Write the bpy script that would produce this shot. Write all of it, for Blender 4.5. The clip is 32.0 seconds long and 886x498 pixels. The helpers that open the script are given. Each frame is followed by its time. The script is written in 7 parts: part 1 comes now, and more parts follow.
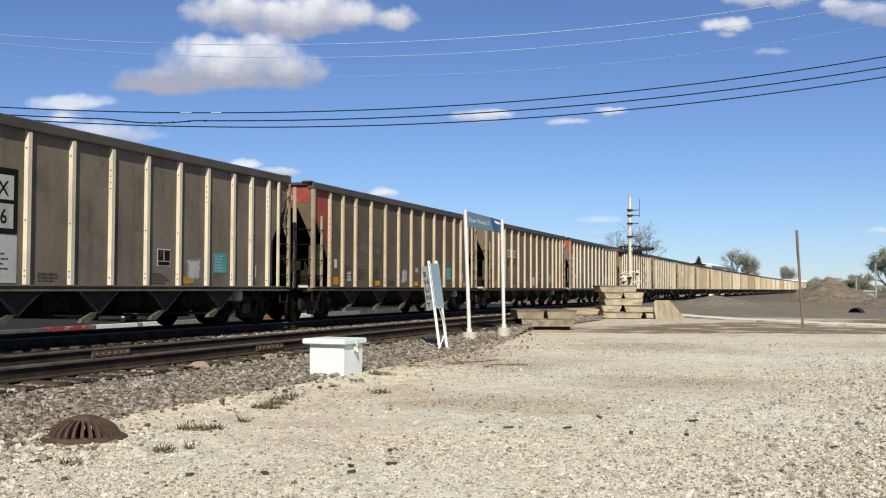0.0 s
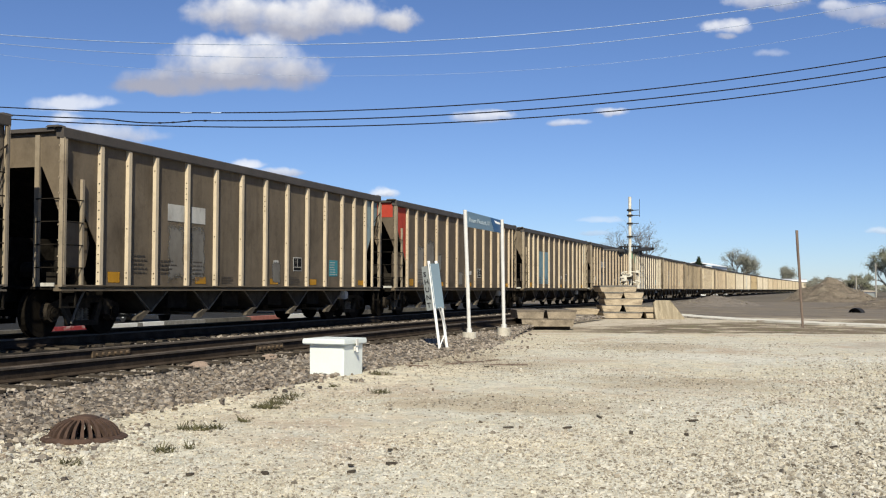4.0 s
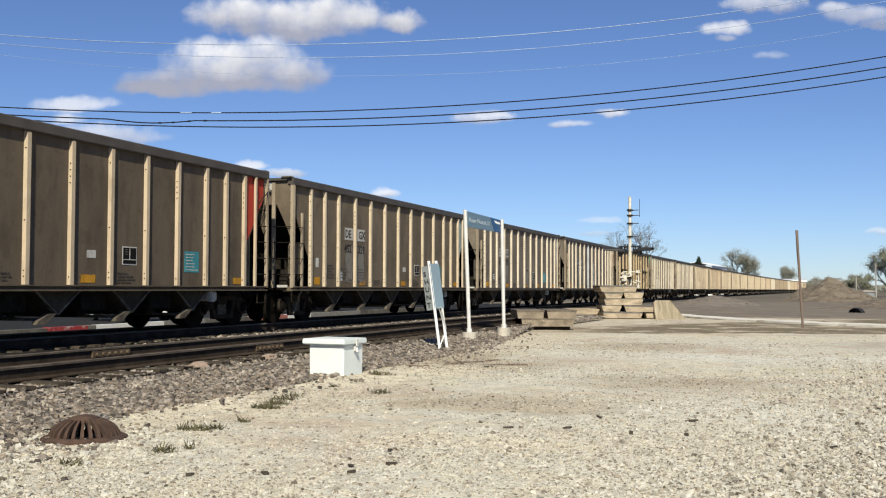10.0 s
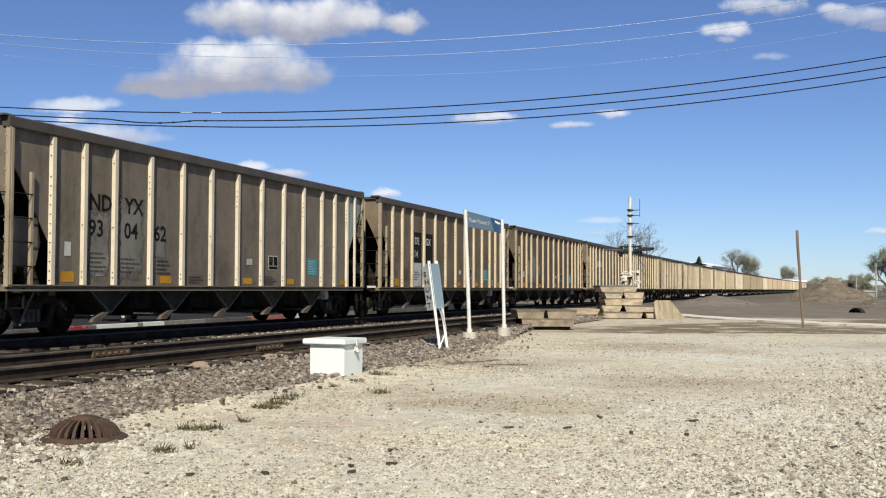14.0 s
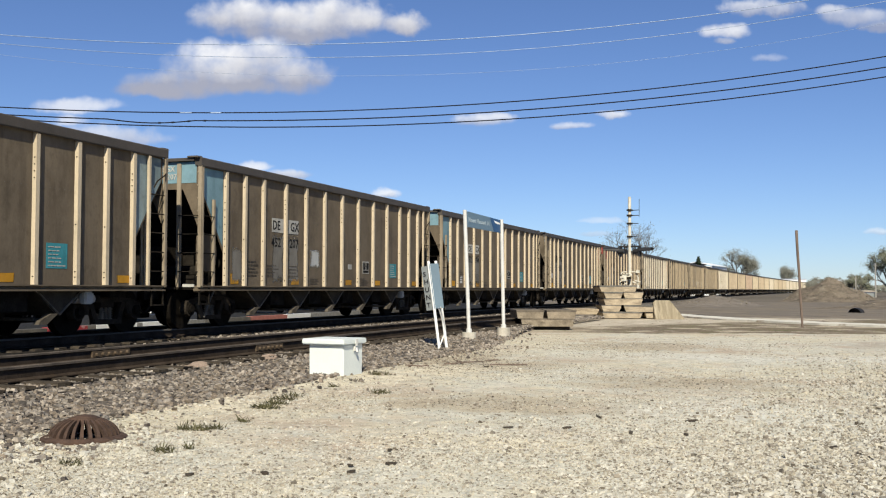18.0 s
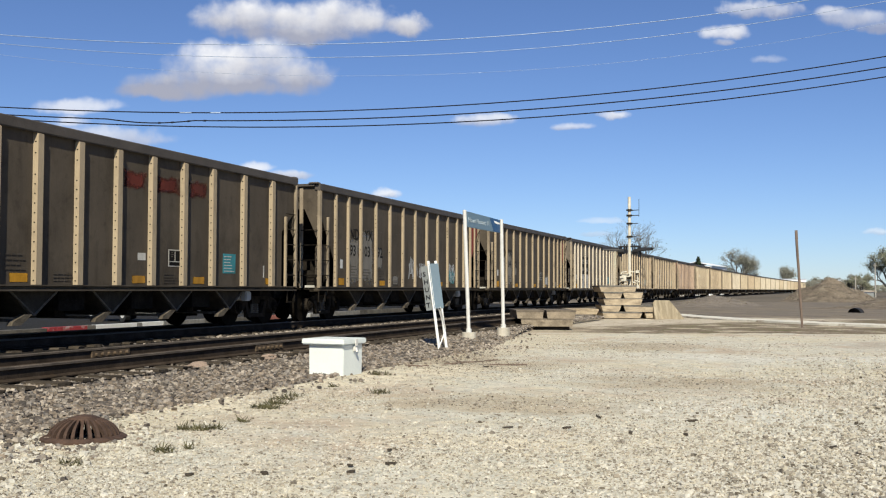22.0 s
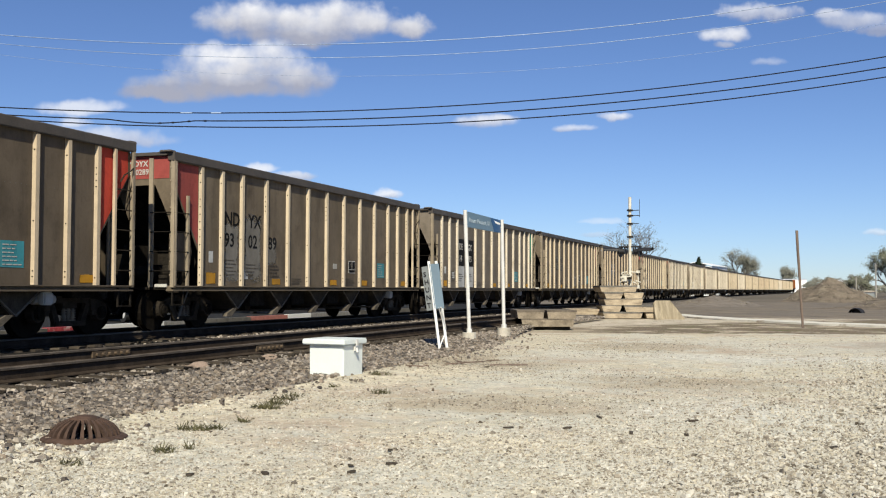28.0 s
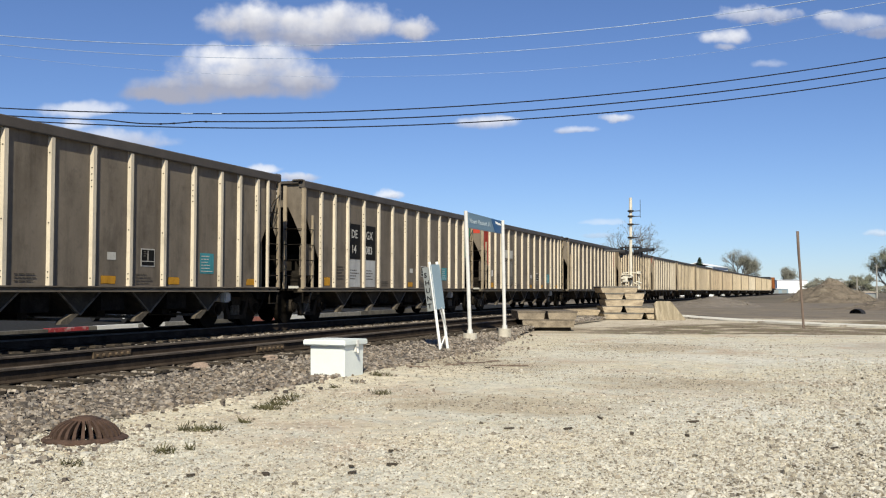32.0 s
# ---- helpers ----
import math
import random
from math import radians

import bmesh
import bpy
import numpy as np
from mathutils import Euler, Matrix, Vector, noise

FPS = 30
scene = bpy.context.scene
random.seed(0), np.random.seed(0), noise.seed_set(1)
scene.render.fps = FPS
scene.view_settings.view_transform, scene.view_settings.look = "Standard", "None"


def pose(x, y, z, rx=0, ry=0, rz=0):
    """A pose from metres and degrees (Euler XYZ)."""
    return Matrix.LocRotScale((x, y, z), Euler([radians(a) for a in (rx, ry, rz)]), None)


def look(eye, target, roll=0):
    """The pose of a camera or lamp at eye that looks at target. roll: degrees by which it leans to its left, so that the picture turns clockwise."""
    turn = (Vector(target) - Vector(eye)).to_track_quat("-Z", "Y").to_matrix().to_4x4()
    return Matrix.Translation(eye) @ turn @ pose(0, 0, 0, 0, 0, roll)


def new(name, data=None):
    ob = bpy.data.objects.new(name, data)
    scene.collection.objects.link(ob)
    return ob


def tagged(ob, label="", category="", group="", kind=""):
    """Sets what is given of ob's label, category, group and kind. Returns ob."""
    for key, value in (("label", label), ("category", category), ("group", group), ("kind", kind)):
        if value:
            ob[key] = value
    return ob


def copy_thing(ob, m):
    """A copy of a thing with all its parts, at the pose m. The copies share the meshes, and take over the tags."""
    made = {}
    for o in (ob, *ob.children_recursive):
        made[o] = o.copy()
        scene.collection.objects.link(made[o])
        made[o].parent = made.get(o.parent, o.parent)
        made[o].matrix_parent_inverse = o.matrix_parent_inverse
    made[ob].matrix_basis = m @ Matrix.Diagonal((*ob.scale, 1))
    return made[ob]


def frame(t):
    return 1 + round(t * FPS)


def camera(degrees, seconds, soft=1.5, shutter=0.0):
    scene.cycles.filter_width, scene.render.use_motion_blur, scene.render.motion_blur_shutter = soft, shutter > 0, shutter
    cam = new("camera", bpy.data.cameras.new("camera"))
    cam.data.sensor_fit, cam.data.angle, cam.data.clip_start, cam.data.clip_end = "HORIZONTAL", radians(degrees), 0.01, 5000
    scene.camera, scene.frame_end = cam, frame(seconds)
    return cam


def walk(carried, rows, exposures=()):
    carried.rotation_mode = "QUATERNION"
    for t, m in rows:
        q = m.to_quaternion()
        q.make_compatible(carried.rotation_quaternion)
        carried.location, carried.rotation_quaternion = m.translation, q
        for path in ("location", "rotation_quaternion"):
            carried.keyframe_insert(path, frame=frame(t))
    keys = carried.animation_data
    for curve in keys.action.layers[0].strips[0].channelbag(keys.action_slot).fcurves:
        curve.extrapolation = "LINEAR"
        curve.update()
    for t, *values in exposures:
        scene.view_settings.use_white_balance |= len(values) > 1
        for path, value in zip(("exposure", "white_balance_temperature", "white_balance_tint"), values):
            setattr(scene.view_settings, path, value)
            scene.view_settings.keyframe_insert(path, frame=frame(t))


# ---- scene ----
# A long coal train passes a gravel lot. Metres; +Y runs along the track, the camera stands over the origin.
EYE = 1.30
RAIL = 0.36          # top of the rails above the lot
cam = camera(46.6, 32.0, soft=1.15)
YAW, PITCH, ROLL = 19.40, 2.20, 0.19


def aim(dx=0.0, dy=0.0):
    """The camera's pose, nudged by some hundredths of a degree."""
    m = pose(0, 0, EYE, 90 + PITCH + dy, 0, YAW + dx)
    return m @ pose(0, 0, 0, 0, 0, ROLL)


walk(cam, [(0.0, aim()), (1.0, aim()), (1.5, aim(0, -0.03)), (2.5, aim(0, -0.03)), (3.0, aim()), (11.0, aim()), (11.5, aim(-0.03, 0)), (12.5, aim(-0.03, 0)),
           (13.0, aim()), (17.0, aim(0.02, 0)), (18.5, aim(-0.03, 0)), (22.5, aim(-0.03, 0)), (23.0, aim(0, 0.04)), (25.0, aim(0, 0.04)), (25.5, aim(0.03, 0.04)),
           (28.0, aim(0, 0.01)), (29.0, aim(0, 0.02)), (30.0, aim(0.04, 0.05)), (32.0, aim(0.04, 0.05))])

# ---- light ----
SUN_AZ, SUN_EL = 160.0, 40.0     # clockwise from +Y
scene.view_settings.exposure = 0.37
world = bpy.data.worlds.new("sky")
scene.world = world
world.use_nodes = True
wn = world.node_tree.nodes
sky = wn.new("ShaderNodeTexSky")
sky.sky_type = "NISHITA"
sky.sun_disc = False
sky.sun_elevation, sky.sun_rotation = radians(SUN_EL), radians(SUN_AZ)
sky.air_density, sky.dust_density, sky.ozone_density = 0.8, 0.1, 2.0
wn["Background"].inputs["Strength"].default_value = 0.068
deep = wn.new("ShaderNodeMix")
deep.data_type, deep.blend_type = "RGBA", "MULTIPLY"
deep.inputs["Factor"].default_value, deep.inputs["B"].default_value = 1.0, (0.75, 0.88, 1.155, 1)
world.node_tree.links.new(sky.outputs[0], deep.inputs["A"])
world.node_tree.links.new(deep.outputs["Result"], wn["Background"].inputs["Color"])
sun_data = bpy.data.lights.new("sun", "SUN")
sun_data.energy, sun_data.angle, sun_data.color = 5.0, radians(0.6), (1.0, 0.94, 0.77)
sun = new("sun", sun_data)
a, e = radians(SUN_AZ), radians(SUN_EL)
to_sun = Vector((math.sin(a) * math.cos(e), math.cos(a) * math.cos(e), math.sin(e)))
sun.matrix_world = look(to_sun * 50, (0, 0, 0))

# ---- the lie of the tracks ----
BEND, CURVE, BEND_END = 24.15, 0.00016, 420.0


def shift(s):
    """How far the curve has carried the track to +X at s metres along it."""
    u = min(max(s - BEND, 0.0), BEND_END - BEND)
    return 0.5 * CURVE * u * u + CURVE * (BEND_END - BEND) * max(0.0, s - BEND_END)


def heading(s):
    return math.degrees(math.atan(CURVE * min(max(s - BEND, 0.0), BEND_END - BEND)))


# ---- materials ----
def material(name, base, rough=0.8, metal=0.0, dark=0.6, light=1.15, scale=6.0, fine=60.0, bump=0.3, grain=0.35, stretch=(1, 1, 1), world_space=False, spot=None, spot_at=(0.55, 0.7), spot_scale=2.0, depth=0.01):
    """A surface with variation at two scales, a fine relief and, with spot, stains of another colour."""
    mat = bpy.data.materials.new(name)
    mat.use_nodes = True
    nt = mat.node_tree
    n, link = nt.nodes, nt.links.new
    bsdf = n["Principled BSDF"]
    bsdf.inputs["Roughness"].default_value, bsdf.inputs["Metallic"].default_value = rough, metal
    bsdf.inputs["Specular IOR Level"].default_value = 0.3
    if world_space:
        place = n.new("ShaderNodeNewGeometry").outputs["Position"]
    else:
        tc, info = n.new("ShaderNodeTexCoord"), n.new("ShaderNodeObjectInfo")
        off = n.new("ShaderNodeVectorMath")
        off.operation = "MULTIPLY_ADD"
        off.inputs[1].default_value = (37.0, 53.0, 71.0)
        link(info.outputs["Random"], off.inputs[0])
        link(tc.outputs["Object"], off.inputs[2])
        place = off.outputs[0]
    m = n.new("ShaderNodeVectorMath")
    m.operation = "MULTIPLY"
    m.inputs[1].default_value = stretch
    link(place, m.inputs[0])

    def nz(sc, det, rgh):
        t = n.new("ShaderNodeTexNoise")
        t.inputs["Scale"].default_value, t.inputs["Detail"].default_value, t.inputs["Roughness"].default_value = sc, det, rgh
        link(m.outputs[0], t.inputs["Vector"])
        return t.outputs["Fac"]
    coarse, small = nz(scale, 4, 0.6), nz(fine, 3, 0.6)
    mr = n.new("ShaderNodeMapRange")
    mr.inputs["From Min"].default_value, mr.inputs["From Max"].default_value = 0.3, 0.7
    mr.inputs["To Min"].default_value, mr.inputs["To Max"].default_value = dark, light
    link(coarse, mr.inputs["Value"])
    mr2 = n.new("ShaderNodeMapRange")
    mr2.inputs["From Min"].default_value, mr2.inputs["From Max"].default_value = 0.25, 0.75
    mr2.inputs["To Min"].default_value, mr2.inputs["To Max"].default_value = 1 - grain, 1 + grain
    link(small, mr2.inputs["Value"])
    mul = n.new("ShaderNodeMath")
    mul.operation = "MULTIPLY"
    link(mr.outputs[0], mul.inputs[0]), link(mr2.outputs[0], mul.inputs[1])
    col = n.new("ShaderNodeVectorMath")
    col.operation = "SCALE"
    col.inputs[0].default_value = base
    link(mul.outputs[0], col.inputs["Scale"])
    out = col.outputs[0]
    if spot:
        sp = nz(spot_scale, 5, 0.65)
        r = n.new("ShaderNodeMapRange")
        r.inputs["From Min"].default_value, r.inputs["From Max"].default_value = spot_at
        link(sp, r.inputs["Value"])
        mx = n.new("ShaderNodeMix")
        mx.data_type = "RGBA"
        link(r.outputs[0], mx.inputs["Factor"]), link(out, mx.inputs["A"])
        mx.inputs["B"].default_value = (*spot, 1)
        out = mx.outputs["Result"]
    link(out, bsdf.inputs["Base Color"])
    if bump:
        b = n.new("ShaderNodeBump")
        b.inputs["Strength"].default_value, b.inputs["Distance"].default_value = bump, depth
        link(small, b.inputs["Height"])
        link(b.outputs[0], bsdf.inputs["Normal"])
    return mat


# ---- mesh helpers ----
def add(bm, verts, faces):
    vs = [bm.verts.new(v) for v in verts]
    for f in faces:
        bm.faces.new([vs[i] for i in f])
    return vs


QUADS = [(0, 3, 2, 1), (4, 5, 6, 7), (0, 1, 5, 4), (1, 2, 6, 5), (2, 3, 7, 6), (3, 0, 4, 7)]


def slab(bm, x0, x1, y0, y1, z0, z1, m=None, taper=1.0):
    """A block between two corners; taper narrows its top, m moves it."""
    cx, cy = (x0 + x1) / 2, (y0 + y1) / 2
    v = [Vector(p) for p in ((x0, y0, z0), (x1, y0, z0), (x1, y1, z0), (x0, y1, z0))]
    v += [Vector((cx + (p.x - cx) * taper, cy + (p.y - cy) * taper, z1)) for p in v]
    add(bm, [m @ p for p in v] if m else v, QUADS)


def prism(bm, poly, axis, a, b, m=None):
    """A polygon drawn across the axis and drawn out from a to b."""
    def at(p, d):
        q = {"x": (d, p[0], p[1]), "y": (p[0], d, p[1]), "z": (p[0], p[1], d)}[axis]
        return m @ Vector(q) if m else q
    n = len(poly)
    vs = [at(p, a) for p in poly] + [at(p, b) for p in poly]
    add(bm, vs, [tuple(range(n))[::-1], tuple(range(n, 2 * n))] + [(i, (i + 1) % n, n + (i + 1) % n, n + i) for i in range(n)])


def rod(bm, p, q, r, seg=8, r2=None):
    """A round bar from p to q, r2 thick at q."""
    p, q = Vector(p), Vector(q)
    d = (q - p).normalized()
    u = d.orthogonal().normalized()
    w = d.cross(u)
    r2 = r if r2 is None else r2
    vs = []
    for c, rr in ((p, r), (q, r2)):
        for i in range(seg):
            t = 2 * math.pi * i / seg
            vs.append(c + (u * math.cos(t) + w * math.sin(t)) * rr)
    add(bm, vs, [tuple(range(seg))[::-1], tuple(range(seg, 2 * seg))] + [(i, (i + 1) % seg, seg + (i + 1) % seg, seg + i) for i in range(seg)])


def tube(bm, points, r, seg=6):
    """One bent round bar through the points."""
    vs, pts = [], [Vector(p) for p in points]
    for i, c in enumerate(pts):
        d = (pts[min(i + 1, len(pts) - 1)] - pts[max(i - 1, 0)]).normalized()
        u = d.cross(Vector((0.31, 0.95, 0.05))).normalized()
        w = d.cross(u)
        vs += [c + (u * math.cos(2 * math.pi * k / seg) + w * math.sin(2 * math.pi * k / seg)) * r for k in range(seg)]
    n = len(pts)
    add(bm, vs, [(j * seg + k, j * seg + (k + 1) % seg, (j + 1) * seg + (k + 1) % seg, (j + 1) * seg + k) for j in range(n - 1) for k in range(seg)] + [tuple(range(seg))[::-1], tuple(range((n - 1) * seg, n * seg))])


def mesh_of(bm, name, mat, smooth=False):
    me = bpy.data.meshes.new(name)
    bmesh.ops.recalc_face_normals(bm, faces=bm.faces)
    bm.to_mesh(me)
    bm.free()
    me.materials.append(mat)
    if smooth:
        for p in me.polygons:
            p.use_smooth = True
    return me


def part(name, bm, mat, parent, label="", smooth=False):
    """Links a bmesh (or a ready mesh) as one part of a thing."""
    me = bm if isinstance(bm, bpy.types.Mesh) else mesh_of(bm, name, mat, smooth)
    ob = new(name, me)
    ob.parent = parent
    if label:
        tagged(ob, label)
    return ob


def thing(name, label, category, m=None, group="", kind=""):
    ob = new(name)
    ob.empty_display_size = 0.2
    if m:
        ob.matrix_basis = m
    return tagged(ob, label, category, group, kind)


def solid(name, bm, mat, label, category, m=None, group="", kind="", smooth=False):
    ob = new(name, mesh_of(bm, name, mat, smooth))
    if m:
        ob.matrix_basis = m
    return tagged(ob, label, category, group, kind)


WORDS = {}


def lettering(text, height, mat):
    """A flat mesh of built-in letters, standing in the YZ plane and read from +X; its origin is at the lower left."""
    key = (text, height, mat.name)
    if key not in WORDS:
        cu = bpy.data.curves.new("lettering", "FONT")
        cu.body, cu.size, cu.extrude, cu.resolution_u = text, height * 1.38, 0.002, 2
        cu.offset = height * 0.022
        ob = bpy.data.objects.new("lettering", cu)
        scene.collection.objects.link(ob)
        bpy.context.view_layer.update()
        me = bpy.data.meshes.new_from_object(ob.evaluated_get(bpy.context.evaluated_depsgraph_get()))
        me.transform(Matrix(((0, 0, 1, 0), (1, 0, 0, 0), (0, 1, 0, 0), (0, 0, 0, 1))))
        bpy.data.objects.remove(ob)
        me.materials.clear()
        me.materials.append(mat)
        WORDS[key] = me
    return WORDS[key]


# ---- ground ----
# worn patches of the lot: middle and half lengths, pale, brown or sandy
LOT_PATCHES = [((-3.2, 11.3, 1.6, 0.9), 1), ((-5.0, 16.6, 1.2, 1.6), 1), ((-6.3, 18.5, 0.9, 2.0), 1), ((-1.6, 14.8, 1.6, 1.1), 1), ((2.4, 14.9, 1.5, 0.9), 1), ((4.4, 17.6, 1.8, 1.0), 1),
               ((-3.6, 24.0, 1.6, 1.6), 1), ((-1.6, 20.6, 1.6, 1.0), 0), ((0.9, 20.8, 1.5, 0.9), 0), ((-0.6, 11.6, 1.3, 1.0), 0), ((0.9, 9.4, 1.3, 1.6), 0), ((-0.3, 7.6, 1.0, 0.9), 0),
               ((-6.2, 10.0, 0.7, 0.8), 2), ((-5.9, 13.2, 0.6, 1.1), 2), ((-5.5, 15.6, 0.9, 1.2), 2), ((-2.6, 8.5, 1.1, 0.5), 2)]


TONE = 0.84      # how much of the dry stone colours the dusty lot keeps


def ground_material():
    mat = bpy.data.materials.new("gravel_lot")
    mat.use_nodes = True
    nt = mat.node_tree
    n, link = nt.nodes, nt.links.new
    bsdf = n["Principled BSDF"]
    bsdf.inputs["Roughness"].default_value = 0.95
    bsdf.inputs["Specular IOR Level"].default_value = 0.15
    pos = n.new("ShaderNodeNewGeometry").outputs["Position"]

    def nz(sc, det=4, rgh=0.6):
        t = n.new("ShaderNodeTexNoise")
        t.inputs["Scale"].default_value, t.inputs["Detail"].default_value, t.inputs["Roughness"].default_value = sc, det, rgh
        link(pos, t.inputs["Vector"])
        return t.outputs["Fac"]

    def along(vec, offset, noise_fac, amount):
        """Metres along vec from offset, made uneven by a noise."""
        d = n.new("ShaderNodeVectorMath")
        d.operation = "DOT_PRODUCT"
        d.inputs[1].default_value = vec
        link(pos, d.inputs[0])
        k = n.new("ShaderNodeMath")
        k.operation = "MULTIPLY_ADD"
        k.inputs[1].default_value, k.inputs[2].default_value = amount, -offset - amount / 2
        link(noise_fac, k.inputs[0])
        s = n.new("ShaderNodeMath")
        link(d.outputs["Value"], s.inputs[0]), link(k.outputs[0], s.inputs[1])
        return s.outputs[0]

    def ramp(v, lo, hi):
        r = n.new("ShaderNodeMapRange")
        r.inputs["From Min"].default_value, r.inputs["From Max"].default_value = lo, hi
        link(v, r.inputs["Value"])
        return r.outputs[0]

    def mix(f, a, b):
        m = n.new("ShaderNodeMix")
        m.data_type = "RGBA"
        link(f, m.inputs["Factor"])
        for sock, v in (("A", a), ("B", b)):
            if isinstance(v, tuple):
                m.inputs[sock].default_value = (*(q * TONE for q in v), 1)
            else:
                link(v, m.inputs[sock])
        return m.outputs["Result"]

    def both(a, b, op="MULTIPLY"):
        m = n.new("ShaderNodeMath")
        m.operation = op
        link(a, m.inputs[0]), link(b, m.inputs[1])
        return m.outputs[0]
    big, mid, fine = nz(0.22, 5), nz(1.6, 5, 0.65), nz(9, 4, 0.7)
    vor = n.new("ShaderNodeTexVoronoi")
    vor.inputs["Scale"].default_value = 24
    link(pos, vor.inputs["Vector"])
    # pale limestone chips with sandy and reddish patches
    stone = mix(ramp(vor.outputs["Color"], 0.1, 0.9), (0.49, 0.465, 0.385), (0.77, 0.745, 0.645))
    sand = mix(ramp(fine, 0.35, 0.65), (0.52, 0.455, 0.335), (0.73, 0.665, 0.51))
    lot = mix(ramp(both(big, mid, "ADD"), 0.9, 1.15), stone, sand)
    toe = along((-1, 0, 0), 4.4, mid, 3.0)
    lot = mix(both(ramp(toe, 0, 1.6), ramp(mid, 0.2, 0.55)), lot, sand)
    warm = mix(ramp(fine, 0.3, 0.7), (0.40, 0.31, 0.23), (0.60, 0.50, 0.40))
    lot = mix(both(ramp(nz(0.30, 5), 0.50, 0.62), ramp(mid, 0.35, 0.6)), lot, warm)
    # wheel ruts of compacted grey
    rut = mix(ramp(fine, 0.3, 0.7), (0.34, 0.31, 0.26), (0.52, 0.48, 0.41))
    lot = mix(both(ramp(along((-0.33, 0.94, 0), 21.5, mid, 4.0), -0.5, 0.6), ramp(along((0.33, -0.94, 0), -26.0, mid, 4.0), -0.5, 0.8)), lot, mix(ramp(along((0.94, 0.33, 0), 8.0, big, 6.0), 0, 4), lot, rut))
    # patches of brown fines, worn bare, and one of clean pale stone
    for (x, y, a, b), tone in LOT_PATCHES:
        v = n.new("ShaderNodeVectorMath")
        v.operation = "SUBTRACT"
        v.inputs[1].default_value = (x, y, 0)
        link(pos, v.inputs[0])
        w = n.new("ShaderNodeVectorMath")
        w.operation = "MULTIPLY"
        w.inputs[1].default_value = (1 / a, 1 / b, 0)
        link(v.outputs[0], w.inputs[0])
        r = n.new("ShaderNodeVectorMath")
        r.operation = "LENGTH"
        link(w.outputs[0], r.inputs[0])
        s = n.new("ShaderNodeMath")
        s.operation = "MULTIPLY_ADD"
        s.inputs[1].default_value = -2.4
        link(mid, s.inputs[0]), link(r.outputs["Value"], s.inputs[2])
        f = both(ramp(s.outputs[0], 0.1, -0.65), ramp(fine, 0.25, 0.6))
        lot = mix(f, lot, mix(ramp(fine, 0.3, 0.7), *(((0.52, 0.50, 0.44), (0.84, 0.825, 0.75)), ((0.34, 0.28, 0.195), (0.55, 0.475, 0.36)), ((0.60, 0.52, 0.38), (0.86, 0.78, 0.61)))[tone]))
    # fines washed between the stones
    speck = n.new("ShaderNodeMix")
    speck.data_type, speck.blend_type = "RGBA", "MULTIPLY"
    speck.inputs["Factor"].default_value = 1.0
    tone = n.new("ShaderNodeMapRange")
    tone.inputs["From Min"].default_value, tone.inputs["From Max"].default_value = 0.36, 0.62
    tone.inputs["To Min"].default_value, tone.inputs["To Max"].default_value = 0.70, 1.14
    link(nz(3.2, 9, 0.82), tone.inputs["Value"])
    link(lot, speck.inputs["A"]), link(tone.outputs[0], speck.inputs["B"])
    lot = speck.outputs["Result"]
    # beyond the lot: trodden dirt with thin grass, then dark grindings, then field
    dirt = mix(ramp(fine, 0.3, 0.7), (0.10, 0.075, 0.05), (0.30, 0.24, 0.175))
    grass = mix(ramp(fine, 0.35, 0.7), (0.10, 0.11, 0.04), (0.22, 0.20, 0.10))
    dirt = mix(both(ramp(mid, 0.52, 0.62), ramp(fine, 0.3, 0.6)), dirt, grass)
    tan = mix(ramp(fine, 0.3, 0.7), (0.36, 0.30, 0.22), (0.60, 0.52, 0.40))
    patch = nz(0.55, 5, 0.62)
    dirt = mix(ramp(patch, 0.52, 0.60), dirt, tan)
    dirt = mix(ramp(nz(0.9, 5, 0.7), 0.56, 0.64), dirt, grass)
    lot = mix(both(ramp(nz(0.5, 6, 0.72), 0.55, 0.66), ramp(fine, 0.4, 0.6)), lot, warm)
    edge = along((-0.332, 0.943, 0), 30.6, patch, 3.0)
    c = mix(ramp(edge, -0.05, 0.12), lot, mix(ramp(along((-0.94, -0.33, 0), -4.5, mid, 5.0), -1, 2), dirt, tan))
    grind = mix(ramp(fine, 0.3, 0.75), (0.135, 0.115, 0.095), (0.25, 0.218, 0.182))
    grind = mix(ramp(nz(0.3, 6, 0.7), 0.48, 0.62), grind, (0.25, 0.205, 0.15))
    grind = mix(ramp(nz(0.45, 6, 0.7), 0.57, 0.66), grind, (0.10, 0.085, 0.07))
    far = along((-0.332, 0.943, 0), 43.0, mid, 3.0)
    c = mix(ramp(far, 0, 3), c, grind)
    apron = both(ramp(along((-0.8, 0.6, 0), 26.8, patch, 4.0), 0, 1.0), ramp(along((0, -1, 0), -51.0, mid, 6.0), 0, 2.5))
    c = mix(apron, c, mix(ramp(mid, 0.35, 0.6), (0.38, 0.32, 0.24), (0.62, 0.55, 0.44)))
    field = mix(ramp(nz(0.05, 5), 0.35, 0.65), (0.125, 0.108, 0.086), (0.18, 0.155, 0.122))
    c = mix(ramp(along((-0.332, 0.943, 0), 105, big, 12), 0, 10), c, field)
    # near-black ground on the far side of the main line
    far_black = mix(ramp(fine, 0.3, 0.7), (0.012, 0.012, 0.011), (0.032, 0.030, 0.028))
    c = mix(both(ramp(along((-1, 0, 0), 17.6, mid, 0.6), 0, 0.3), ramp(along((0, -1, 0), -90.0, mid, 6.0), 0, 3)), c, far_black)
    link(c, bsdf.inputs["Base Color"])
    b = n.new("ShaderNodeBump")
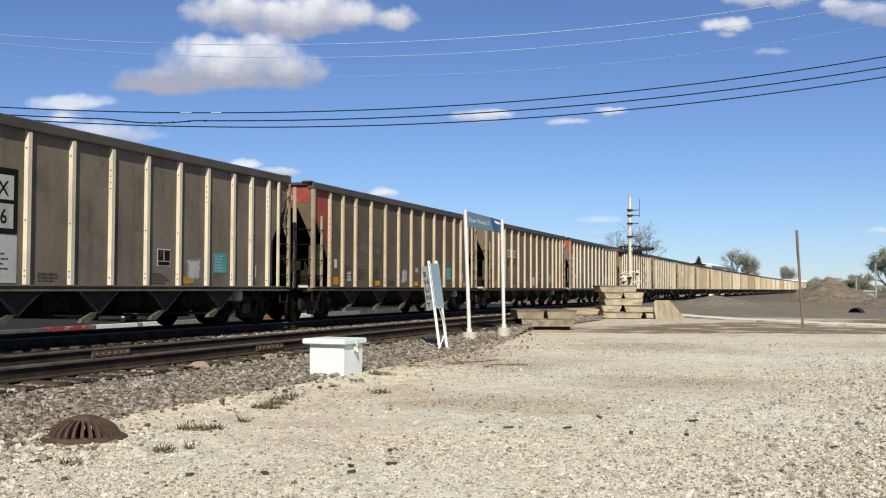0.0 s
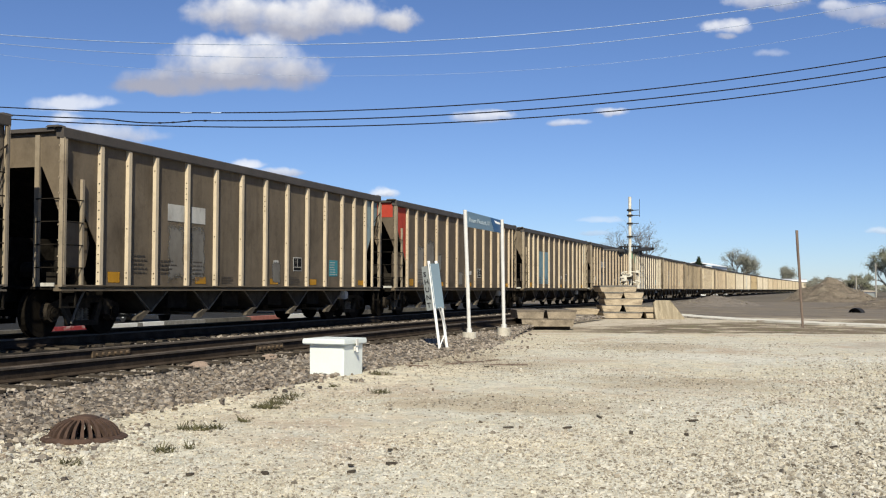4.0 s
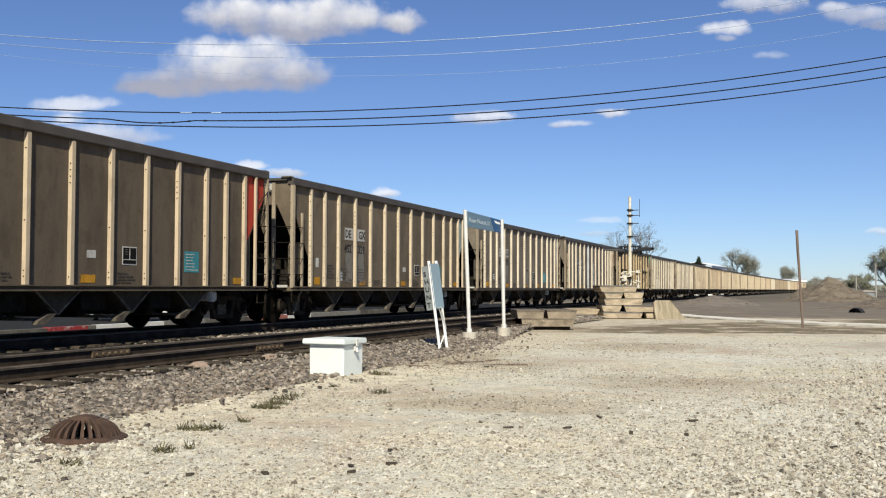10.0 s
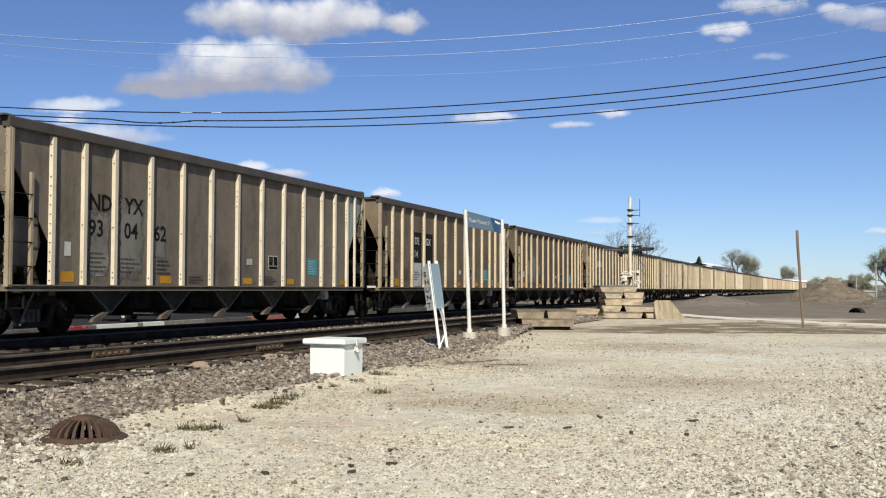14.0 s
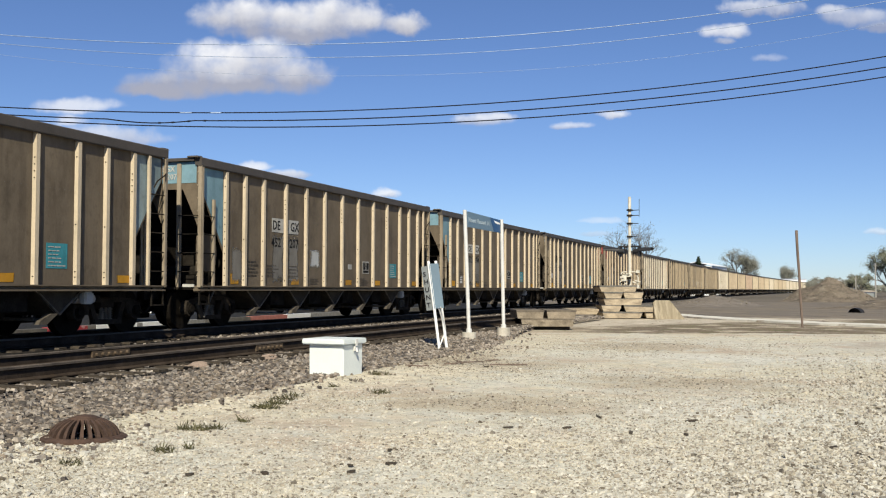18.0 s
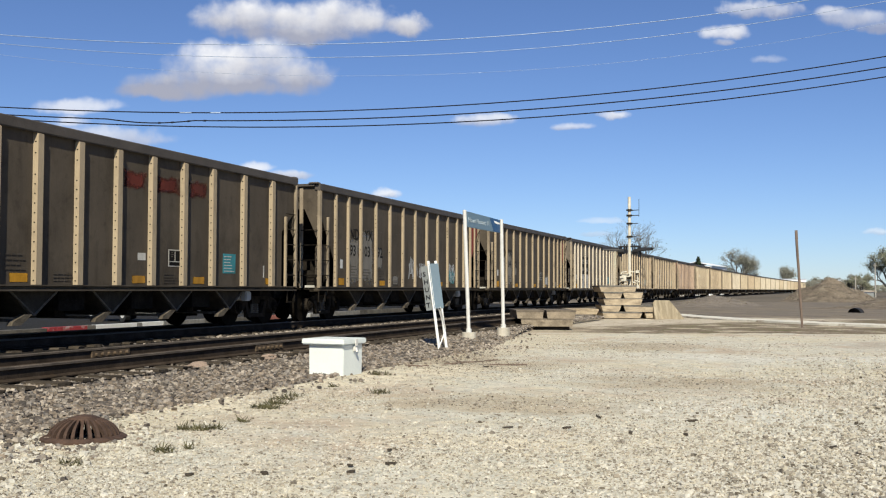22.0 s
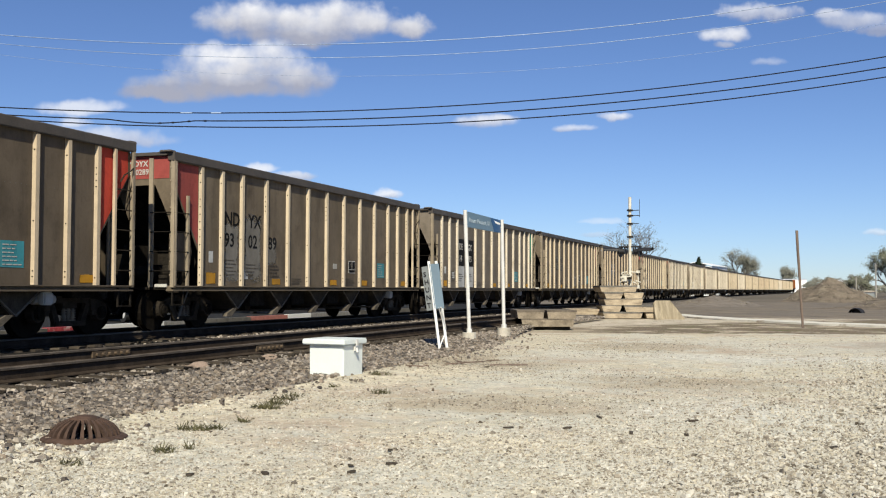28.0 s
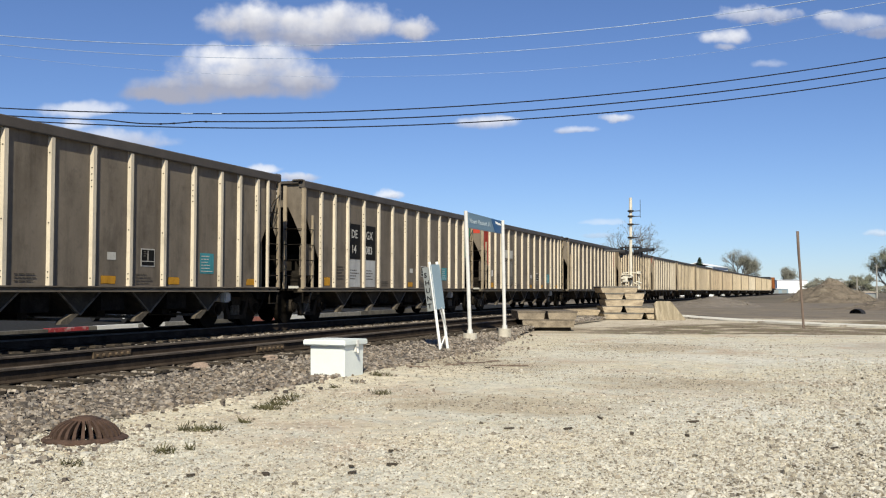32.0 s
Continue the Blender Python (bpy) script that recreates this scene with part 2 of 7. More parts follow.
    b.inputs["Strength"].default_value, b.inputs["Distance"].default_value = 0.45, 0.02
    h = both(vor.outputs["Distance"], fine, "ADD")
    link(h, b.inputs["Height"])
    link(b.outputs[0], bsdf.inputs["Normal"])
    return mat


GROUND = ground_material()


def lie(x, y):
    """Height of the lot: gently uneven, flat far off."""
    fade = max(0.0, 1 - math.hypot(x, y) / 70)
    return fade * (0.05 * noise.noise((x * 0.35, y * 0.35, 3.0)) + 0.018 * noise.noise((x * 1.7, y * 1.7, 7.0))) - 0.012


def spaced(a, b, step, out, grow=1.35):
    """Even steps from a to b, then widening ones out to the horizon on both sides."""
    mid = [a + i * step for i in range(int((b - a) / step) + 1)]
    left, right, d = [], [], step
    while (a - (left[-1] if left else a)) < out:
        d *= grow
        left.append((left[-1] if left else a) - d)
        right.append((right[-1] if right else mid[-1]) + d)
    return left[::-1] + mid + right


def build_ground():
    xs, ys = spaced(-9, 12, 0.2, 2600), spaced(3, 34, 0.2, 2600)
    verts = [(x, y, lie(x, y)) for y in ys for x in xs]
    w = len(xs)
    faces = [(j * w + i, j * w + i + 1, (j + 1) * w + i + 1, (j + 1) * w + i) for j in range(len(ys) - 1) for i in range(w - 1)]
    me = bpy.data.meshes.new("ground")
    me.from_pydata(verts, [], faces)
    me.materials.append(GROUND)
    for p in me.polygons:
        p.use_smooth = True
    tagged(new("ground", me), "pale crushed limestone lot fading into brown dirt", "ground", kind="structure")


build_ground()

# ---- tracks ----
BALLAST = material("ballast", (0.135, 0.116, 0.097), 0.95, dark=0.55, light=1.35, scale=1.3, fine=26, grain=0.55, bump=1.0, depth=0.04, world_space=True, spot=(0.06, 0.052, 0.045), spot_at=(0.5, 0.7), spot_scale=0.6)
DARKBED = material("dark_ballast", (0.026, 0.023, 0.021), 0.85, dark=0.6, light=1.5, scale=2, fine=28, grain=0.5, bump=1.0, depth=0.04, world_space=True)
RUSTHEAD = material("dull_rail_head", (0.085, 0.068, 0.054), 0.85, 0.0, dark=0.6, light=1.4, scale=3, fine=50)
RUST = material("rusty_rail", (0.045, 0.034, 0.026), 0.9, 0.0, dark=0.6, light=1.4, scale=3, fine=50, spot=(0.09, 0.06, 0.035), spot_at=(0.62, 0.8))
SHINE = material("polished_rail_head", (0.10, 0.088, 0.076), 0.75, 0.05, dark=0.8, light=1.1, grain=0.1, bump=0.05)
WOOD = material("creosoted_wood", (0.055, 0.045, 0.035), 0.9, dark=0.6, light=1.6, scale=4, fine=40, grain=0.4, stretch=(0.3, 3, 3), bump=0.6, spot=(0.22, 0.19, 0.15), spot_at=(0.55, 0.8))
NEAR, FAR = -9.56, -14.30      # middles of the two tracks


def swept(name, profile, centre, y0, y1, mat, parent=None, kind="", label="", category="", rough=0.0):
    """A cross-section (x, z) drawn along the track."""
    ys, y = [], y0
    while y < y1:
        ys.append(y)
        y += 2.0 if y < 120 else 12.0 if y < 460 else 60.0
    ys.append(y1)
    n, verts = len(profile), []
    for y in ys:
        for x, z in profile:
            if rough and x > 1.3:       # the shoulder narrows beyond the signs
                x = 1.3 + (x - 1.3) * (1 - 0.90 * min(max((y - 22) / 9, 0), 1))
            verts.append((centre + x + shift(y), y, z + (rough * noise.noise((x * 2, y * 0.8, z)) if rough else 0)))
    faces = [(j * n + i, j * n + i + 1, (j + 1) * n + i + 1, (j + 1) * n + i) for j in range(len(ys) - 1) for i in range(n - 1)]
    me = bpy.data.meshes.new(name)
    me.from_pydata(verts, [], faces)
    me.materials.append(mat)
    ob = new(name, me)
    ob.parent = parent
    return tagged(ob, label, category, kind=kind)


TIE_TOP = RAIL - 0.175
HEAD = [(-0.036, 0.147), (-0.036, 0.172), (-0.028, 0.178), (0.028, 0.178), (0.036, 0.172), (0.036, 0.147)]
FOOT = [(0.036, 0.147), (0.010, 0.135), (0.010, 0.035), (0.070, 0.012), (0.070, 0.0), (-0.070, 0.0), (-0.070, 0.012), (-0.010, 0.035), (-0.010, 0.135), (-0.036, 0.147)]
TIE_MESH = {}


def track(name, centre, label, y_ties, step, end=1500):
    top = thing(name, label, "railway track", kind="structure")
    for side in (0.75, -0.75):
        rail = swept("rail", [(x, z + TIE_TOP + 0.002) for x, z in FOOT], centre + side, -60, end, RUST, top)
        swept("rail_head", [(x, z + TIE_TOP + 0.002) for x, z in HEAD], centre + side, -60, end, SHINE if name == "track_2" else RUSTHEAD, rail)
    for i in range(5):
        if i not in TIE_MESH:
            bm = bmesh.new()
            slab(bm, -1.3, 1.3, -0.11, 0.11, -0.16, 0.0, taper=0.985)
            for v in bm.verts:
                v.co += Vector((random.uniform(-0.06, 0.06), random.uniform(-0.012, 0.012), random.uniform(-0.008, 0.002)))
            TIE_MESH[i] = mesh_of(bm, "tie", WOOD)
    y = y_ties[0]
    while y < y_ties[1]:
        o = part("tie", TIE_MESH[random.randrange(5)], None, top)
        o.matrix_basis = pose(centre + shift(y) + random.uniform(-0.05, 0.05), y, TIE_TOP, 0, 0, random.uniform(-1.5, 1.5) - heading(y))
        y += step
    return top


bed = [(3.6, -0.2), (2.45, 0.0), (1.45, 0.10), (1.2, 0.135), (-1.2, 0.14), (-2.0, 0.11), (-2.8, 0.11), (-3.6, 0.13), (-6.0, 0.14), (-7.2, 0.05), (-8.6, -0.2)]
fine_bed = []
for (x0, z0), (x1, z1) in zip(bed, bed[1:]):
    fine_bed += [(x0 + (x1 - x0) * k / 4, z0 + (z1 - z0) * k / 4) for k in range(4)]
swept("ballast_bed", fine_bed + [bed[-1]], NEAR, -60, 38.0, BALLAST, kind="structure", label="grey-brown crushed stone ballast under two tracks", category="ballast", rough=0.05)
far_bed = [(4.6, -0.06), (3.6, 0.0), (2.4, 0.06), (1.5, 0.14), (-1.5, 0.14), (-2.4, 0.06), (-3.8, -0.2)]
swept("ballast_bed", far_bed, FAR, 37.0, 1500, BALLAST, kind="structure", label="grey-brown crushed stone ballast under the main line", category="ballast")
# near-black strips laid over the ballast, between and beyond the rails
dark_profile = [(1.32, 0.142), (0.8, 0.150), (-0.8, 0.150), (-2.3, 0.135), (-3.4, 0.146), (-6.0, 0.155)]
swept("oily_bed", dark_profile, NEAR, -60, 20.5, DARKBED, kind="structure", label="near-black ballast between the rails", category="ballast", rough=0.03)
swept("oily_bed", [(-5.9, 0.158), (-6.0, 0.156), (-7.2, 0.066), (-8.3, -0.10)], NEAR, -60, 46.0, DARKBED, kind="structure", label="near-black ballast beyond the main line", category="ballast")
near_track = track("track_1", NEAR, "empty siding with rusty rails on weathered ties", (2.0, 37.0), 0.53, 37.5)
track("track_2", FAR, "main line with polished rails under the train", (4.0, 70.0), 0.53)


def joint_bars():
    for rail_x, y in ((NEAR - 0.75, 13.55), (NEAR + 0.75, 15.9)):
        bm = bmesh.new()
        slab(bm, rail_x + 0.011, rail_x + 0.040, y - 0.46, y + 0.46, TIE_TOP + 0.04, TIE_TOP + 0.135)
        bar = part("joint_bar", bm, BARRUST, near_track, "rusty bolted joint bar")
        for k in range(6):
            bm = bmesh.new()
            rod(bm, (rail_x + 0.04, y - 0.38 + k * 0.15, TIE_TOP + 0.085), (rail_x + 0.085, y - 0.38 + k * 0.15, TIE_TOP + 0.085), 0.026, 6)
            part("bolt", bm, BARRUST, bar)


BARRUST = material("flaking_rust", (0.085, 0.06, 0.038), 0.9, dark=0.6, light=1.5, scale=8, fine=60, bump=0.4)
joint_bars()

# ---- the train ----


def car_paint(name, base, dirt, k=0.5, streak=0.30, wear=1.0):
    base, dirt = tuple(v * k for v in base), tuple(v * k for v in dirt)
    mat = material(name, base, 0.62, 0.0, dark=1 - 0.17 * wear, light=1 + 0.12 * wear, scale=0.9, fine=34, grain=0.07, bump=0.10, stretch=(1, 1, 0.6), spot=dirt, spot_at=(0.50, 0.86) if wear > 0.8 else (0.60, 0.80), spot_scale=1.3)
    # soot run down by rain, and blotches where coal dust clings
    nt = mat.node_tree
    n, link = nt.nodes, nt.links.new
    tc, info = n.new("ShaderNodeTexCoord"), n.new("ShaderNodeObjectInfo")
    off = n.new("ShaderNodeVectorMath")
    off.operation = "MULTIPLY_ADD"
    off.inputs[1].default_value = (11.0, 29.0, 17.0)
    link(info.outputs["Random"], off.inputs[0]), link(tc.outputs["Object"], off.inputs[2])
    tone = None
    for stretch, sc, lo, hi, dim in (((1, 2.4, 0.30), 1.4, 0.50, 0.74, streak), ((1, 1, 0.8), 1.3, 0.52, 0.68, streak * 0.8), ((1, 1, 1), 5.5, 0.55, 0.70, streak * 0.6)):
        m = n.new("ShaderNodeVectorMath")
        m.operation = "MULTIPLY"
        m.inputs[1].default_value = stretch
        link(off.outputs[0], m.inputs[0])
        t, r = n.new("ShaderNodeTexNoise"), n.new("ShaderNodeMapRange")
        t.inputs["Scale"].default_value, t.inputs["Detail"].default_value, t.inputs["Roughness"].default_value = sc, 5, 0.65
        link(m.outputs[0], t.inputs["Vector"]), link(t.outputs["Fac"], r.inputs["Value"])
        r.inputs["From Min"].default_value, r.inputs["From Max"].default_value = lo, hi
        r.inputs["To Min"].default_value, r.inputs["To Max"].default_value = 1.0, 1.0 - dim
        if tone is None:
            tone = r.outputs[0]
        else:
            k2 = n.new("ShaderNodeMath")
            k2.operation = "MULTIPLY"
            link(tone, k2.inputs[0]), link(r.outputs[0], k2.inputs[1])
            tone = k2.outputs[0]
    bsdf = n["Principled BSDF"]
    bsdf.inputs["Specular IOR Level"].default_value = 0.08
    old = bsdf.inputs["Base Color"].links[0].from_socket
    sc2 = n.new("ShaderNodeVectorMath")
    sc2.operation = "SCALE"
    link(old, sc2.inputs[0]), link(tone, sc2.inputs["Scale"])
    link(sc2.outputs[0], bsdf.inputs["Base Color"])
    return mat


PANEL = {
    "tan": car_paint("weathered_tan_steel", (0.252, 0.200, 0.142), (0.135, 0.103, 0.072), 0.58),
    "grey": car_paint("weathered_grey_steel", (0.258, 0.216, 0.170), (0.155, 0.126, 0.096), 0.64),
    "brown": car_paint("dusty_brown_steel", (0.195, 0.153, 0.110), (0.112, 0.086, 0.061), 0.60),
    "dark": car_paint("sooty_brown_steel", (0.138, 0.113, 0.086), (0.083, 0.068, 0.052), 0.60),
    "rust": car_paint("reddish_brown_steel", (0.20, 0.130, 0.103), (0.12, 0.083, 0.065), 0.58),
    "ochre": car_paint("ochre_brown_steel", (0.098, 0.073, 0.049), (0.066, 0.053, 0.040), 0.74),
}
# stake colours, three to six times paler than the sheets of the same key
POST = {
    "tan": car_paint("cream_post", (0.545, 0.452, 0.325), (0.32, 0.245, 0.17), 0.96, 0.18, 0.5),
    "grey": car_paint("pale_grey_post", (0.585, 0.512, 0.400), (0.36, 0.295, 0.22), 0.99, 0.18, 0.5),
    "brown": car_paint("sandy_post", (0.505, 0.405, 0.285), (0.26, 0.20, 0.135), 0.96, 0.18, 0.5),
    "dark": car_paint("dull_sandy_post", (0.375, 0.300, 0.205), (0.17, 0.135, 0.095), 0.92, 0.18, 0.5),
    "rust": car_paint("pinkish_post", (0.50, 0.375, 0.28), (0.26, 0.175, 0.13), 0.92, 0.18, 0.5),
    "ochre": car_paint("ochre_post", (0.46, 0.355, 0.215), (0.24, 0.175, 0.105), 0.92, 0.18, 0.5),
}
# the stakes' beige dimmed: grime plus the shade at the car ends
GRIMY_SHADED = car_paint("grimy_shaded_end_post", (0.42, 0.345, 0.25), (0.20, 0.155, 0.11), 0.72)
CHORD = material("top_chord_steel", (0.065, 0.055, 0.046), 0.6, dark=0.8, light=1.2, scale=2, fine=40, grain=0.2, bump=0.1)
# Underframe and truck colours hold the deep shade below the cars besides soot.
NEARBLACK = material("near_black_steel", (0.0155, 0.0132, 0.0108), 0.95, dark=0.6, light=1.6, scale=5, fine=40, bump=0.3, spot=(0.036, 0.029, 0.022), spot_at=(0.55, 0.75), spot_scale=4)
CAST = material("dark_cast_steel", (0.030, 0.0245, 0.0190), 0.9, dark=0.6, light=1.5, scale=6, fine=50, bump=0.4)
# dusty chute edges and springs, paler because the sun on them is painted in
LIT_DUST = material("lit_dusty_edge", (0.15, 0.127, 0.097), 0.8, dark=0.4, light=1.3, scale=5, fine=40, bump=0.2)
DOORSTEEL = material("dusty_chute_door_steel", (0.105, 0.089, 0.069), 0.7, dark=0.5, light=1.3, scale=4, fine=40, bump=0.2)
CHUTE = material("dark_chute_steel", (0.055, 0.046, 0.035), 0.9, dark=0.7, light=1.3, scale=4, fine=40, bump=0.2)
TREAD = material("near_black_wheel_steel", (0.012, 0.010, 0.008), 0.8, 0.1, dark=0.7, light=1.3, scale=8, fine=60)
for dull in (NEARBLACK, CAST, CHUTE, TREAD, DOORSTEEL, DARKBED, RUST, WOOD):        # the near-black and dry rusty surfaces have no gloss
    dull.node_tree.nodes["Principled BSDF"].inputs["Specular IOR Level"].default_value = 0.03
CORNER = {
    "red": car_paint("bright_red_paint", (0.46, 0.060, 0.038), (0.30, 0.06, 0.04), 0.9),
    "maroon": car_paint("faded_maroon_paint", (0.31, 0.070, 0.060), (0.19, 0.06, 0.05), 0.9),
    "green": car_paint("faded_green_paint", (0.07, 0.31, 0.19), (0.07, 0.21, 0.14), 0.95),
    "pale": car_paint("chalky_blue_paint", (0.26, 0.34, 0.36), (0.19, 0.21, 0.20), 0.9),
    "umber": car_paint("sooty_umber_paint", (0.085, 0.056, 0.045), (0.05, 0.038, 0.032), 0.9),
    "blue": car_paint("pale_blue_paint", (0.19, 0.31, 0.36), (0.15, 0.21, 0.23), 0.9),
}
CORNER_WORDS = {"red": "bright red", "maroon": "faded maroon", "umber": "dark umber", "green": "faded green", "blue": "pale blue", "pale": "chalky grey-blue"}
SCRAWL = car_paint("white_spray_paint", (0.6, 0.62, 0.62), (0.5, 0.52, 0.52), 0.9)
WHITE = car_paint("white_stencil_patch", (0.60, 0.58, 0.53), (0.36, 0.33, 0.27), 0.78)
PALE = car_paint("pale_grey_patch", (0.29, 0.265, 0.23), (0.18, 0.15, 0.115))


def worn_edges(mat, soft=0.16):
    """Lets a flat patch of old paint fade out raggedly towards its edges."""
    nt = mat.node_tree
    n, link = nt.nodes, nt.links.new
    tc, xyz = n.new("ShaderNodeTexCoord"), n.new("ShaderNodeSeparateXYZ")
    link(tc.outputs["Generated"], xyz.inputs[0])
    edge = None
    for axis in ("Y", "Z"):
        p = n.new("ShaderNodeMath")
        p.operation = "PINGPONG"
        p.inputs[1].default_value = 0.5
        link(xyz.outputs[axis], p.inputs[0])
        if edge is None:
            edge = p.outputs[0]
        else:
            m = n.new("ShaderNodeMath")
            m.operation = "SMOOTH_MIN"
            m.inputs[2].default_value = 0.1
            link(edge, m.inputs[0]), link(p.outputs[0], m.inputs[1])
            edge = m.outputs[0]
    info, off, t = n.new("ShaderNodeObjectInfo"), n.new("ShaderNodeVectorMath"), n.new("ShaderNodeTexNoise")
    off.operation = "MULTIPLY_ADD"
    off.inputs[1].default_value = (13.0, 31.0, 19.0)
    link(info.outputs["Random"], off.inputs[0]), link(tc.outputs["Object"], off.inputs[2])
    t.inputs["Scale"].default_value, t.inputs["Detail"].default_value, t.inputs["Roughness"].default_value = 4.0, 6, 0.65
    link(off.outputs[0], t.inputs["Vector"])
    k = n.new("ShaderNodeMath")
    k.operation = "MULTIPLY_ADD"
    k.inputs[1].default_value, k.inputs[2].default_value = soft * 2.4, -soft * 1.3
    link(t.outputs["Fac"], k.inputs[0])
    s, r = n.new("ShaderNodeMath"), n.new("ShaderNodeMapRange")
    link(edge, s.inputs[0]), link(k.outputs[0], s.inputs[1]), link(s.outputs[0], r.inputs["Value"])
    r.interpolation_type = "SMOOTHSTEP"
    r.inputs["From Min"].default_value, r.inputs["From Max"].default_value = 0.0, soft
    link(r.outputs[0], n["Principled BSDF"].inputs["Alpha"])
    return mat


FADED = worn_edges(car_paint("faded_pale_primer", (0.34, 0.315, 0.275), (0.20, 0.17, 0.13), 0.55))
FADED_RED = worn_edges(car_paint("faded_red_overspray", (0.19, 0.048, 0.035), (0.10, 0.045, 0.035), 0.55), 0.3)
FADED_YELLOW = worn_edges(car_paint("worn_yellow_reflector", (0.64, 0.32, 0.035), (0.34, 0.19, 0.06), 0.74), 0.10)
CHALK = worn_edges(car_paint("chalky_white_scrape", (0.62, 0.62, 0.60), (0.4, 0.38, 0.34), 0.7), 0.2)
BLACK = car_paint("black_stencil", (0.018, 0.017, 0.016), (0.035, 0.03, 0.026))
PRIMER = car_paint("pale_grey_primer", (0.50, 0.50, 0.49), (0.38, 0.36, 0.33), 0.85)
PAPER = car_paint("white_paper_tag", (0.66, 0.66, 0.64), (0.5, 0.49, 0.45), 0.85)
STENCIL = car_paint("faded_stencil_ink", (0.078, 0.066, 0.054), (0.10, 0.083, 0.066), 0.9)
CYAN = car_paint("cyan_panel", (0.07, 0.33, 0.38), (0.10, 0.26, 0.28), 0.8)
MUSTARD = car_paint("mustard_patch", (0.36, 0.22, 0.05), (0.22, 0.14, 0.05), 0.8)

LENGTH, HL = 16.2, 7.42       # over the couplers; half the body
POSTS = [1.12, 1.99, 2.90, 4.07, 5.23, 6.38, 7.54, 8.69, 9.84, 10.96, 12.07, 12.91, 13.75]
MARKS = 0.08                  # how far the stencils stand past their plan
POSTS_HEAVY = [1.26, 2.62, 4.03, 5.06, 6.16, 7.31, 8.45, 9.60, 10.76, 12.14, 13.54]


def side_frame_mesh():
    bm = bmesh.new()
    prism(bm, [(-0.62, 0.66), (-0.52, 0.78), (0.52, 0.78), (0.62, 0.66), (0.45, 0.64), (-0.45, 0.64)], "x", 0.96, 1.07)
    for s in (-1, 1):
        prism(bm, [(s * 0.60, 0.70), (s * 0.45, 0.64), (s * 0.30, 0.30), (s * 0.42, 0.22)], "x", 0.97, 1.06)
        prism(bm, [(s * 0.52, 0.72), (s * 0.70, 0.72), (s * 1.03, 0.62), (s * 1.06, 0.50), (s * 0.98, 0.58), (s * 0.80, 0.60), (s * 0.74, 0.40), (s * 0.62, 0.40)], "x", 0.95, 1.08)
        rod(bm, (0.94, s * 0.89, 0.47), (1.08, s * 0.89, 0.47), 0.205, 16, 0.18)
    slab(bm, 0.95, 1.08, -0.42, 0.42, 0.20, 0.30)
    slab(bm, 0.88, 1.05, -0.20, 0.20, 0.54, 0.68)
    return bm


def wheelset_mesh():
    bm = bmesh.new()
    rod(bm, (-1.1, 0, 0), (1.1, 0, 0), 0.075, 8)
    for s in (-1, 1):
        rod(bm, (s * 0.70, 0, 0), (s * 0.82, 0, 0), 0.455, 20)
        rod(bm, (s * 0.68, 0, 0), (s * 0.70, 0, 0), 0.485, 20)
        rod(bm, (s * 0.82, 0, 0), (s * 0.825, 0, 0), 0.36, 20)
        rod(bm, (s * 0.92, 0, 0), (s * 1.11, 0, 0), 0.125, 12)
        rod(bm, (s * 1.11, 0, 0), (s * 1.135, 0, 0), 0.095, 8)
        for k in range(3):
            t = 2 * math.pi * k / 3
            slab(bm, s * 1.135 - 0.012, s * 1.135 + 0.012, math.cos(t) * 0.055 - 0.014, math.cos(t) * 0.055 + 0.014, math.sin(t) * 0.055 - 0.014, math.sin(t) * 0.055 + 0.014)
    return bm


def spring_mesh():
    bm = bmesh.new()
    for y in (-0.13, 0.0, 0.13):
        for k in range(5):
            rod(bm, (1.0, y, 0.305 + k * 0.047), (1.0, y, 0.325 + k * 0.047), 0.058, 8)
        rod(bm, (1.0, y, 0.30), (1.0, y, 0.54), 0.035, 6)
    return bm


def post_mesh(depth, width, top, rivets=(1.12, 1.55, 2.05, 2.62, 2.74, 2.86)):
    """A pressed hat-section side stake with a sloped head."""
    bm = bmesh.new()
    w, f = width / 2, width * 0.40
    sec = [(1.48, -w), (1.48 + depth, -f), (1.48 + depth, f), (1.48, w)]
    head = [(1.48, -w), (1.485, -f), (1.485, f), (1.48, w)]
    v = [(x, y, 0.975) for x, y in sec] + [(x, y, top - 0.035) for x, y in sec] + [(x, y, top) for x, y in head]
    add(bm, v, [(3, 2, 1, 0), (0, 1, 5, 4), (1, 2, 6, 5), (2, 3, 7, 6), (4, 5, 9, 8), (5, 6, 10, 9), (6, 7, 11, 10), (3, 0, 4, 7)])
    plain = len(bm.faces)
    for z in rivets:        # dark rivets on the face turned to the rear
        slab(bm, 1.48 + depth * 0.40, 1.48 + depth * 0.40 + 0.022, -w * 0.92 - 0.008, -w * 0.92 + 0.01, z, z + 0.020)
    for i, f in enumerate(bm.faces):
        f.material_index = 1 if i >= plain else 0
    return bm


SHARED = {}


def share(key, make, mat, name, smooth=False):
    if key not in SHARED:
        SHARED[key] = mesh_of(make(), name, mat, smooth)
    return SHARED[key]


FLIP = pose(0, 0, 0, 0, 0, 180)


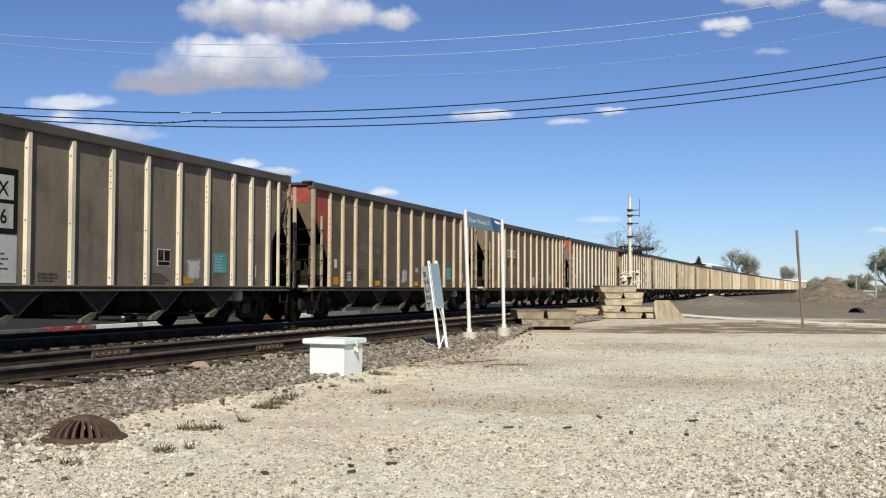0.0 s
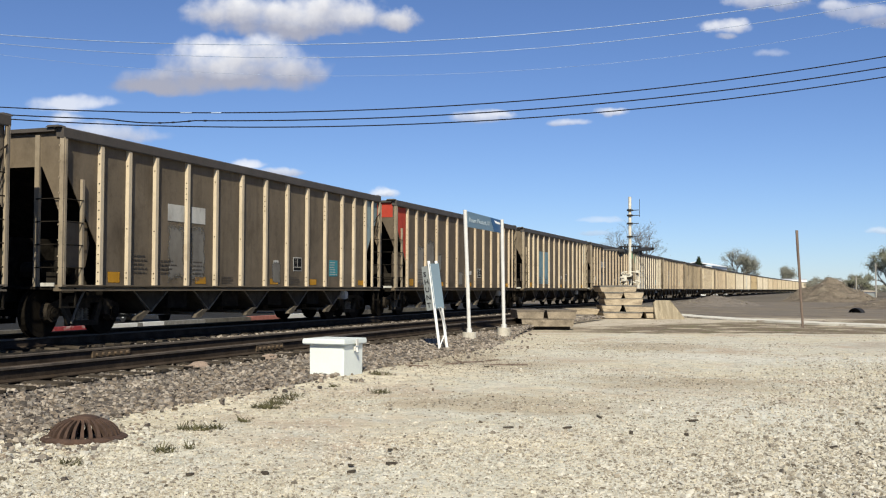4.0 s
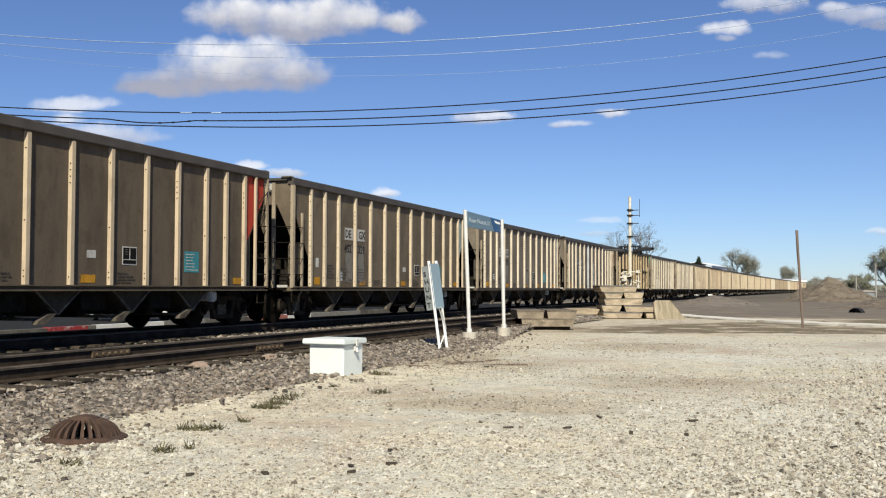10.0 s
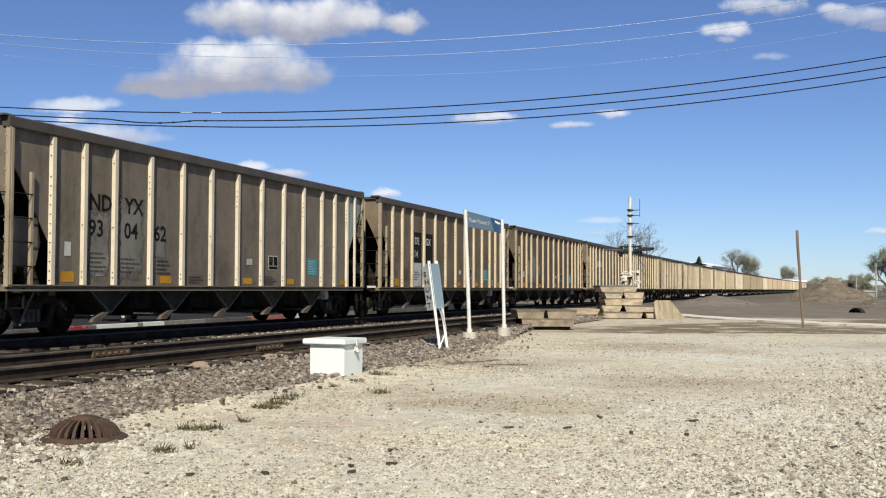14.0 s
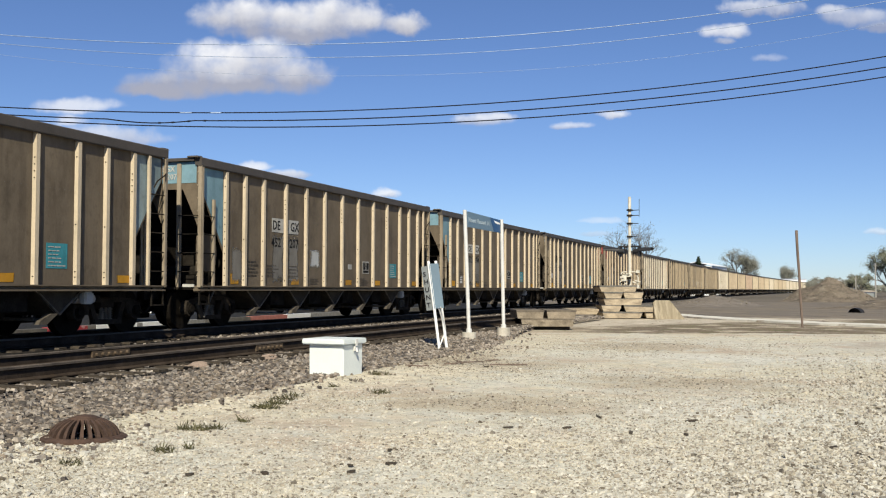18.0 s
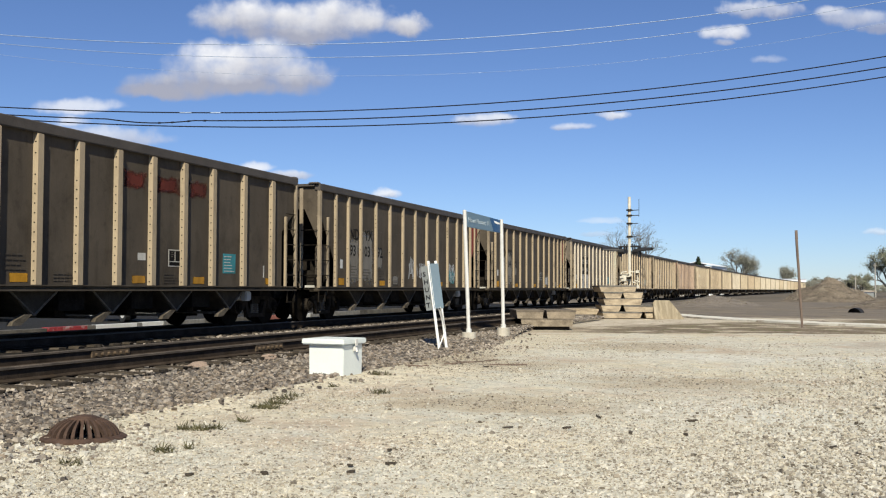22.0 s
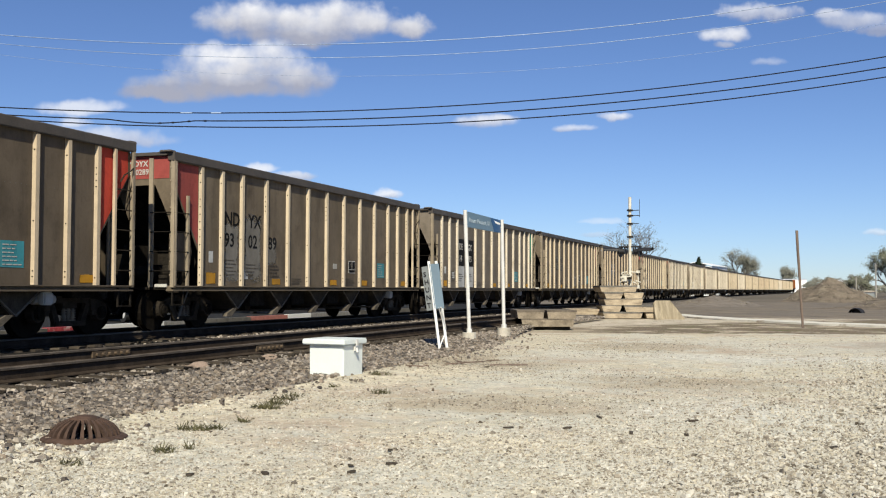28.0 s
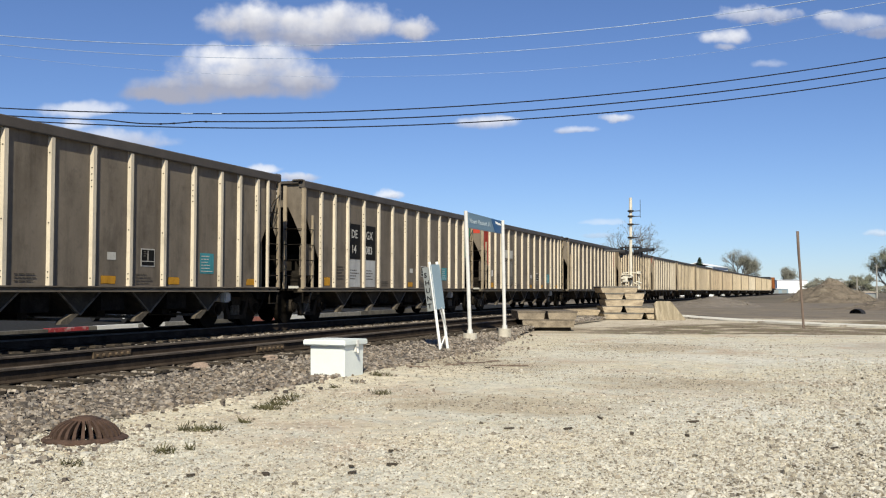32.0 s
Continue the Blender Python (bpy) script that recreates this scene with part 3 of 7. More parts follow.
def hopper_car(style, heavy=False):
    """One open-top coal hopper: the body, stakes, ends, ladders, chutes and trucks. Its origin is on the rail tops under the middle."""
    car = thing("hopper_car", "open-top coal hopper car", "freight car", group="cars of the coal train")
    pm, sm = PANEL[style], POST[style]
    # side sheets, cut away under the slope sheets
    for s in (1, -1):
        bm = bmesh.new()
        a = HL - 0.06
        poly = [(-a, 3.72), (-a, 3.22), (-HL + 1.08, 1.75), (-HL + 1.08, 0.98), (HL - 1.08, 0.98), (HL - 1.08, 1.75), (a, 3.22), (a, 3.72)]
        if heavy:
            poly = [(-a, 3.72), (-a, 2.9), (-HL + 0.7, 2.4), (-HL + 0.7, 0.98), (HL - 0.7, 0.98), (HL - 0.7, 2.4), (a, 2.9), (a, 3.72)]
        prism(bm, poly, "x", s * 1.460, s * 1.480)
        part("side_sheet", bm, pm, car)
    if heavy and style == "ochre":      # a horizontal rib at half height, on the end bays alone
        for s in (1, -1):
            for a, b in ((1.26, 2.62), (2.62, 4.03), (10.76, 12.14), (12.14, 13.54)):
                bm = bmesh.new()
                prism(bm, [(1.482 * s, 2.34), (1.60 * s, 2.37), (1.60 * s, 2.39), (1.482 * s, 2.42)], "y", -HL + a + 0.10, -HL + b - 0.10)
                part("side_rib", bm, pm, car)
    # rim
    bm = bmesh.new()
    for s in (1, -1):
        prism(bm, [(s * 1.40, 3.70), (s * 1.560, 3.665), (s * 1.572, 3.69), (s * 1.572, 3.85), (s * 1.55, 3.87), (s * 1.40, 3.87)], "y", -HL - 0.02, HL + 0.02)
        slab(bm, -1.40, 1.40, s * HL - 0.07, s * HL + 0.07, 3.79, 3.86)
        for t in (1, -1):
            slab(bm, t * 1.40 - 0.16, t * 1.40 + 0.14, s * HL - 0.12, s * HL + 0.10, 3.862, 3.90, taper=0.8)
    part("top_chord", bm, CHORD, car, "dark steel rim")
    # sills and platforms
    bm = bmesh.new()
    for s in (1, -1):
        prism(bm, [(s * 1.38, 0.87), (s * 1.56, 0.87), (s * 1.56, 0.90), (s * 1.50, 0.905), (s * 1.50, 0.955), (s * 1.58, 0.96), (s * 1.58, 0.985), (s * 1.38, 0.985)], "y", -HL + 0.0, HL - 0.0)
    part("side_sill", bm, pm, car)
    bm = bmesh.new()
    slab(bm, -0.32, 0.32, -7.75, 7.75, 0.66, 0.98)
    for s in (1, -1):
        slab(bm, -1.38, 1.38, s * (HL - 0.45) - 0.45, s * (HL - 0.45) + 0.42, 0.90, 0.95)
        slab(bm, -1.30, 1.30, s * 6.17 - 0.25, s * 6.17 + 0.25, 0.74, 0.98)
    part("underframe", bm, NEARBLACK, car, "sooty underframe with shade in its colour")
    # ends
    for s in (1, -1):
        m = None if s < 0 else FLIP
        bm = bmesh.new()
        prism(bm, [(-1.46, 3.79), (-1.46, 2.3), (-1.36, 2.55), (-1.06, 3.16), (1.06, 3.16), (1.36, 2.55), (1.46, 2.3), (1.46, 3.79)], "y", -HL + 0.02, -HL + 0.05, m)
        part("end_sheet", bm, pm, car)
        # the slope sheet faces down: its shade is in the near-black colour, with soot
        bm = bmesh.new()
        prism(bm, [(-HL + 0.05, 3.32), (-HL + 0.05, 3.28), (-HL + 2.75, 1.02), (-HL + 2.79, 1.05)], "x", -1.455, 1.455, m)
        part("slope_sheet", bm, NEARBLACK, car, "sooty slope sheet with shade in its colour")
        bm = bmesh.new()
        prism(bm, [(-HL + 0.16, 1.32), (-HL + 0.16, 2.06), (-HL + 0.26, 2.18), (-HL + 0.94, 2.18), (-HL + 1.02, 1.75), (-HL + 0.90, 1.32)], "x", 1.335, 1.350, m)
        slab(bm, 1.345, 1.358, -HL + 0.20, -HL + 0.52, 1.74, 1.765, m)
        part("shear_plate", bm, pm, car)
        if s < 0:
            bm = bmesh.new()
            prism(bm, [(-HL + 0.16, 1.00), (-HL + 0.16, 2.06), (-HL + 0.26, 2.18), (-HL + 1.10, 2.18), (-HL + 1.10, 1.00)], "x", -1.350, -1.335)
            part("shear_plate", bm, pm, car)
        # near-black plate and web: the shade between car ends is in their colour
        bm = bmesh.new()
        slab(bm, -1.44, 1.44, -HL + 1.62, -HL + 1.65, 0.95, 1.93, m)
        part("end_bulkhead", bm, NEARBLACK, car, "end bulkhead coloured near-black for shade")
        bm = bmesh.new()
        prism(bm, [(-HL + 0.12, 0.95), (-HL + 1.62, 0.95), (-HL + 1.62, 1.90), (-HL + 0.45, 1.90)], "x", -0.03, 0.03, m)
        part("end_web", bm, NEARBLACK, car, "upright web coloured near-black for shade")
        for t in (1, -1):
            bm = bmesh.new()
            slab(bm, t * 1.48 - 0.0, t * 1.48 + t * 0.09, -HL - 0.01, -HL + 0.03, 0.95, 3.70, m)
            slab(bm, t * 1.555, t * 1.58, -HL + 0.03, -HL + 0.085, 0.95, 3.66, m)
            for k in range(9):
                z = 1.2 + k * 0.29
                slab(bm, t * 1.47, t * 1.495, -HL - 0.025, -HL - 0.005, z, z + 0.03, m)
            part("corner_post", bm, GRIMY_SHADED, car)
            bm = bmesh.new()
            slab(bm, t * 0.98 - 0.05, t * 0.98 + 0.05, -HL - 0.02, -HL + 0.02, 0.95, 3.74, m)
            slab(bm, t * 0.98 - 0.015, t * 0.98 + 0.015, -HL + 0.02, -HL + 0.09, 0.95, 3.74, m)
            part("end_post", bm, GRIMY_SHADED, car)
        bm = bmesh.new()
        slab(bm, 0.25, 0.33, -HL - 0.02, -HL + 0.02, 3.26, 3.74, m)
        part("end_post", bm, GRIMY_SHADED, car)
        g = FLIP if m else Matrix()
        bm = bmesh.new()
        slab(bm, 1.50, 1.56, -HL + 0.54, -HL + 0.60, 0.96, 2.96, m)
        ladder = part("ladder_stile", bm, GRIMY_SHADED, car)
        for k in range(4):
            z = 1.30 + k * 0.42
            bm = bmesh.new()
            rod(bm, g @ Vector((1.56, -HL, z)), g @ Vector((1.56, -HL + 0.57, z)), 0.012, 5)
            part("rung", bm, NEARBLACK, ladder)
            bm = bmesh.new()
            rod(bm, g @ Vector((0.98, -HL - 0.03, z)), g @ Vector((1.50, -HL - 0.03, z)), 0.012, 5)
            part("rung", bm, NEARBLACK, ladder)
        bm = bmesh.new()
        rod(bm, g @ Vector((0.55, -HL + 0.78, 1.30)), g @ Vector((1.15, -HL + 0.78, 1.30)), 0.16, 12)
        part("brake_reservoir", bm, NEARBLACK, car, "near-black air brake reservoir")
        bm = bmesh.new()
        slab(bm, 1.08, 1.30, -HL + 0.16, -HL + 0.42, 0.95, 1.22, m)
        rod(bm, (FLIP if m else Matrix()) @ Vector((1.3, -HL + 0.6, 1.02)), (FLIP if m else Matrix()) @ Vector((1.42, -HL + 0.6, 1.3)), 0.06, 8)
        rod(bm, (FLIP if m else Matrix()) @ Vector((0.4, -HL + 0.4, 1.25)), (FLIP if m else Matrix()) @ Vector((0.9, -HL + 0.4, 1.25)), 0.17, 10)
        part("brake_gear", bm, NEARBLACK, car)
        bm = bmesh.new()
        slab(bm, 1.12, 1.42, -HL - 0.04, -HL - 0.02, 0.955, 1.02, m)
        part("step_plate", bm, WHITE, car, "white reflective step edge")
        bm = bmesh.new()
        t = -s              # stirrup step
        slab(bm, t * 1.50, t * 1.53, -HL + 0.02, -HL + 0.05, 0.58, 0.93, m)
        slab(bm, t * 1.50, t * 1.53, -HL + 0.42, -HL + 0.45, 0.58, 0.93, m)
        slab(bm, t * 1.49, t * 1.54, -HL + 0.02, -HL + 0.45, 0.56, 0.59, m)
        part("stirrup_step", bm, NEARBLACK, car)
        bm = bmesh.new()
        # bent hand-brake rod hanging to the truck
        tube(bm, [g @ Vector((1.40 - 0.15 * u, -HL + 0.86 - 0.20 * math.sin(u * 1.4), 0.92 - 0.66 * u)) for u in [k / 7 for k in range(8)]], 0.022)
        part("brake_rod", bm, PALE, car)
        bm = bmesh.new()
        prism(bm, [(-HL + 0.48, 0.56), (-HL + 0.56, 0.58), (-HL + 0.82, 0.26), (-HL + 0.70, 0.24)], "x", 1.10, 1.14, m)
        part("brake_lever", bm, CHUTE, car)
        bm = bmesh.new()
        slab(bm, -0.14, 0.14, -7.95, -7.4, 0.72, 0.94, m)
        prism(bm, [(-0.16, -8.12), (0.05, -8.16), (0.19, -8.02), (0.19, -7.86), (-0.16, -7.86)], "z", 0.69, 0.97, m)
        part("coupler", bm, CAST, car)
        bm = bmesh.new()
        tube(bm, [g @ Vector((0.45 - 0.1 * u, -7.55 - 0.5 * u, 0.80 - 0.42 * math.sin(u * math.pi * 0.85))) for u in [k / 8 for k in range(9)]], 0.022)
        part("air_hose", bm, NEARBLACK, car)
    # the ladder on the leading corner, up to the rim
    bm = bmesh.new()
    hi = 2.80 if heavy else 3.66
    slab(bm, 1.515, 1.575, HL - 0.64, HL - 0.58, 0.96, hi)
    ladder = part("ladder_stile", bm, sm, car)
    for k in range(5):
        bm = bmesh.new()
        rod(bm, (1.55, HL - 0.60, 1.28 + k * 0.40), (1.55, HL - 0.02, 1.28 + k * 0.40), 0.014, 5)
        part("rung", bm, CAST, ladder)
    if not heavy:
        bm = bmesh.new()        # bent grab iron over the leading corner
        tube(bm, [(1.56, HL - 0.46, 3.02), (1.60, HL - 0.40, 3.16), (1.60, HL - 0.14, 3.30), (1.56, HL - 0.04, 3.36)], 0.016)
        part("grab_iron", bm, CAST, car)
    # stakes
    rows = POSTS_HEAVY if heavy else POSTS
    for i, d in enumerate(rows):
        kind = "dense" if i == 0 or heavy else "mid" if i % 3 else "low"
        nails = {"dense": [1.05 + 0.17 * q for q in range(12)] + [3.3, 3.5], "mid": (1.12, 1.22, 2.10, 3.36), "low": (1.12, 2.86, 2.98, 3.10, 3.22)}[kind]
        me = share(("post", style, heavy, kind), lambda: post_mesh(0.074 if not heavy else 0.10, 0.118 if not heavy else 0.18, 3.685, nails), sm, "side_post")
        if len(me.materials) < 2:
            me.materials.append(NEARBLACK)
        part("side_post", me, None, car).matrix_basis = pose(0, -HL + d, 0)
    bm = bmesh.new()       # the stakes of the side that is never seen
    for d in rows:
        slab(bm, -1.59, -1.48, -HL + d - 0.06, -HL + d + 0.06, 0.98, 3.66)
    tagged(part("side_post", bm, sm, car), kind="stuff")
    if not heavy:       # a row of rivet dots across every bay, pale as painted sun glints
        bm = bmesh.new()
        for a, b in zip(POSTS, POSTS[1:]):
            for q in range(1, int((b - a) / 0.13)):
                slab(bm, 1.480, 1.484, -HL + a + q * 0.13, -HL + a + q * 0.13 + 0.014, 2.73, 2.744)
        tagged(part("weld_head", bm, PALE, car), kind="stuff")
    # chutes
    for i in range(5):
        y = -4.4 + 2.2 * i
        bm = bmesh.new()
        prism(bm, [(y - 0.62, 0.87), (y + 0.62, 0.87), (y + 0.06, 0.42), (y - 0.06, 0.42)], "x", -1.33, 1.33)
        plain = len(bm.faces)
        for t in (1, -1):
            rod(bm, (t * 1.345, y - 0.60, 0.87), (t * 1.345, y, 0.44), 0.020, 5)
            rod(bm, (t * 1.345, y + 0.60, 0.87), (t * 1.345, y, 0.44), 0.020, 5)
        for i_face, f in enumerate(bm.faces):
            f.material_index = 1 if i_face >= plain else 0
        chute = part("chute", bm, CHUTE, car)
        chute.data.materials.append(LIT_DUST)
        bm = bmesh.new()
        for t in (1, -1):
            prism(bm, [(y - 0.12, 0.46), (y - 0.40, 0.27), (y - 0.62, 0.27), (y - 0.58, 0.34), (y - 0.30, 0.46)], "x", t * 1.30, t * 1.42)
        slab(bm, -1.2, 1.2, y - 0.5, y - 0.1, 0.33, 0.38)
        part("chute_door", bm, DOORSTEEL, chute)
        if i < 4:
            bm = bmesh.new()
            slab(bm, -1.25, 1.25, y + 0.75, y + 1.48, 0.50, 0.88)
            slab(bm, -1.0, 1.0, y + 0.95, y + 1.2, 0.38, 0.5)
            part("door_linkage", bm, NEARBLACK, chute)
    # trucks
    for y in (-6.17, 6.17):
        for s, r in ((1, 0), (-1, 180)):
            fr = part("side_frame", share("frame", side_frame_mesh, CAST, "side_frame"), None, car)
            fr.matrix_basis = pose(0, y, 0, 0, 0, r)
            part("spring", share("spring", spring_mesh, LIT_DUST, "spring"), None, fr)
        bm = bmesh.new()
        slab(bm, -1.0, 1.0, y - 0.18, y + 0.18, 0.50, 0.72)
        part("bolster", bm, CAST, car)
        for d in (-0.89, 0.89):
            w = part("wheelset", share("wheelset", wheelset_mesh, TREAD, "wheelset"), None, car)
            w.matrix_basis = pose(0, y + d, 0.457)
    bm = bmesh.new()
    slab(bm, 1.30, 1.46, 4.98, 5.24, 0.62, 0.86)
    bmesh.ops.bevel(bm, geom=bm.edges[:], offset=0.03, segments=2, affect="EDGES")
    rod(bm, (1.2, 4.95, 0.72), (1.2, 5.5, 0.72), 0.09, 8)
    part("valve", bm, WHITE, car, "pale grey brake valve")
    return car


def plate(w, h):
    bm = bmesh.new()
    slab(bm, 0.0, 0.004, 0, w, 0, h)
    return bm


def lines(car, w, n, step, y, z, mat, x=1.482):
    """A few lines of writing too small to read, as broken bars."""
    def make():
        bm = bmesh.new()
        rng = random.Random(int(w * 100) + n)
        for j in range(n):
            at, end = 0.0, w * rng.uniform(0.55, 1.0)
            while at < end:
                run = min(rng.uniform(0.06, 0.16), end - at)
                slab(bm, 0.0, 0.004, at, at + run, j * step, j * step + step * 0.30)
                at += run + 0.025
        return bm
    ob = part("stencil", share(("lines", w, n, step, mat.name), make, mat, "stencil"), None, car)
    ob.matrix_basis = pose(x, -HL + MARKS + y, z)
    tagged(ob, kind="stuff")


def stick(car, name, w, h, y, z, mat, label="", x=1.482):
    """A flat patch on the side sheet, y metres from the rear end."""
    me = share(("plate", w, h, mat.name), lambda: plate(w, h), mat, name)
    ob = part(name, me, None, car, label)
    ob.matrix_basis = pose(x, -HL + MARKS + y, z)
    return ob


def word(car, text, h, y, z, mat, x=1.489):
    if not text.strip():
        return
    ob = part("lettering", lettering(text, h, mat), None, car)
    ob.matrix_basis = pose(x, -HL + MARKS + y, z)
    return ob


def corner(car, colour, rear):
    """The painted end panels of the swivelling end."""
    mat, text = CORNER[colour], CORNER_WORDS[colour] + " end panel"
    turn = pose(0, 0, 0) if rear else FLIP
    def tri():
        bm = bmesh.new()
        y0 = -HL + 0.13
        s = 1 if rear else -1
        prism(bm, [(y0, 3.655), (y0, 3.16), (-HL + 1.03, 1.90), (-HL + 1.03, 3.655)], "x", s * 1.482, s * 1.485)
        return bm
    def top():
        bm = bmesh.new()
        slab(bm, -1.42, 1.42, -HL + 0.012, -HL + 0.016, 3.30, 3.785)
        return bm
    for key, make in (("side_corner", tri), ("end_corner", top)):
        ob = part("corner_panel", share((key, colour, rear), make, mat, "corner_panel"), None, car, text)
        ob.matrix_basis = turn


def common_marks(car, rng, k):
    if rng.random() < 0.98:
        stick(car, "reflector", 0.42, 0.22 + 0.06 * rng.random(), 1.30, 1.02, FADED_YELLOW, "yellow reflector patch")
    for y in (4.35, 7.75, 9.95, 13.2):
        if rng.random() < 0.85:
            stick(car, "reflector", 0.48, 0.17, y, 1.02, FADED_YELLOW, "yellow reflector patch")
    if rng.random() < 0.85:
        stick(car, "tag_holder", 0.17, 0.26, 1.42, 1.52, PAPER if rng.random() < 0.6 else PALE, "white paper tag")
    if rng.random() < 0.8:
        stick(car, "notice", 0.26, 0.15, 7.95, 1.50, WHITE, "white notice")
    if rng.random() < 0.5:
        stick(car, "notice", 0.26, 0.28, rng.choice((2.3, 2.9)), rng.choice((1.16, 1.32)), PAPER, "white notice")
    if rng.random() < 0.4:
        stick(car, "scuff", 0.5, rng.choice((0.35, 0.6, 0.9)), rng.choice((1.35, 5.45, 6.6, 7.85, 10.1, 12.2)), 1.02, FADED, "pale scuffed patch", 1.4825)
    if rng.random() < 0.12:
        stick(car, "scuff", 0.6, 0.5, rng.choice((5.45, 6.6, 7.7, 10.1)), rng.choice((1.1, 1.5)), CHALK, "chalky scrape", 1.4828)
    b = stick(car, "notice", 0.47, 0.37, 9.02, 1.39, WHITE, "white-framed inspection stencil")
    stick(car, "stencil", 0.42, 0.32, 9.045, 1.415, BLACK, "black stencil box", 1.487)
    stick(car, "stencil", 0.020, 0.22, 9.24, 1.50, WHITE, "", 1.4915)
    stick(car, "stencil", 0.41, 0.016, 9.05, 1.49, WHITE, "", 1.4915)
    lines(car, 0.10, 3, 0.045, 9.11, 1.60, PALE, 1.4915)
    if rng.random() < 0.92:
        c = stick(car, "notice", 0.56, 0.46, 11.20, 1.28, CYAN, "faded cyan notice panel")
        lines(car, 0.46, 6, 0.068, 11.25, 1.32, WHITE, 1.487)
    for y, w, k2 in ((2.12, 0.56, 5), (3.06, 0.62, 4), (4.25, 0.50, 4)):
        lines(car, w, k2, 0.085, y, 1.24, STENCIL, 1.489)
    lines(car, 0.60, 4, 0.06, 8.85, 1.04, STENCIL, 1.489)
    lines(car, 0.60, 3, 0.06, 5.45, 1.06, STENCIL, 1.489)
    if rng.random() < 0.5:
        stick(car, "stencil", 0.05, 0.3, 13.1, 1.2, WHITE)


def letters(car, row, a, b, style, wide):
    """The mark and the number, broken over the stake between two panels."""
    left, right, z1, z2 = *((3.08, 4.14) if style in ("boxes", "frames") else (3.28, 4.22)), 2.44, 2.00
    if style == "boxes":       # white on black boxes
        for y in (left - 0.12, right - 0.02):
            stick(car, "letter_panel", 0.82, 1.05, y, 1.85, BLACK, "black lettering panel", 1.485)
            stick(car, "letter_panel", 0.82, 0.82, y, 1.01, PRIMER, "pale primer patch", 1.484)
        ink = WHITE
        z1, z2 = 2.48, 2.02
    elif style == "frames":
        for y in (left - 0.12, right - 0.02):
            stick(car, "letter_panel", 0.82, 1.12, y, 1.85, BLACK, "black lettering panel", 1.4835)
            stick(car, "letter_panel", 0.62, 0.42, y + 0.10, 2.43, WHITE, "", 1.4865)
            stick(car, "letter_panel", 0.62, 0.42, y + 0.10, 1.94, WHITE, "", 1.4865)
            stick(car, "letter_panel", 0.82, 0.82, y, 1.01, PRIMER, "pale primer patch", 1.484)
        ink, z1, z2 = BLACK, 2.50, 2.02
    elif style == "patch":
        for y, w in ((left + 0.02, 0.62), (right - 0.03, 0.56)):
            stick(car, "letter_panel", w, 0.36, y, 2.37, CHALK if a == "WFRX" else WHITE, "white lettering patch", 1.485)
            stick(car, "letter_panel", w + 0.02, 1.32, y, 1.04, FADED, "pale primer patch", 1.484)
            if a == "WFRX":
                stick(car, "letter_panel", w, 0.40, y, 1.93, CHALK, "white lettering patch", 1.485)
        ink = BLACK
    elif style == "mustard":
        stick(car, "letter_panel", 0.84, 1.48, 4.18, 1.03, MUSTARD, "mustard lettering patch", 1.485)
        stick(car, "letter_panel", 0.74, 1.48, 5.32, 1.03, MUSTARD, "mustard lettering patch", 1.485)
        left, right, z1, z2, ink = 4.25, 5.30, 2.18, 1.76, BLACK
    elif style == "sky":
        for y in (left - 0.12, right - 0.02):
            stick(car, "letter_panel", 0.82, 1.65, y, 1.2, CORNER["blue"], "pale blue lettering patch", 1.485)
        ink = WHITE
    elif style == "halo":
        for y in (left - 0.02, right):
            for z in (z1, z2):
                stick(car, "letter_panel", 0.66, 0.36, y, z - 0.05, FADED, "pale patch behind letters", 1.484)
        ink = BLACK
    elif style == "faint":
        ink = PALE
    else:
        for y, w, h in ((2.06, 0.68, 1.5), (2.93, 0.90, 1.75)):
            stick(car, "letter_panel", w, h, y, 1.03, FADED, "pale primer patch", 1.484)
        stick(car, "letter_panel", 0.55, 0.75, 4.05, 1.5, FADED, "pale primer patch", 1.484)
        ink = BLACK
    if wide:         # six figures over three panels
        left = 2.98
        word(car, a[:2], 0.33, 2.07, 2.42, ink)
        word(car, a[2:], 0.33, 3.17, 2.42, ink)
        word(car, b[:2], 0.33, 2.07, 1.92, ink)
        word(car, b[2:4], 0.33, 3.15, 1.92, ink)
        word(car, b[4:], 0.33, 4.14, 1.92, ink)
    else:
        h = 0.255 if style == "boxes" or style == "frames" else 0.24
        cut = 2 if len(b) == 5 else 3
        word(car, a[:2], h, left + 0.05, z1, ink)
        word(car, a[2:], h, right + 0.07, z1, ink)
        word(car, b[:cut], h, left + (0.0 if cut == 3 else 0.06), z2, ink)
        word(car, b[cut:], h, right + 0.03, z2, ink)


def end_mark(car, a, b, box, ink):
    """The same mark on the rear end sheet."""
    if box:
        low = 3.545 if a == "DEGX" and box == WHITE else 3.36
        me = share(("endbox", box.name, low), lambda: plate(0.60, 3.76 - low), box, "letter_panel")
        ob = part("letter_panel", me, None, car, "lettering panel")
        ob.matrix_basis = pose(0.36, -HL + 0.009, low, 0, 0, -90)
    for t, z in ((a, 3.57), (b, 3.39)):
        if t:
            ob = part("lettering", lettering(t, 0.125, ink), None, car)
            ob.matrix_basis = pose(0.39, -HL + 0.002, z, 0, 0, -90)


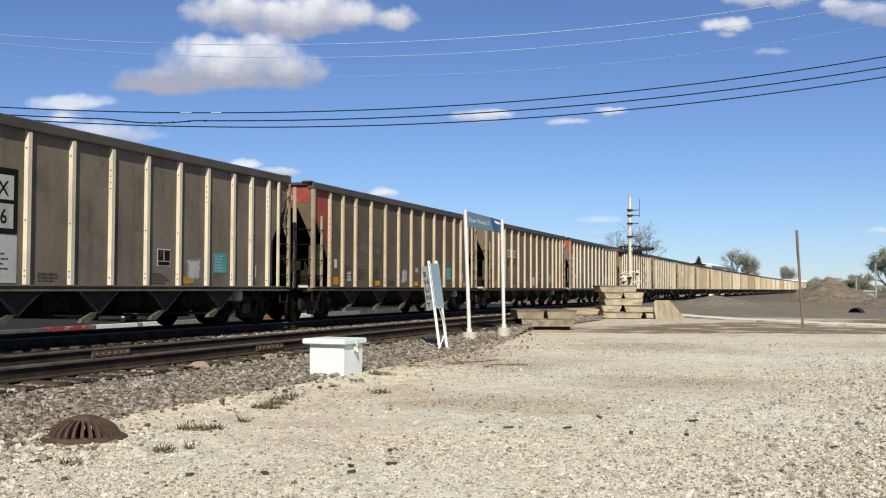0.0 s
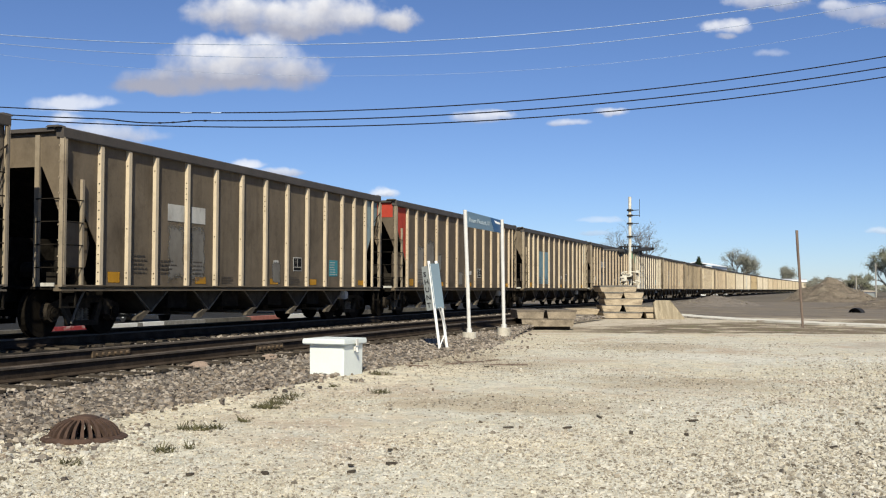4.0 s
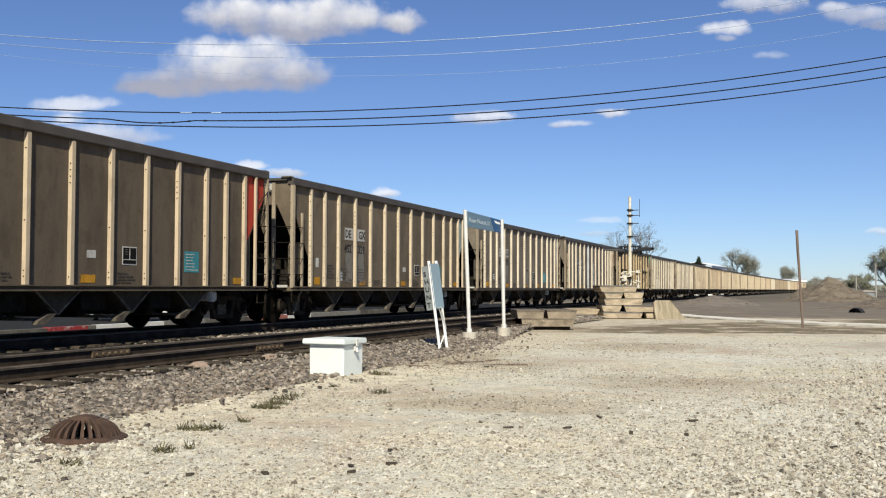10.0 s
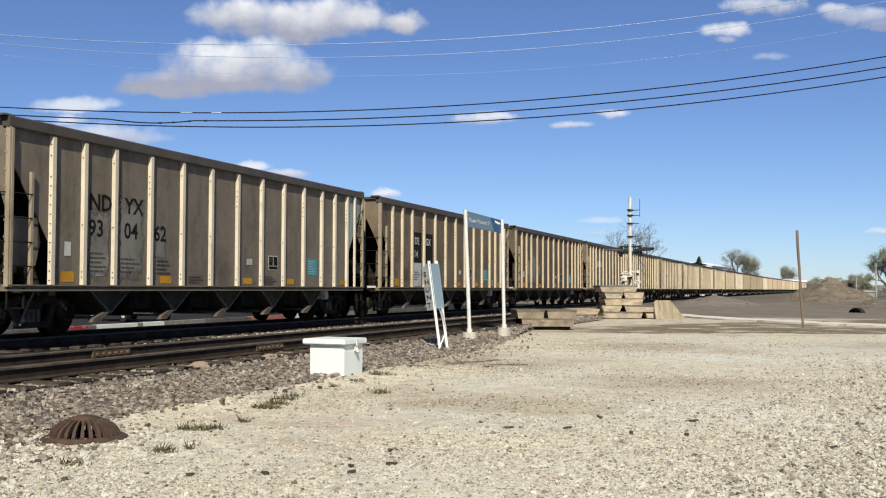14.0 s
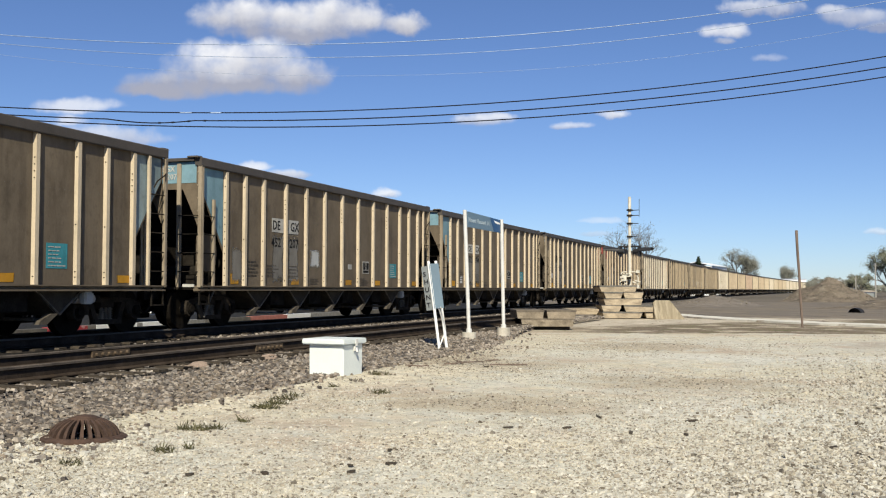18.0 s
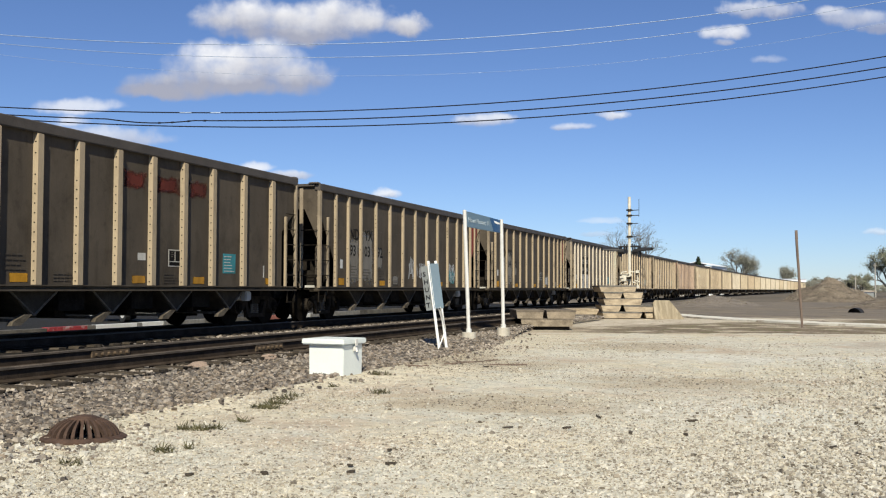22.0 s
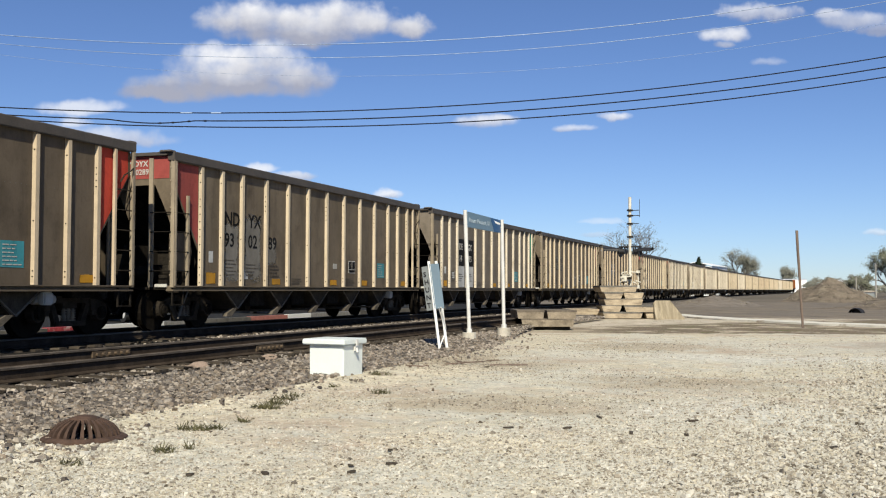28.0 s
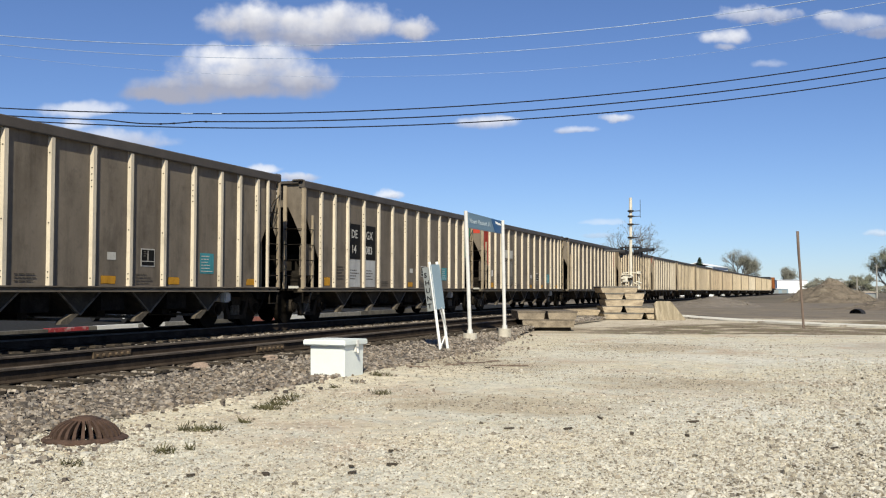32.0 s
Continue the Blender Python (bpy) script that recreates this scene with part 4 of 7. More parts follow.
# Each car from the head of the view: body colour, end colour, painted end at the rear, mark, number, style
TRAIN = {
    -1: ("grey", "", 0, "DEGX", "14026", "frames"), 0: ("brown", "maroon", 1, "FURX", "930548", "faint"), 1: ("tan", "pale", 0, "DEGX", "452141", "patch"),
    2: ("grey", "red", 1, "WFRX", "939718", "patch"), 3: ("grey", "red", 1, "WFRX", "931868", "patch"), 4: ("grey", "maroon", 1, "NDYX", "930411", "plain"),
    5: ("tan", "pale", 0, "", "", "patch"), 6: ("brown", "red", 1, "", "", "plain"), 7: ("tan", "pale", 0, "", "", "sky"),
    8: ("brown", "pale", 0, "DEGX", "452360", "patch"), 9: ("grey", "green", 1, "DEGX", "14122", "frames"), 10: ("brown", "maroon", 0, "WFRX", "939222", "patch"),
    11: ("dark", "red", 0, "NDYX", "930363", "plain"), 12: ("tan", "pale", 0, "DEGX", "452169", "patch"), 13: ("brown", "red", 0, "WFRX", "931686", "patch"),
    14: ("tan", "pale", 0, "DEGX", "452329", "patch"), 15: ("grey", "pale", 0, "DEGX", "452208", "patch"), 16: ("grey", "red", 0, "WFRX", "939567", "patch"),
    17: ("ochre", "", 0, "JHMX", "97073", "mustard"), 18: ("grey", "green", 1, "DEGX", "14062", "boxes"), 19: ("grey", "pale", 0, "NDYX", "930462", "plain"),
    20: ("tan", "pale", 0, "DEGX", "14", "boxes"), 21: ("brown", "red", 0, "", "", "plain"), 22: ("tan", "red", 0, "", "", "patch"),
    23: ("tan", "red", 0, "WFRX", "939574", "patch"), 24: ("tan", "pale", 0, "DEGX", "452152", "patch"), 25: ("tan", "blue", 1, "DEGX", "452207", "patch"),
    26: ("tan", "blue", 1, "DEGX", "452344", "patch"), 27: ("tan", "maroon", 0, "NDYX", "930318", "plain"), 28: ("brown", "maroon", 1, "NDYX", "930431", "plain"),
    29: ("grey", "red", 0, "WFRX", "931818", "patch"), 30: ("dark", "umber", 1, "", "", "faint"), 31: ("dark", "maroon", 0, "NDYX", "930392", "plain"),
    32: ("dark", "maroon", 0, "NDYX", "930438", "plain"), 33: ("grey", "green", 0, "DEGX", "14068", "boxes"), 34: ("brown", "red", 0, "ECAX", "06", "faint"),
    35: ("brown", "red", 0, "WFRX", "931741", "patch"), 36: ("rust", "maroon", 1, "", "", "plain"), 37: ("tan", "red", 0, "", "", "patch"),
    38: ("brown", "red", 0, "", "", "patch"), 39: ("tan", "maroon", 1, "NDYX", "930289", "plain"), 40: ("grey", "green", 0, "DEGX", "14093", "boxes"),
    41: ("tan", "maroon", 0, "JHMX", "05197", "halo"), 42: ("brown", "maroon", 0, "WFRX", "939768", "patch"), 43: ("tan", "maroon", 1, "NDYX", "930253", "plain"),
    44: ("grey", "red", 1, "WFRX", "931828", "patch"), 45: ("grey", "green", 0, "DEGX", "14083", "boxes"), 46: ("grey", "red", 1, "", "", "patch"),
}
LAST = 60
BODY_WORDS = {"tan": "dusty tan", "grey": "weathered grey", "brown": "dusty brown", "dark": "sooty dark brown", "ochre": "ochre brown", "rust": "reddish brown"}
CARS = {}


def scrawl(car, y0, z0, w, h, mat, seed):
    """A loop of sprayed line that spells nothing."""
    rng = random.Random(seed)
    bm = bmesh.new()
    last = None
    for i in range(26):
        u = i / 25
        p = Vector((1.486, -HL + y0 + w * u + 0.08 * math.sin(i * 2.3), z0 + h * (0.5 + 0.48 * math.sin(i * 1.9 + rng.random()))))
        if last is not None:
            d = (p - last).normalized()
            n = Vector((0, -d.z, d.y)) * 0.018
            add(bm, [last - n, last + n, p + n, p - n], [(0, 1, 2, 3)])
        last = p
    part("sprayed_line", bm, mat, car, "sprayed graffiti line")


def locomotive():
    """The pusher at the tail: hood, cab, walkway, fuel tank and two trucks."""
    loco = thing("pusher_locomotive", "orange and black pusher locomotive behind the last hopper", "locomotive", group="cars of the coal train")
    bm = bmesh.new()
    slab(bm, -1.5, 1.5, -10.6, 10.6, 1.05, 1.45)
    part("walkway", bm, BLACK, loco)
    bm = bmesh.new()
    slab(bm, -0.95, 0.95, -10.0, 6.2, 1.45, 3.9)
    bmesh.ops.bevel(bm, geom=bm.edges[:], offset=0.12, segments=2, affect="EDGES")
    part("hood", bm, ORANGE, loco, "orange long hood")
    bm = bmesh.new()
    slab(bm, -1.45, 1.45, -9.2, -5.0, 3.2, 4.25, taper=0.9)
    part("radiator", bm, BLACK, loco, "black radiator housing")
    bm = bmesh.new()
    slab(bm, -1.5, 1.5, 6.2, 8.6, 1.45, 4.3, taper=0.94)
    cab = part("cab", bm, ORANGE, loco)
    for s in (-1, 1):
        bm = bmesh.new()
        slab(bm, s * 1.47, s * 1.50, 6.8, 8.0, 2.9, 3.6)
        part("window", bm, BLACK, cab)
    bm = bmesh.new()
    slab(bm, -0.9, 0.9, 8.6, 10.2, 1.45, 2.9)
    part("nose", bm, ORANGE, loco)
    bm = bmesh.new()
    slab(bm, -1.35, 1.35, -3.0, 3.4, 0.25, 1.05, taper=1.1)
    part("fuel_tank", bm, NEARBLACK, loco)
    for y in (-6.9, 6.9):
        for s in (-1, 1):
            bm = bmesh.new()
            slab(bm, s * 1.05, s * 1.2, y - 2.4, y + 2.4, 0.45, 0.95, taper=0.9)
            part("side_frame", bm, CAST, loco)
        for d in (-1.9, 0, 1.9):
            part("wheelset", share("wheelset", wheelset_mesh, TREAD, "wheelset"), None, loco).matrix_basis = pose(0, y + d, 0.457)
    for s in (-1, 1):
        bm = bmesh.new()
        rod(bm, (s * 1.4, -10.5, 1.45), (s * 1.4, -10.5, 2.45), 0.03, 6)
        rod(bm, (s * 1.4, -10.5, 2.45), (s * 0.5, -10.5, 2.45), 0.03, 6)
        part("handrail", bm, WHITE, loco)
    return loco


ORANGE = car_paint("orange_locomotive_paint", (0.30, 0.10, 0.03), (0.16, 0.07, 0.03), 0.8)


def build_train():
    proto = {(s, h): hopper_car(s, h) for s, h in [(s, s == "ochre") for s in PANEL] + [("dark", True)]}
    rng = random.Random(5)
    for k in range(-1, LAST):
        style, colour, rear, mark, number, marking = TRAIN.get(k) or (rng.choice(["tan", "tan", "grey", "brown"]), rng.choice(["red", "blue", "maroon"]), rng.random() < 0.3, "", "", "patch")
        car = copy_thing(proto[style, style == "ochre" or k == 30], Matrix())
        CARS[k] = car
        if k > 46:         # these stay far off: no small ironwork
            for o in [o for o in car.children_recursive if o.name.split(".")[0] in ("rung", "air_hose", "end_web", "brake_gear", "brake_reservoir", "shear_plate", "brake_rod", "brake_lever", "step_plate", "stirrup_step", "chute_door", "spring", "grab_iron")]:
                bpy.data.objects.remove(o)
        tagged(car, "%s open-top coal hopper car%s" % (BODY_WORDS[style], " with " + CORNER_WORDS[colour] + " end panels" if colour else " with a mustard lettering patch" if style == "ochre" else " with white framed lettering"))
        if colour:
            corner(car, colour, rear)
        if k <= 46 and style != "ochre":
            common_marks(car, rng, k)
        if k <= 46:
            letters(car, k, mark or "    ", number or "     ", marking, marking == "plain" and len(number) == 6)
        if mark:
            red = rear and colour in ("red", "maroon", "blue")
            end_mark(car, mark, number, BLACK if marking == "boxes" else None if red or marking in ("plain", "faint") else WHITE, WHITE if red or marking in ("boxes",) else BLACK)
    CARS[LAST] = locomotive()
    odd_car = CARS[17]
    stick(odd_car, "letter_panel", 0.46, 0.52, 12.16, 1.72, MUSTARD, "mustard notice", 1.485)
    lines(odd_car, 0.36, 6, 0.075, 12.20, 1.76, STENCIL, 1.490)
    for y, z, w, h in ((10.86, 1.22, 0.60, 0.024), (10.86, 1.32, 0.60, 0.018), (10.86, 1.55, 0.60, 0.024), (10.86, 1.22, 0.024, 0.35), (11.15, 1.32, 0.018, 0.23), (11.44, 1.22, 0.024, 0.35)):
        stick(odd_car, "stencil", w, h, y, z, WHITE, "white stencil line", 1.487)
    lines(odd_car, 0.20, 1, 0.12, 11.0, 1.62, WHITE, 1.487)
    stick(odd_car, "notice", 0.17, 0.22, 12.68, 1.26, PAPER, "white paper tag")
    for y in (9.94, 12.92):
        stick(odd_car, "reflector", 0.11, 0.72 if y > 12 else 0.46, y, 1.05, MUSTARD, "upright yellow reflector strip")
    stick(CARS[17], "notice", 0.20, 0.24, 1.55, 1.62, WHITE, "white notice")
    stick(CARS[16], "scrape", 0.55, 1.45, 7.62, 1.35, CHALK, "chalky white scrape", 1.4835)
    for y, w in ((7.36, 0.92), (8.50, 0.95), (9.66, 0.88)):
        stick(CARS[30], "overspray", w, 0.42, y, 2.92, FADED_RED, "faded red paint", 1.4835)
    word(CARS[30], "ROTARY", 0.105, 0.56, 3.36, WHITE)
    word(CARS[30], "END", 0.105, 0.56, 3.20, WHITE)
    odd = mesh_of(post_mesh(0.074, 0.118, 3.685), "side_post", SCRAWL)
    odd.materials.append(NEARBLACK)
    for ob in CARS[16].children:
        if ob.name.startswith("side_post") and abs(ob.matrix_basis.translation.y + HL - 6.38) < 0.02:
            ob.data = odd
            tagged(ob, "newer white side post")
    scrawl(CARS[31], 7.0, 1.25, 0.8, 0.8, SCRAWL, 1)
    scrawl(CARS[31], 8.0, 1.2, 0.9, 0.7, SCRAWL, 2)
    scrawl(CARS[31], 11.1, 1.15, 0.75, 0.75, SCRAWL, 3)
    scrawl(CARS[31], 11.15, 1.1, 0.65, 0.55, CYAN, 4)
    scrawl(CARS[2], 9.98, 1.12, 0.62, 0.75, SCRAWL, 5)
    scrawl(CARS[2], 10.02, 1.10, 0.55, 0.45, CYAN, 6)
    stick(CARS[34], "scuff", 0.74, 0.78, 10.08, 1.03, FADED, "pale primer patch", 1.4835)
    for p in proto.values():
        for o in [*p.children_recursive, p]:
            bpy.data.objects.remove(o)


build_train()

# ---- things on the lot ----
ENAMEL = material("white_enamel", (0.66, 0.70, 0.68), 0.45, dark=0.94, light=1.03, scale=3, fine=30, grain=0.04, bump=0.05, spot=(0.55, 0.52, 0.42), spot_at=(0.66, 0.85), spot_scale=5)
IRON = material("rusted_cast_iron", (0.062, 0.038, 0.028), 0.85, 0.1, dark=0.7, light=1.4, scale=8, fine=70, grain=0.3, bump=0.5, spot=(0.105, 0.06, 0.04), spot_at=(0.5, 0.75), spot_scale=9)
HOLLOW_SHADE = material("hollow_shade_black", (0.012, 0.010, 0.009), 0.95, bump=0)
GALV = material("galvanised_steel", (0.60, 0.59, 0.56), 0.5, 0.1, dark=0.9, light=1.08, scale=5, fine=60, grain=0.08, bump=0.05)
CONCRETE = material("weathered_concrete", (0.47, 0.43, 0.36), 0.92, dark=0.7, light=1.2, scale=2.2, fine=45, grain=0.2, bump=0.5, spot=(0.24, 0.21, 0.17), spot_at=(0.55, 0.8), spot_scale=3)
CONCRETE_TAN = material("sandy_concrete", (0.38, 0.31, 0.22), 0.92, dark=0.6, light=1.2, scale=2.2, fine=30, grain=0.25, bump=0.6, stretch=(1, 1, 2.5), spot=(0.17, 0.13, 0.09), spot_at=(0.52, 0.72), spot_scale=2.5)
RUBBER = material("dark_stained_concrete", (0.13, 0.12, 0.105), 0.9, dark=0.6, light=1.4, scale=2, fine=40, bump=0.4)
GREYPANEL = material("grey_blue_sign_sheet", (0.20, 0.27, 0.32), 0.5, dark=0.9, light=1.06, scale=2, fine=30, grain=0.05, bump=0.03)
PALEPANEL = material("pale_grey_sign_sheet", (0.21, 0.225, 0.225), 0.5, dark=0.92, light=1.06, scale=2, fine=30, grain=0.05, bump=0.03)
SIGNBLUE = material("slate_blue_sign_face", (0.11, 0.17, 0.225), 0.35, dark=0.95, light=1.05, grain=0.04, bump=0.02)
SIGNNAVY = material("navy_sign_face", (0.02, 0.07, 0.17), 0.35, dark=0.95, light=1.05, grain=0.04, bump=0.02)
SIGNTEXT = material("pale_sign_letters", (0.35, 0.42, 0.47), 0.5, grain=0.03, bump=0)
WHITEPAINT = material("white_paint", (0.8, 0.8, 0.78), 0.5, dark=0.9, light=1.05, grain=0.05, bump=0.05)
BLACKPAINT = material("black_paint", (0.02, 0.02, 0.022), 0.5, grain=0.1, bump=0.05)
POLEWOOD = material("weathered_brown_wood", (0.165, 0.122, 0.097), 0.9, dark=0.65, light=1.3, scale=3, fine=40, grain=0.3, stretch=(3, 3, 0.3), bump=0.5)
EARTH = material("bare_earth", (0.142, 0.115, 0.087), 0.97, dark=0.6, light=1.35, scale=1.1, fine=12, grain=0.3, bump=1.0, depth=0.06, world_space=True, spot=(0.22, 0.187, 0.141), spot_at=(0.52, 0.72), spot_scale=0.9)
GRIT = material("grey_gravel_pile", (0.175, 0.150, 0.124), 0.97, dark=0.7, light=1.3, scale=1.5, fine=14, grain=0.35, bump=1.0, depth=0.05, world_space=True)


PALE_CONCRETE = material("pale_concrete", (0.60, 0.57, 0.50), 0.92, dark=0.82, light=1.1, scale=1.2, fine=45, grain=0.15, bump=0.4, spot=(0.22, 0.175, 0.125), spot_at=(0.57, 0.64), spot_scale=0.5)


def utility_box():
    m = pose(-6.48, 13.97, 0.0, 0, 0, -5)
    box = thing("utility_box", "white enamelled steel utility box on gravel", "utility box", m)
    w, d, h = 0.60, 0.60, 0.455
    bm = bmesh.new()
    slab(bm, -w, -0.01, 0.02, d, -0.04, h, taper=1.01)
    bmesh.ops.bevel(bm, geom=bm.edges[:], offset=0.012, segments=2, affect="EDGES")
    part("body", bm, ENAMEL, box)
    bm = bmesh.new()
    slab(bm, -w - 0.09, 0.04, -0.055, d + 0.05, h, h + 0.085)
    bmesh.ops.bevel(bm, geom=bm.edges[:], offset=0.014, segments=2, affect="EDGES")
    part("lid", bm, ENAMEL, box)
    bm = bmesh.new()
    slab(bm, 0.040, 0.052, 0.30, 0.36, h - 0.03, h + 0.075)
    slab(bm, 0.0, 0.03, 0.30, 0.36, h - 0.10, h - 0.03)
    rod(bm, (0.028, 0.34, h - 0.05), (0.050, 0.34, h - 0.12), 0.020, 8)
    part("hasp", bm, GALV, box, "grey steel hasp and padlock")


def drain_dome():
    m = pose(-5.96, 7.50, -0.035)
    dome = thing("drain_dome", "rusty cast-iron domed drain grate in gravel", "drain grate", m)
    R, H = 0.315, 0.18
    bm = bmesh.new()
    n = 40
    ring = [(R + 0.05, -0.02), (R + 0.05, 0.03), (R + 0.01, 0.05), (R - 0.03, 0.05), (R - 0.03, -0.02)]
    vs = []
    for i in range(n):
        t = 2 * math.pi * i / n
        vs += [(math.cos(t) * r, math.sin(t) * r, z) for r, z in ring]
    add(bm, vs, [(i * 5 + k, ((i + 1) % n) * 5 + k, ((i + 1) % n) * 5 + (k + 1) % 5, i * 5 + (k + 1) % 5) for i in range(n) for k in range(5)])
    part("base_ring", bm, IRON, dome)

    def arch(u):
        return (R - 0.01) * math.cos(u), 0.03 + H * math.sin(u)
    def bar():
        b = bmesh.new()
        rows = []
        for k in range(7):
            r, z = arch(k / 6 * 1.22)
            w = 0.017 - 0.009 * k / 6
            rows.append([(r, -w, z), (r, w, z), (r - 0.03, w, z - 0.03), (r - 0.03, -w, z - 0.03)])
        v = [p for row in rows for p in row]
        f = [(4 * j + i, 4 * j + (i + 1) % 4, 4 * j + 4 + (i + 1) % 4, 4 * j + 4 + i) for j in range(6) for i in range(4)]
        add(b, v, f + [(0, 1, 2, 3), (24, 25, 26, 27)])
        return b
    me = mesh_of(bar(), "grate_bar", IRON)
    for i in range(26):
        o = part("grate_bar", me, None, dome)
        o.matrix_basis = pose(0, 0, 0, 0, 0, i * 360 / 26)
    bm = bmesh.new()
    prof = [(0.0, H + 0.042), (0.06, H + 0.038), (0.13, H + 0.015), (0.13, H - 0.02)]
    vs = [(math.cos(2 * math.pi * i / 20) * r, math.sin(2 * math.pi * i / 20) * r, z) for r, z in prof[1:] for i in range(20)]
    top = add(bm, vs, [(k * 20 + i, k * 20 + (i + 1) % 20, (k + 1) * 20 + (i + 1) % 20, (k + 1) * 20 + i) for k in range(2) for i in range(20)])
    bm.faces.new(top[:20])
    part("crown", bm, IRON, dome, smooth=True)
    # a solid black disc paints the shade of the hollow below the bars
    bm = bmesh.new()
    rod(bm, (0, 0, -0.02), (0, 0, 0.02), R - 0.02, 24)
    part("sump", bm, HOLLOW_SHADE, dome, "black disc as the shaded hollow under the grate")


def shunt_sign():
    sign = thing("shunt_sign", "leaning grey shunt sign on two white poles", "sign", pose(-7.29, 20.52, 0.0, 0, -7.9, 0))
    for x, y in ((0, 0), (0.07, 0.27)):
        bm = bmesh.new()
        rod(bm, (x, y, -0.10), (x, y, 1.90), 0.031, 10)
        part("pole", bm, WHITEPAINT, sign)
    bm = bmesh.new()
    rod(bm, (0, 0, 0.06), (0.07, 0.27, 0.34), 0.013, 6)
    part("brace", bm, WHITEPAINT, sign)
    bm = bmesh.new()
    prism(bm, [(0.02, -0.035), (0.115, 0.30), (0.085, 0.33), (-0.01, -0.01)], "z", 0.88, 1.84)
    part("panel", bm, GREYPANEL, sign, "grey-blue sheet panel")
    bm = bmesh.new()
    prism(bm, [(-0.03, -0.035), (-0.17, -0.02), (-0.17, 0.0), (-0.03, -0.012)], "z", 0.86, 1.80)
    part("panel", bm, PALEPANEL, sign, "pale grey lettered panel")
    for i, ch in enumerate("SHUNT"):
        o = part("lettering", lettering(ch, 0.105, BLACKPAINT), None, sign)
        o.matrix_basis = pose(-0.145, -0.036, 1.58 - i * 0.165, 0, 0, -90)
    for k in range(2):
        bm = bmesh.new()
        tube(bm, [(0.05 + 0.06 * k, 0.1 + 0.25 * u * (1 - k * 0.4), 0.90 - 0.42 * u + 0.05 * math.sin(u * 5)) for u in [j / 8 for j in range(9)]], 0.014)
        part("conduit", bm, GALV, sign)


def station_sign():
    a, b = Vector((-7.81, 24.15, 0)), Vector((-7.50, 26.15, 0))
    sign = thing("station_sign", "slate-blue station name sign on two steel posts", "sign", pose(*a))
    d = b - a
    L = d.length
    turn = math.degrees(math.atan2(d.y, d.x)) - 90
    for k, h in ((0.0, 3.245), (1.0, 3.13)):
        p = d * k
        bm = bmesh.new()
        top = 0.225 + 0.05 * k
        rod(bm, (p.x, p.y, -0.3), (p.x, p.y, top), 0.185, 20, 0.172)
        part("footing", bm, CONCRETE, sign, "round concrete footing", smooth=False)
        bm = bmesh.new()
        rod(bm, (p.x, p.y, 0.2), (p.x - 0.12 + 0.06 * k, p.y, h), 0.047, 12)
        rod(bm, (p.x, p.y, top), (p.x, p.y, top + 0.09), 0.068, 12)
        part("post", bm, GALV, sign, smooth=False)
    m = pose(-0.09, 0, 0, 0, 0, turn)
    bm = bmesh.new()
    prism(bm, [(0.05, 2.83), (L - 0.05, 2.775), (L - 0.05, 3.11), (0.05, 3.215)], "x", -0.02, 0.02, m)
    board = part("board", bm, SIGNBLUE, sign)
    bm = bmesh.new()
    prism(bm, [(L * 0.66, 3.145), (L - 0.052, 3.108), (L - 0.052, 2.777), (L * 0.78, 2.79)], "x", 0.0205, 0.026, m)
    part("logo_field", bm, SIGNNAVY, board, "navy end field")
    bm = bmesh.new()
    prism(bm, [(L * 0.77, 3.08), (L * 0.95, 3.03), (L * 0.95, 2.99), (L * 0.88, 2.99), (L * 0.80, 3.02)], "x", 0.0265, 0.030, m)
    part("logo_mark", bm, WHITEPAINT, board, "plain white swoosh")
    o = part("lettering", lettering("Mount Pleasant, IA", 0.115, SIGNTEXT), None, board)
    o.matrix_basis = m @ pose(0.024, 0.10, 2.96, -1.6, 0, 0)


OLIVE_CONCRETE = material("streaked_olive_concrete", (0.27, 0.225, 0.155), 0.92, dark=0.6, light=1.2, scale=2.2, fine=45, grain=0.2, bump=0.4, stretch=(2.5, 1, 0.4), spot=(0.40, 0.34, 0.25), spot_at=(0.52, 0.72), spot_scale=3)
SOILED = material("soiled_concrete", (0.125, 0.103, 0.08), 0.95, dark=0.6, light=1.5, scale=2.5, fine=40, grain=0.3, bump=0.5)
# near stack: stained, and darkened for faces turned from the sun
CONCRETE_SHADED = material("shaded_stained_concrete", (0.25, 0.205, 0.150), 0.92, dark=0.65, light=1.2, scale=2.2, fine=45, grain=0.25, bump=0.5, spot=(0.085, 0.068, 0.05), spot_at=(0.50, 0.70), spot_scale=3)


def crossing_panel(w, h, length, mat, b=0.09):
    """A precast road-crossing panel: wider above than below, with a chamfered top."""
    bm = bmesh.new()
    prism(bm, [(-w / 2 + b, 0), (w / 2 - b, 0), (w / 2, h * 0.75), (w / 2 - 0.02, h), (-w / 2 + 0.02, h), (-w / 2, h * 0.75)], "y", 0, length)
    for v in bm.verts:
        v.co += Vector((random.uniform(-0.008, 0.008), random.uniform(-0.01, 0.01), 0))
    return bm


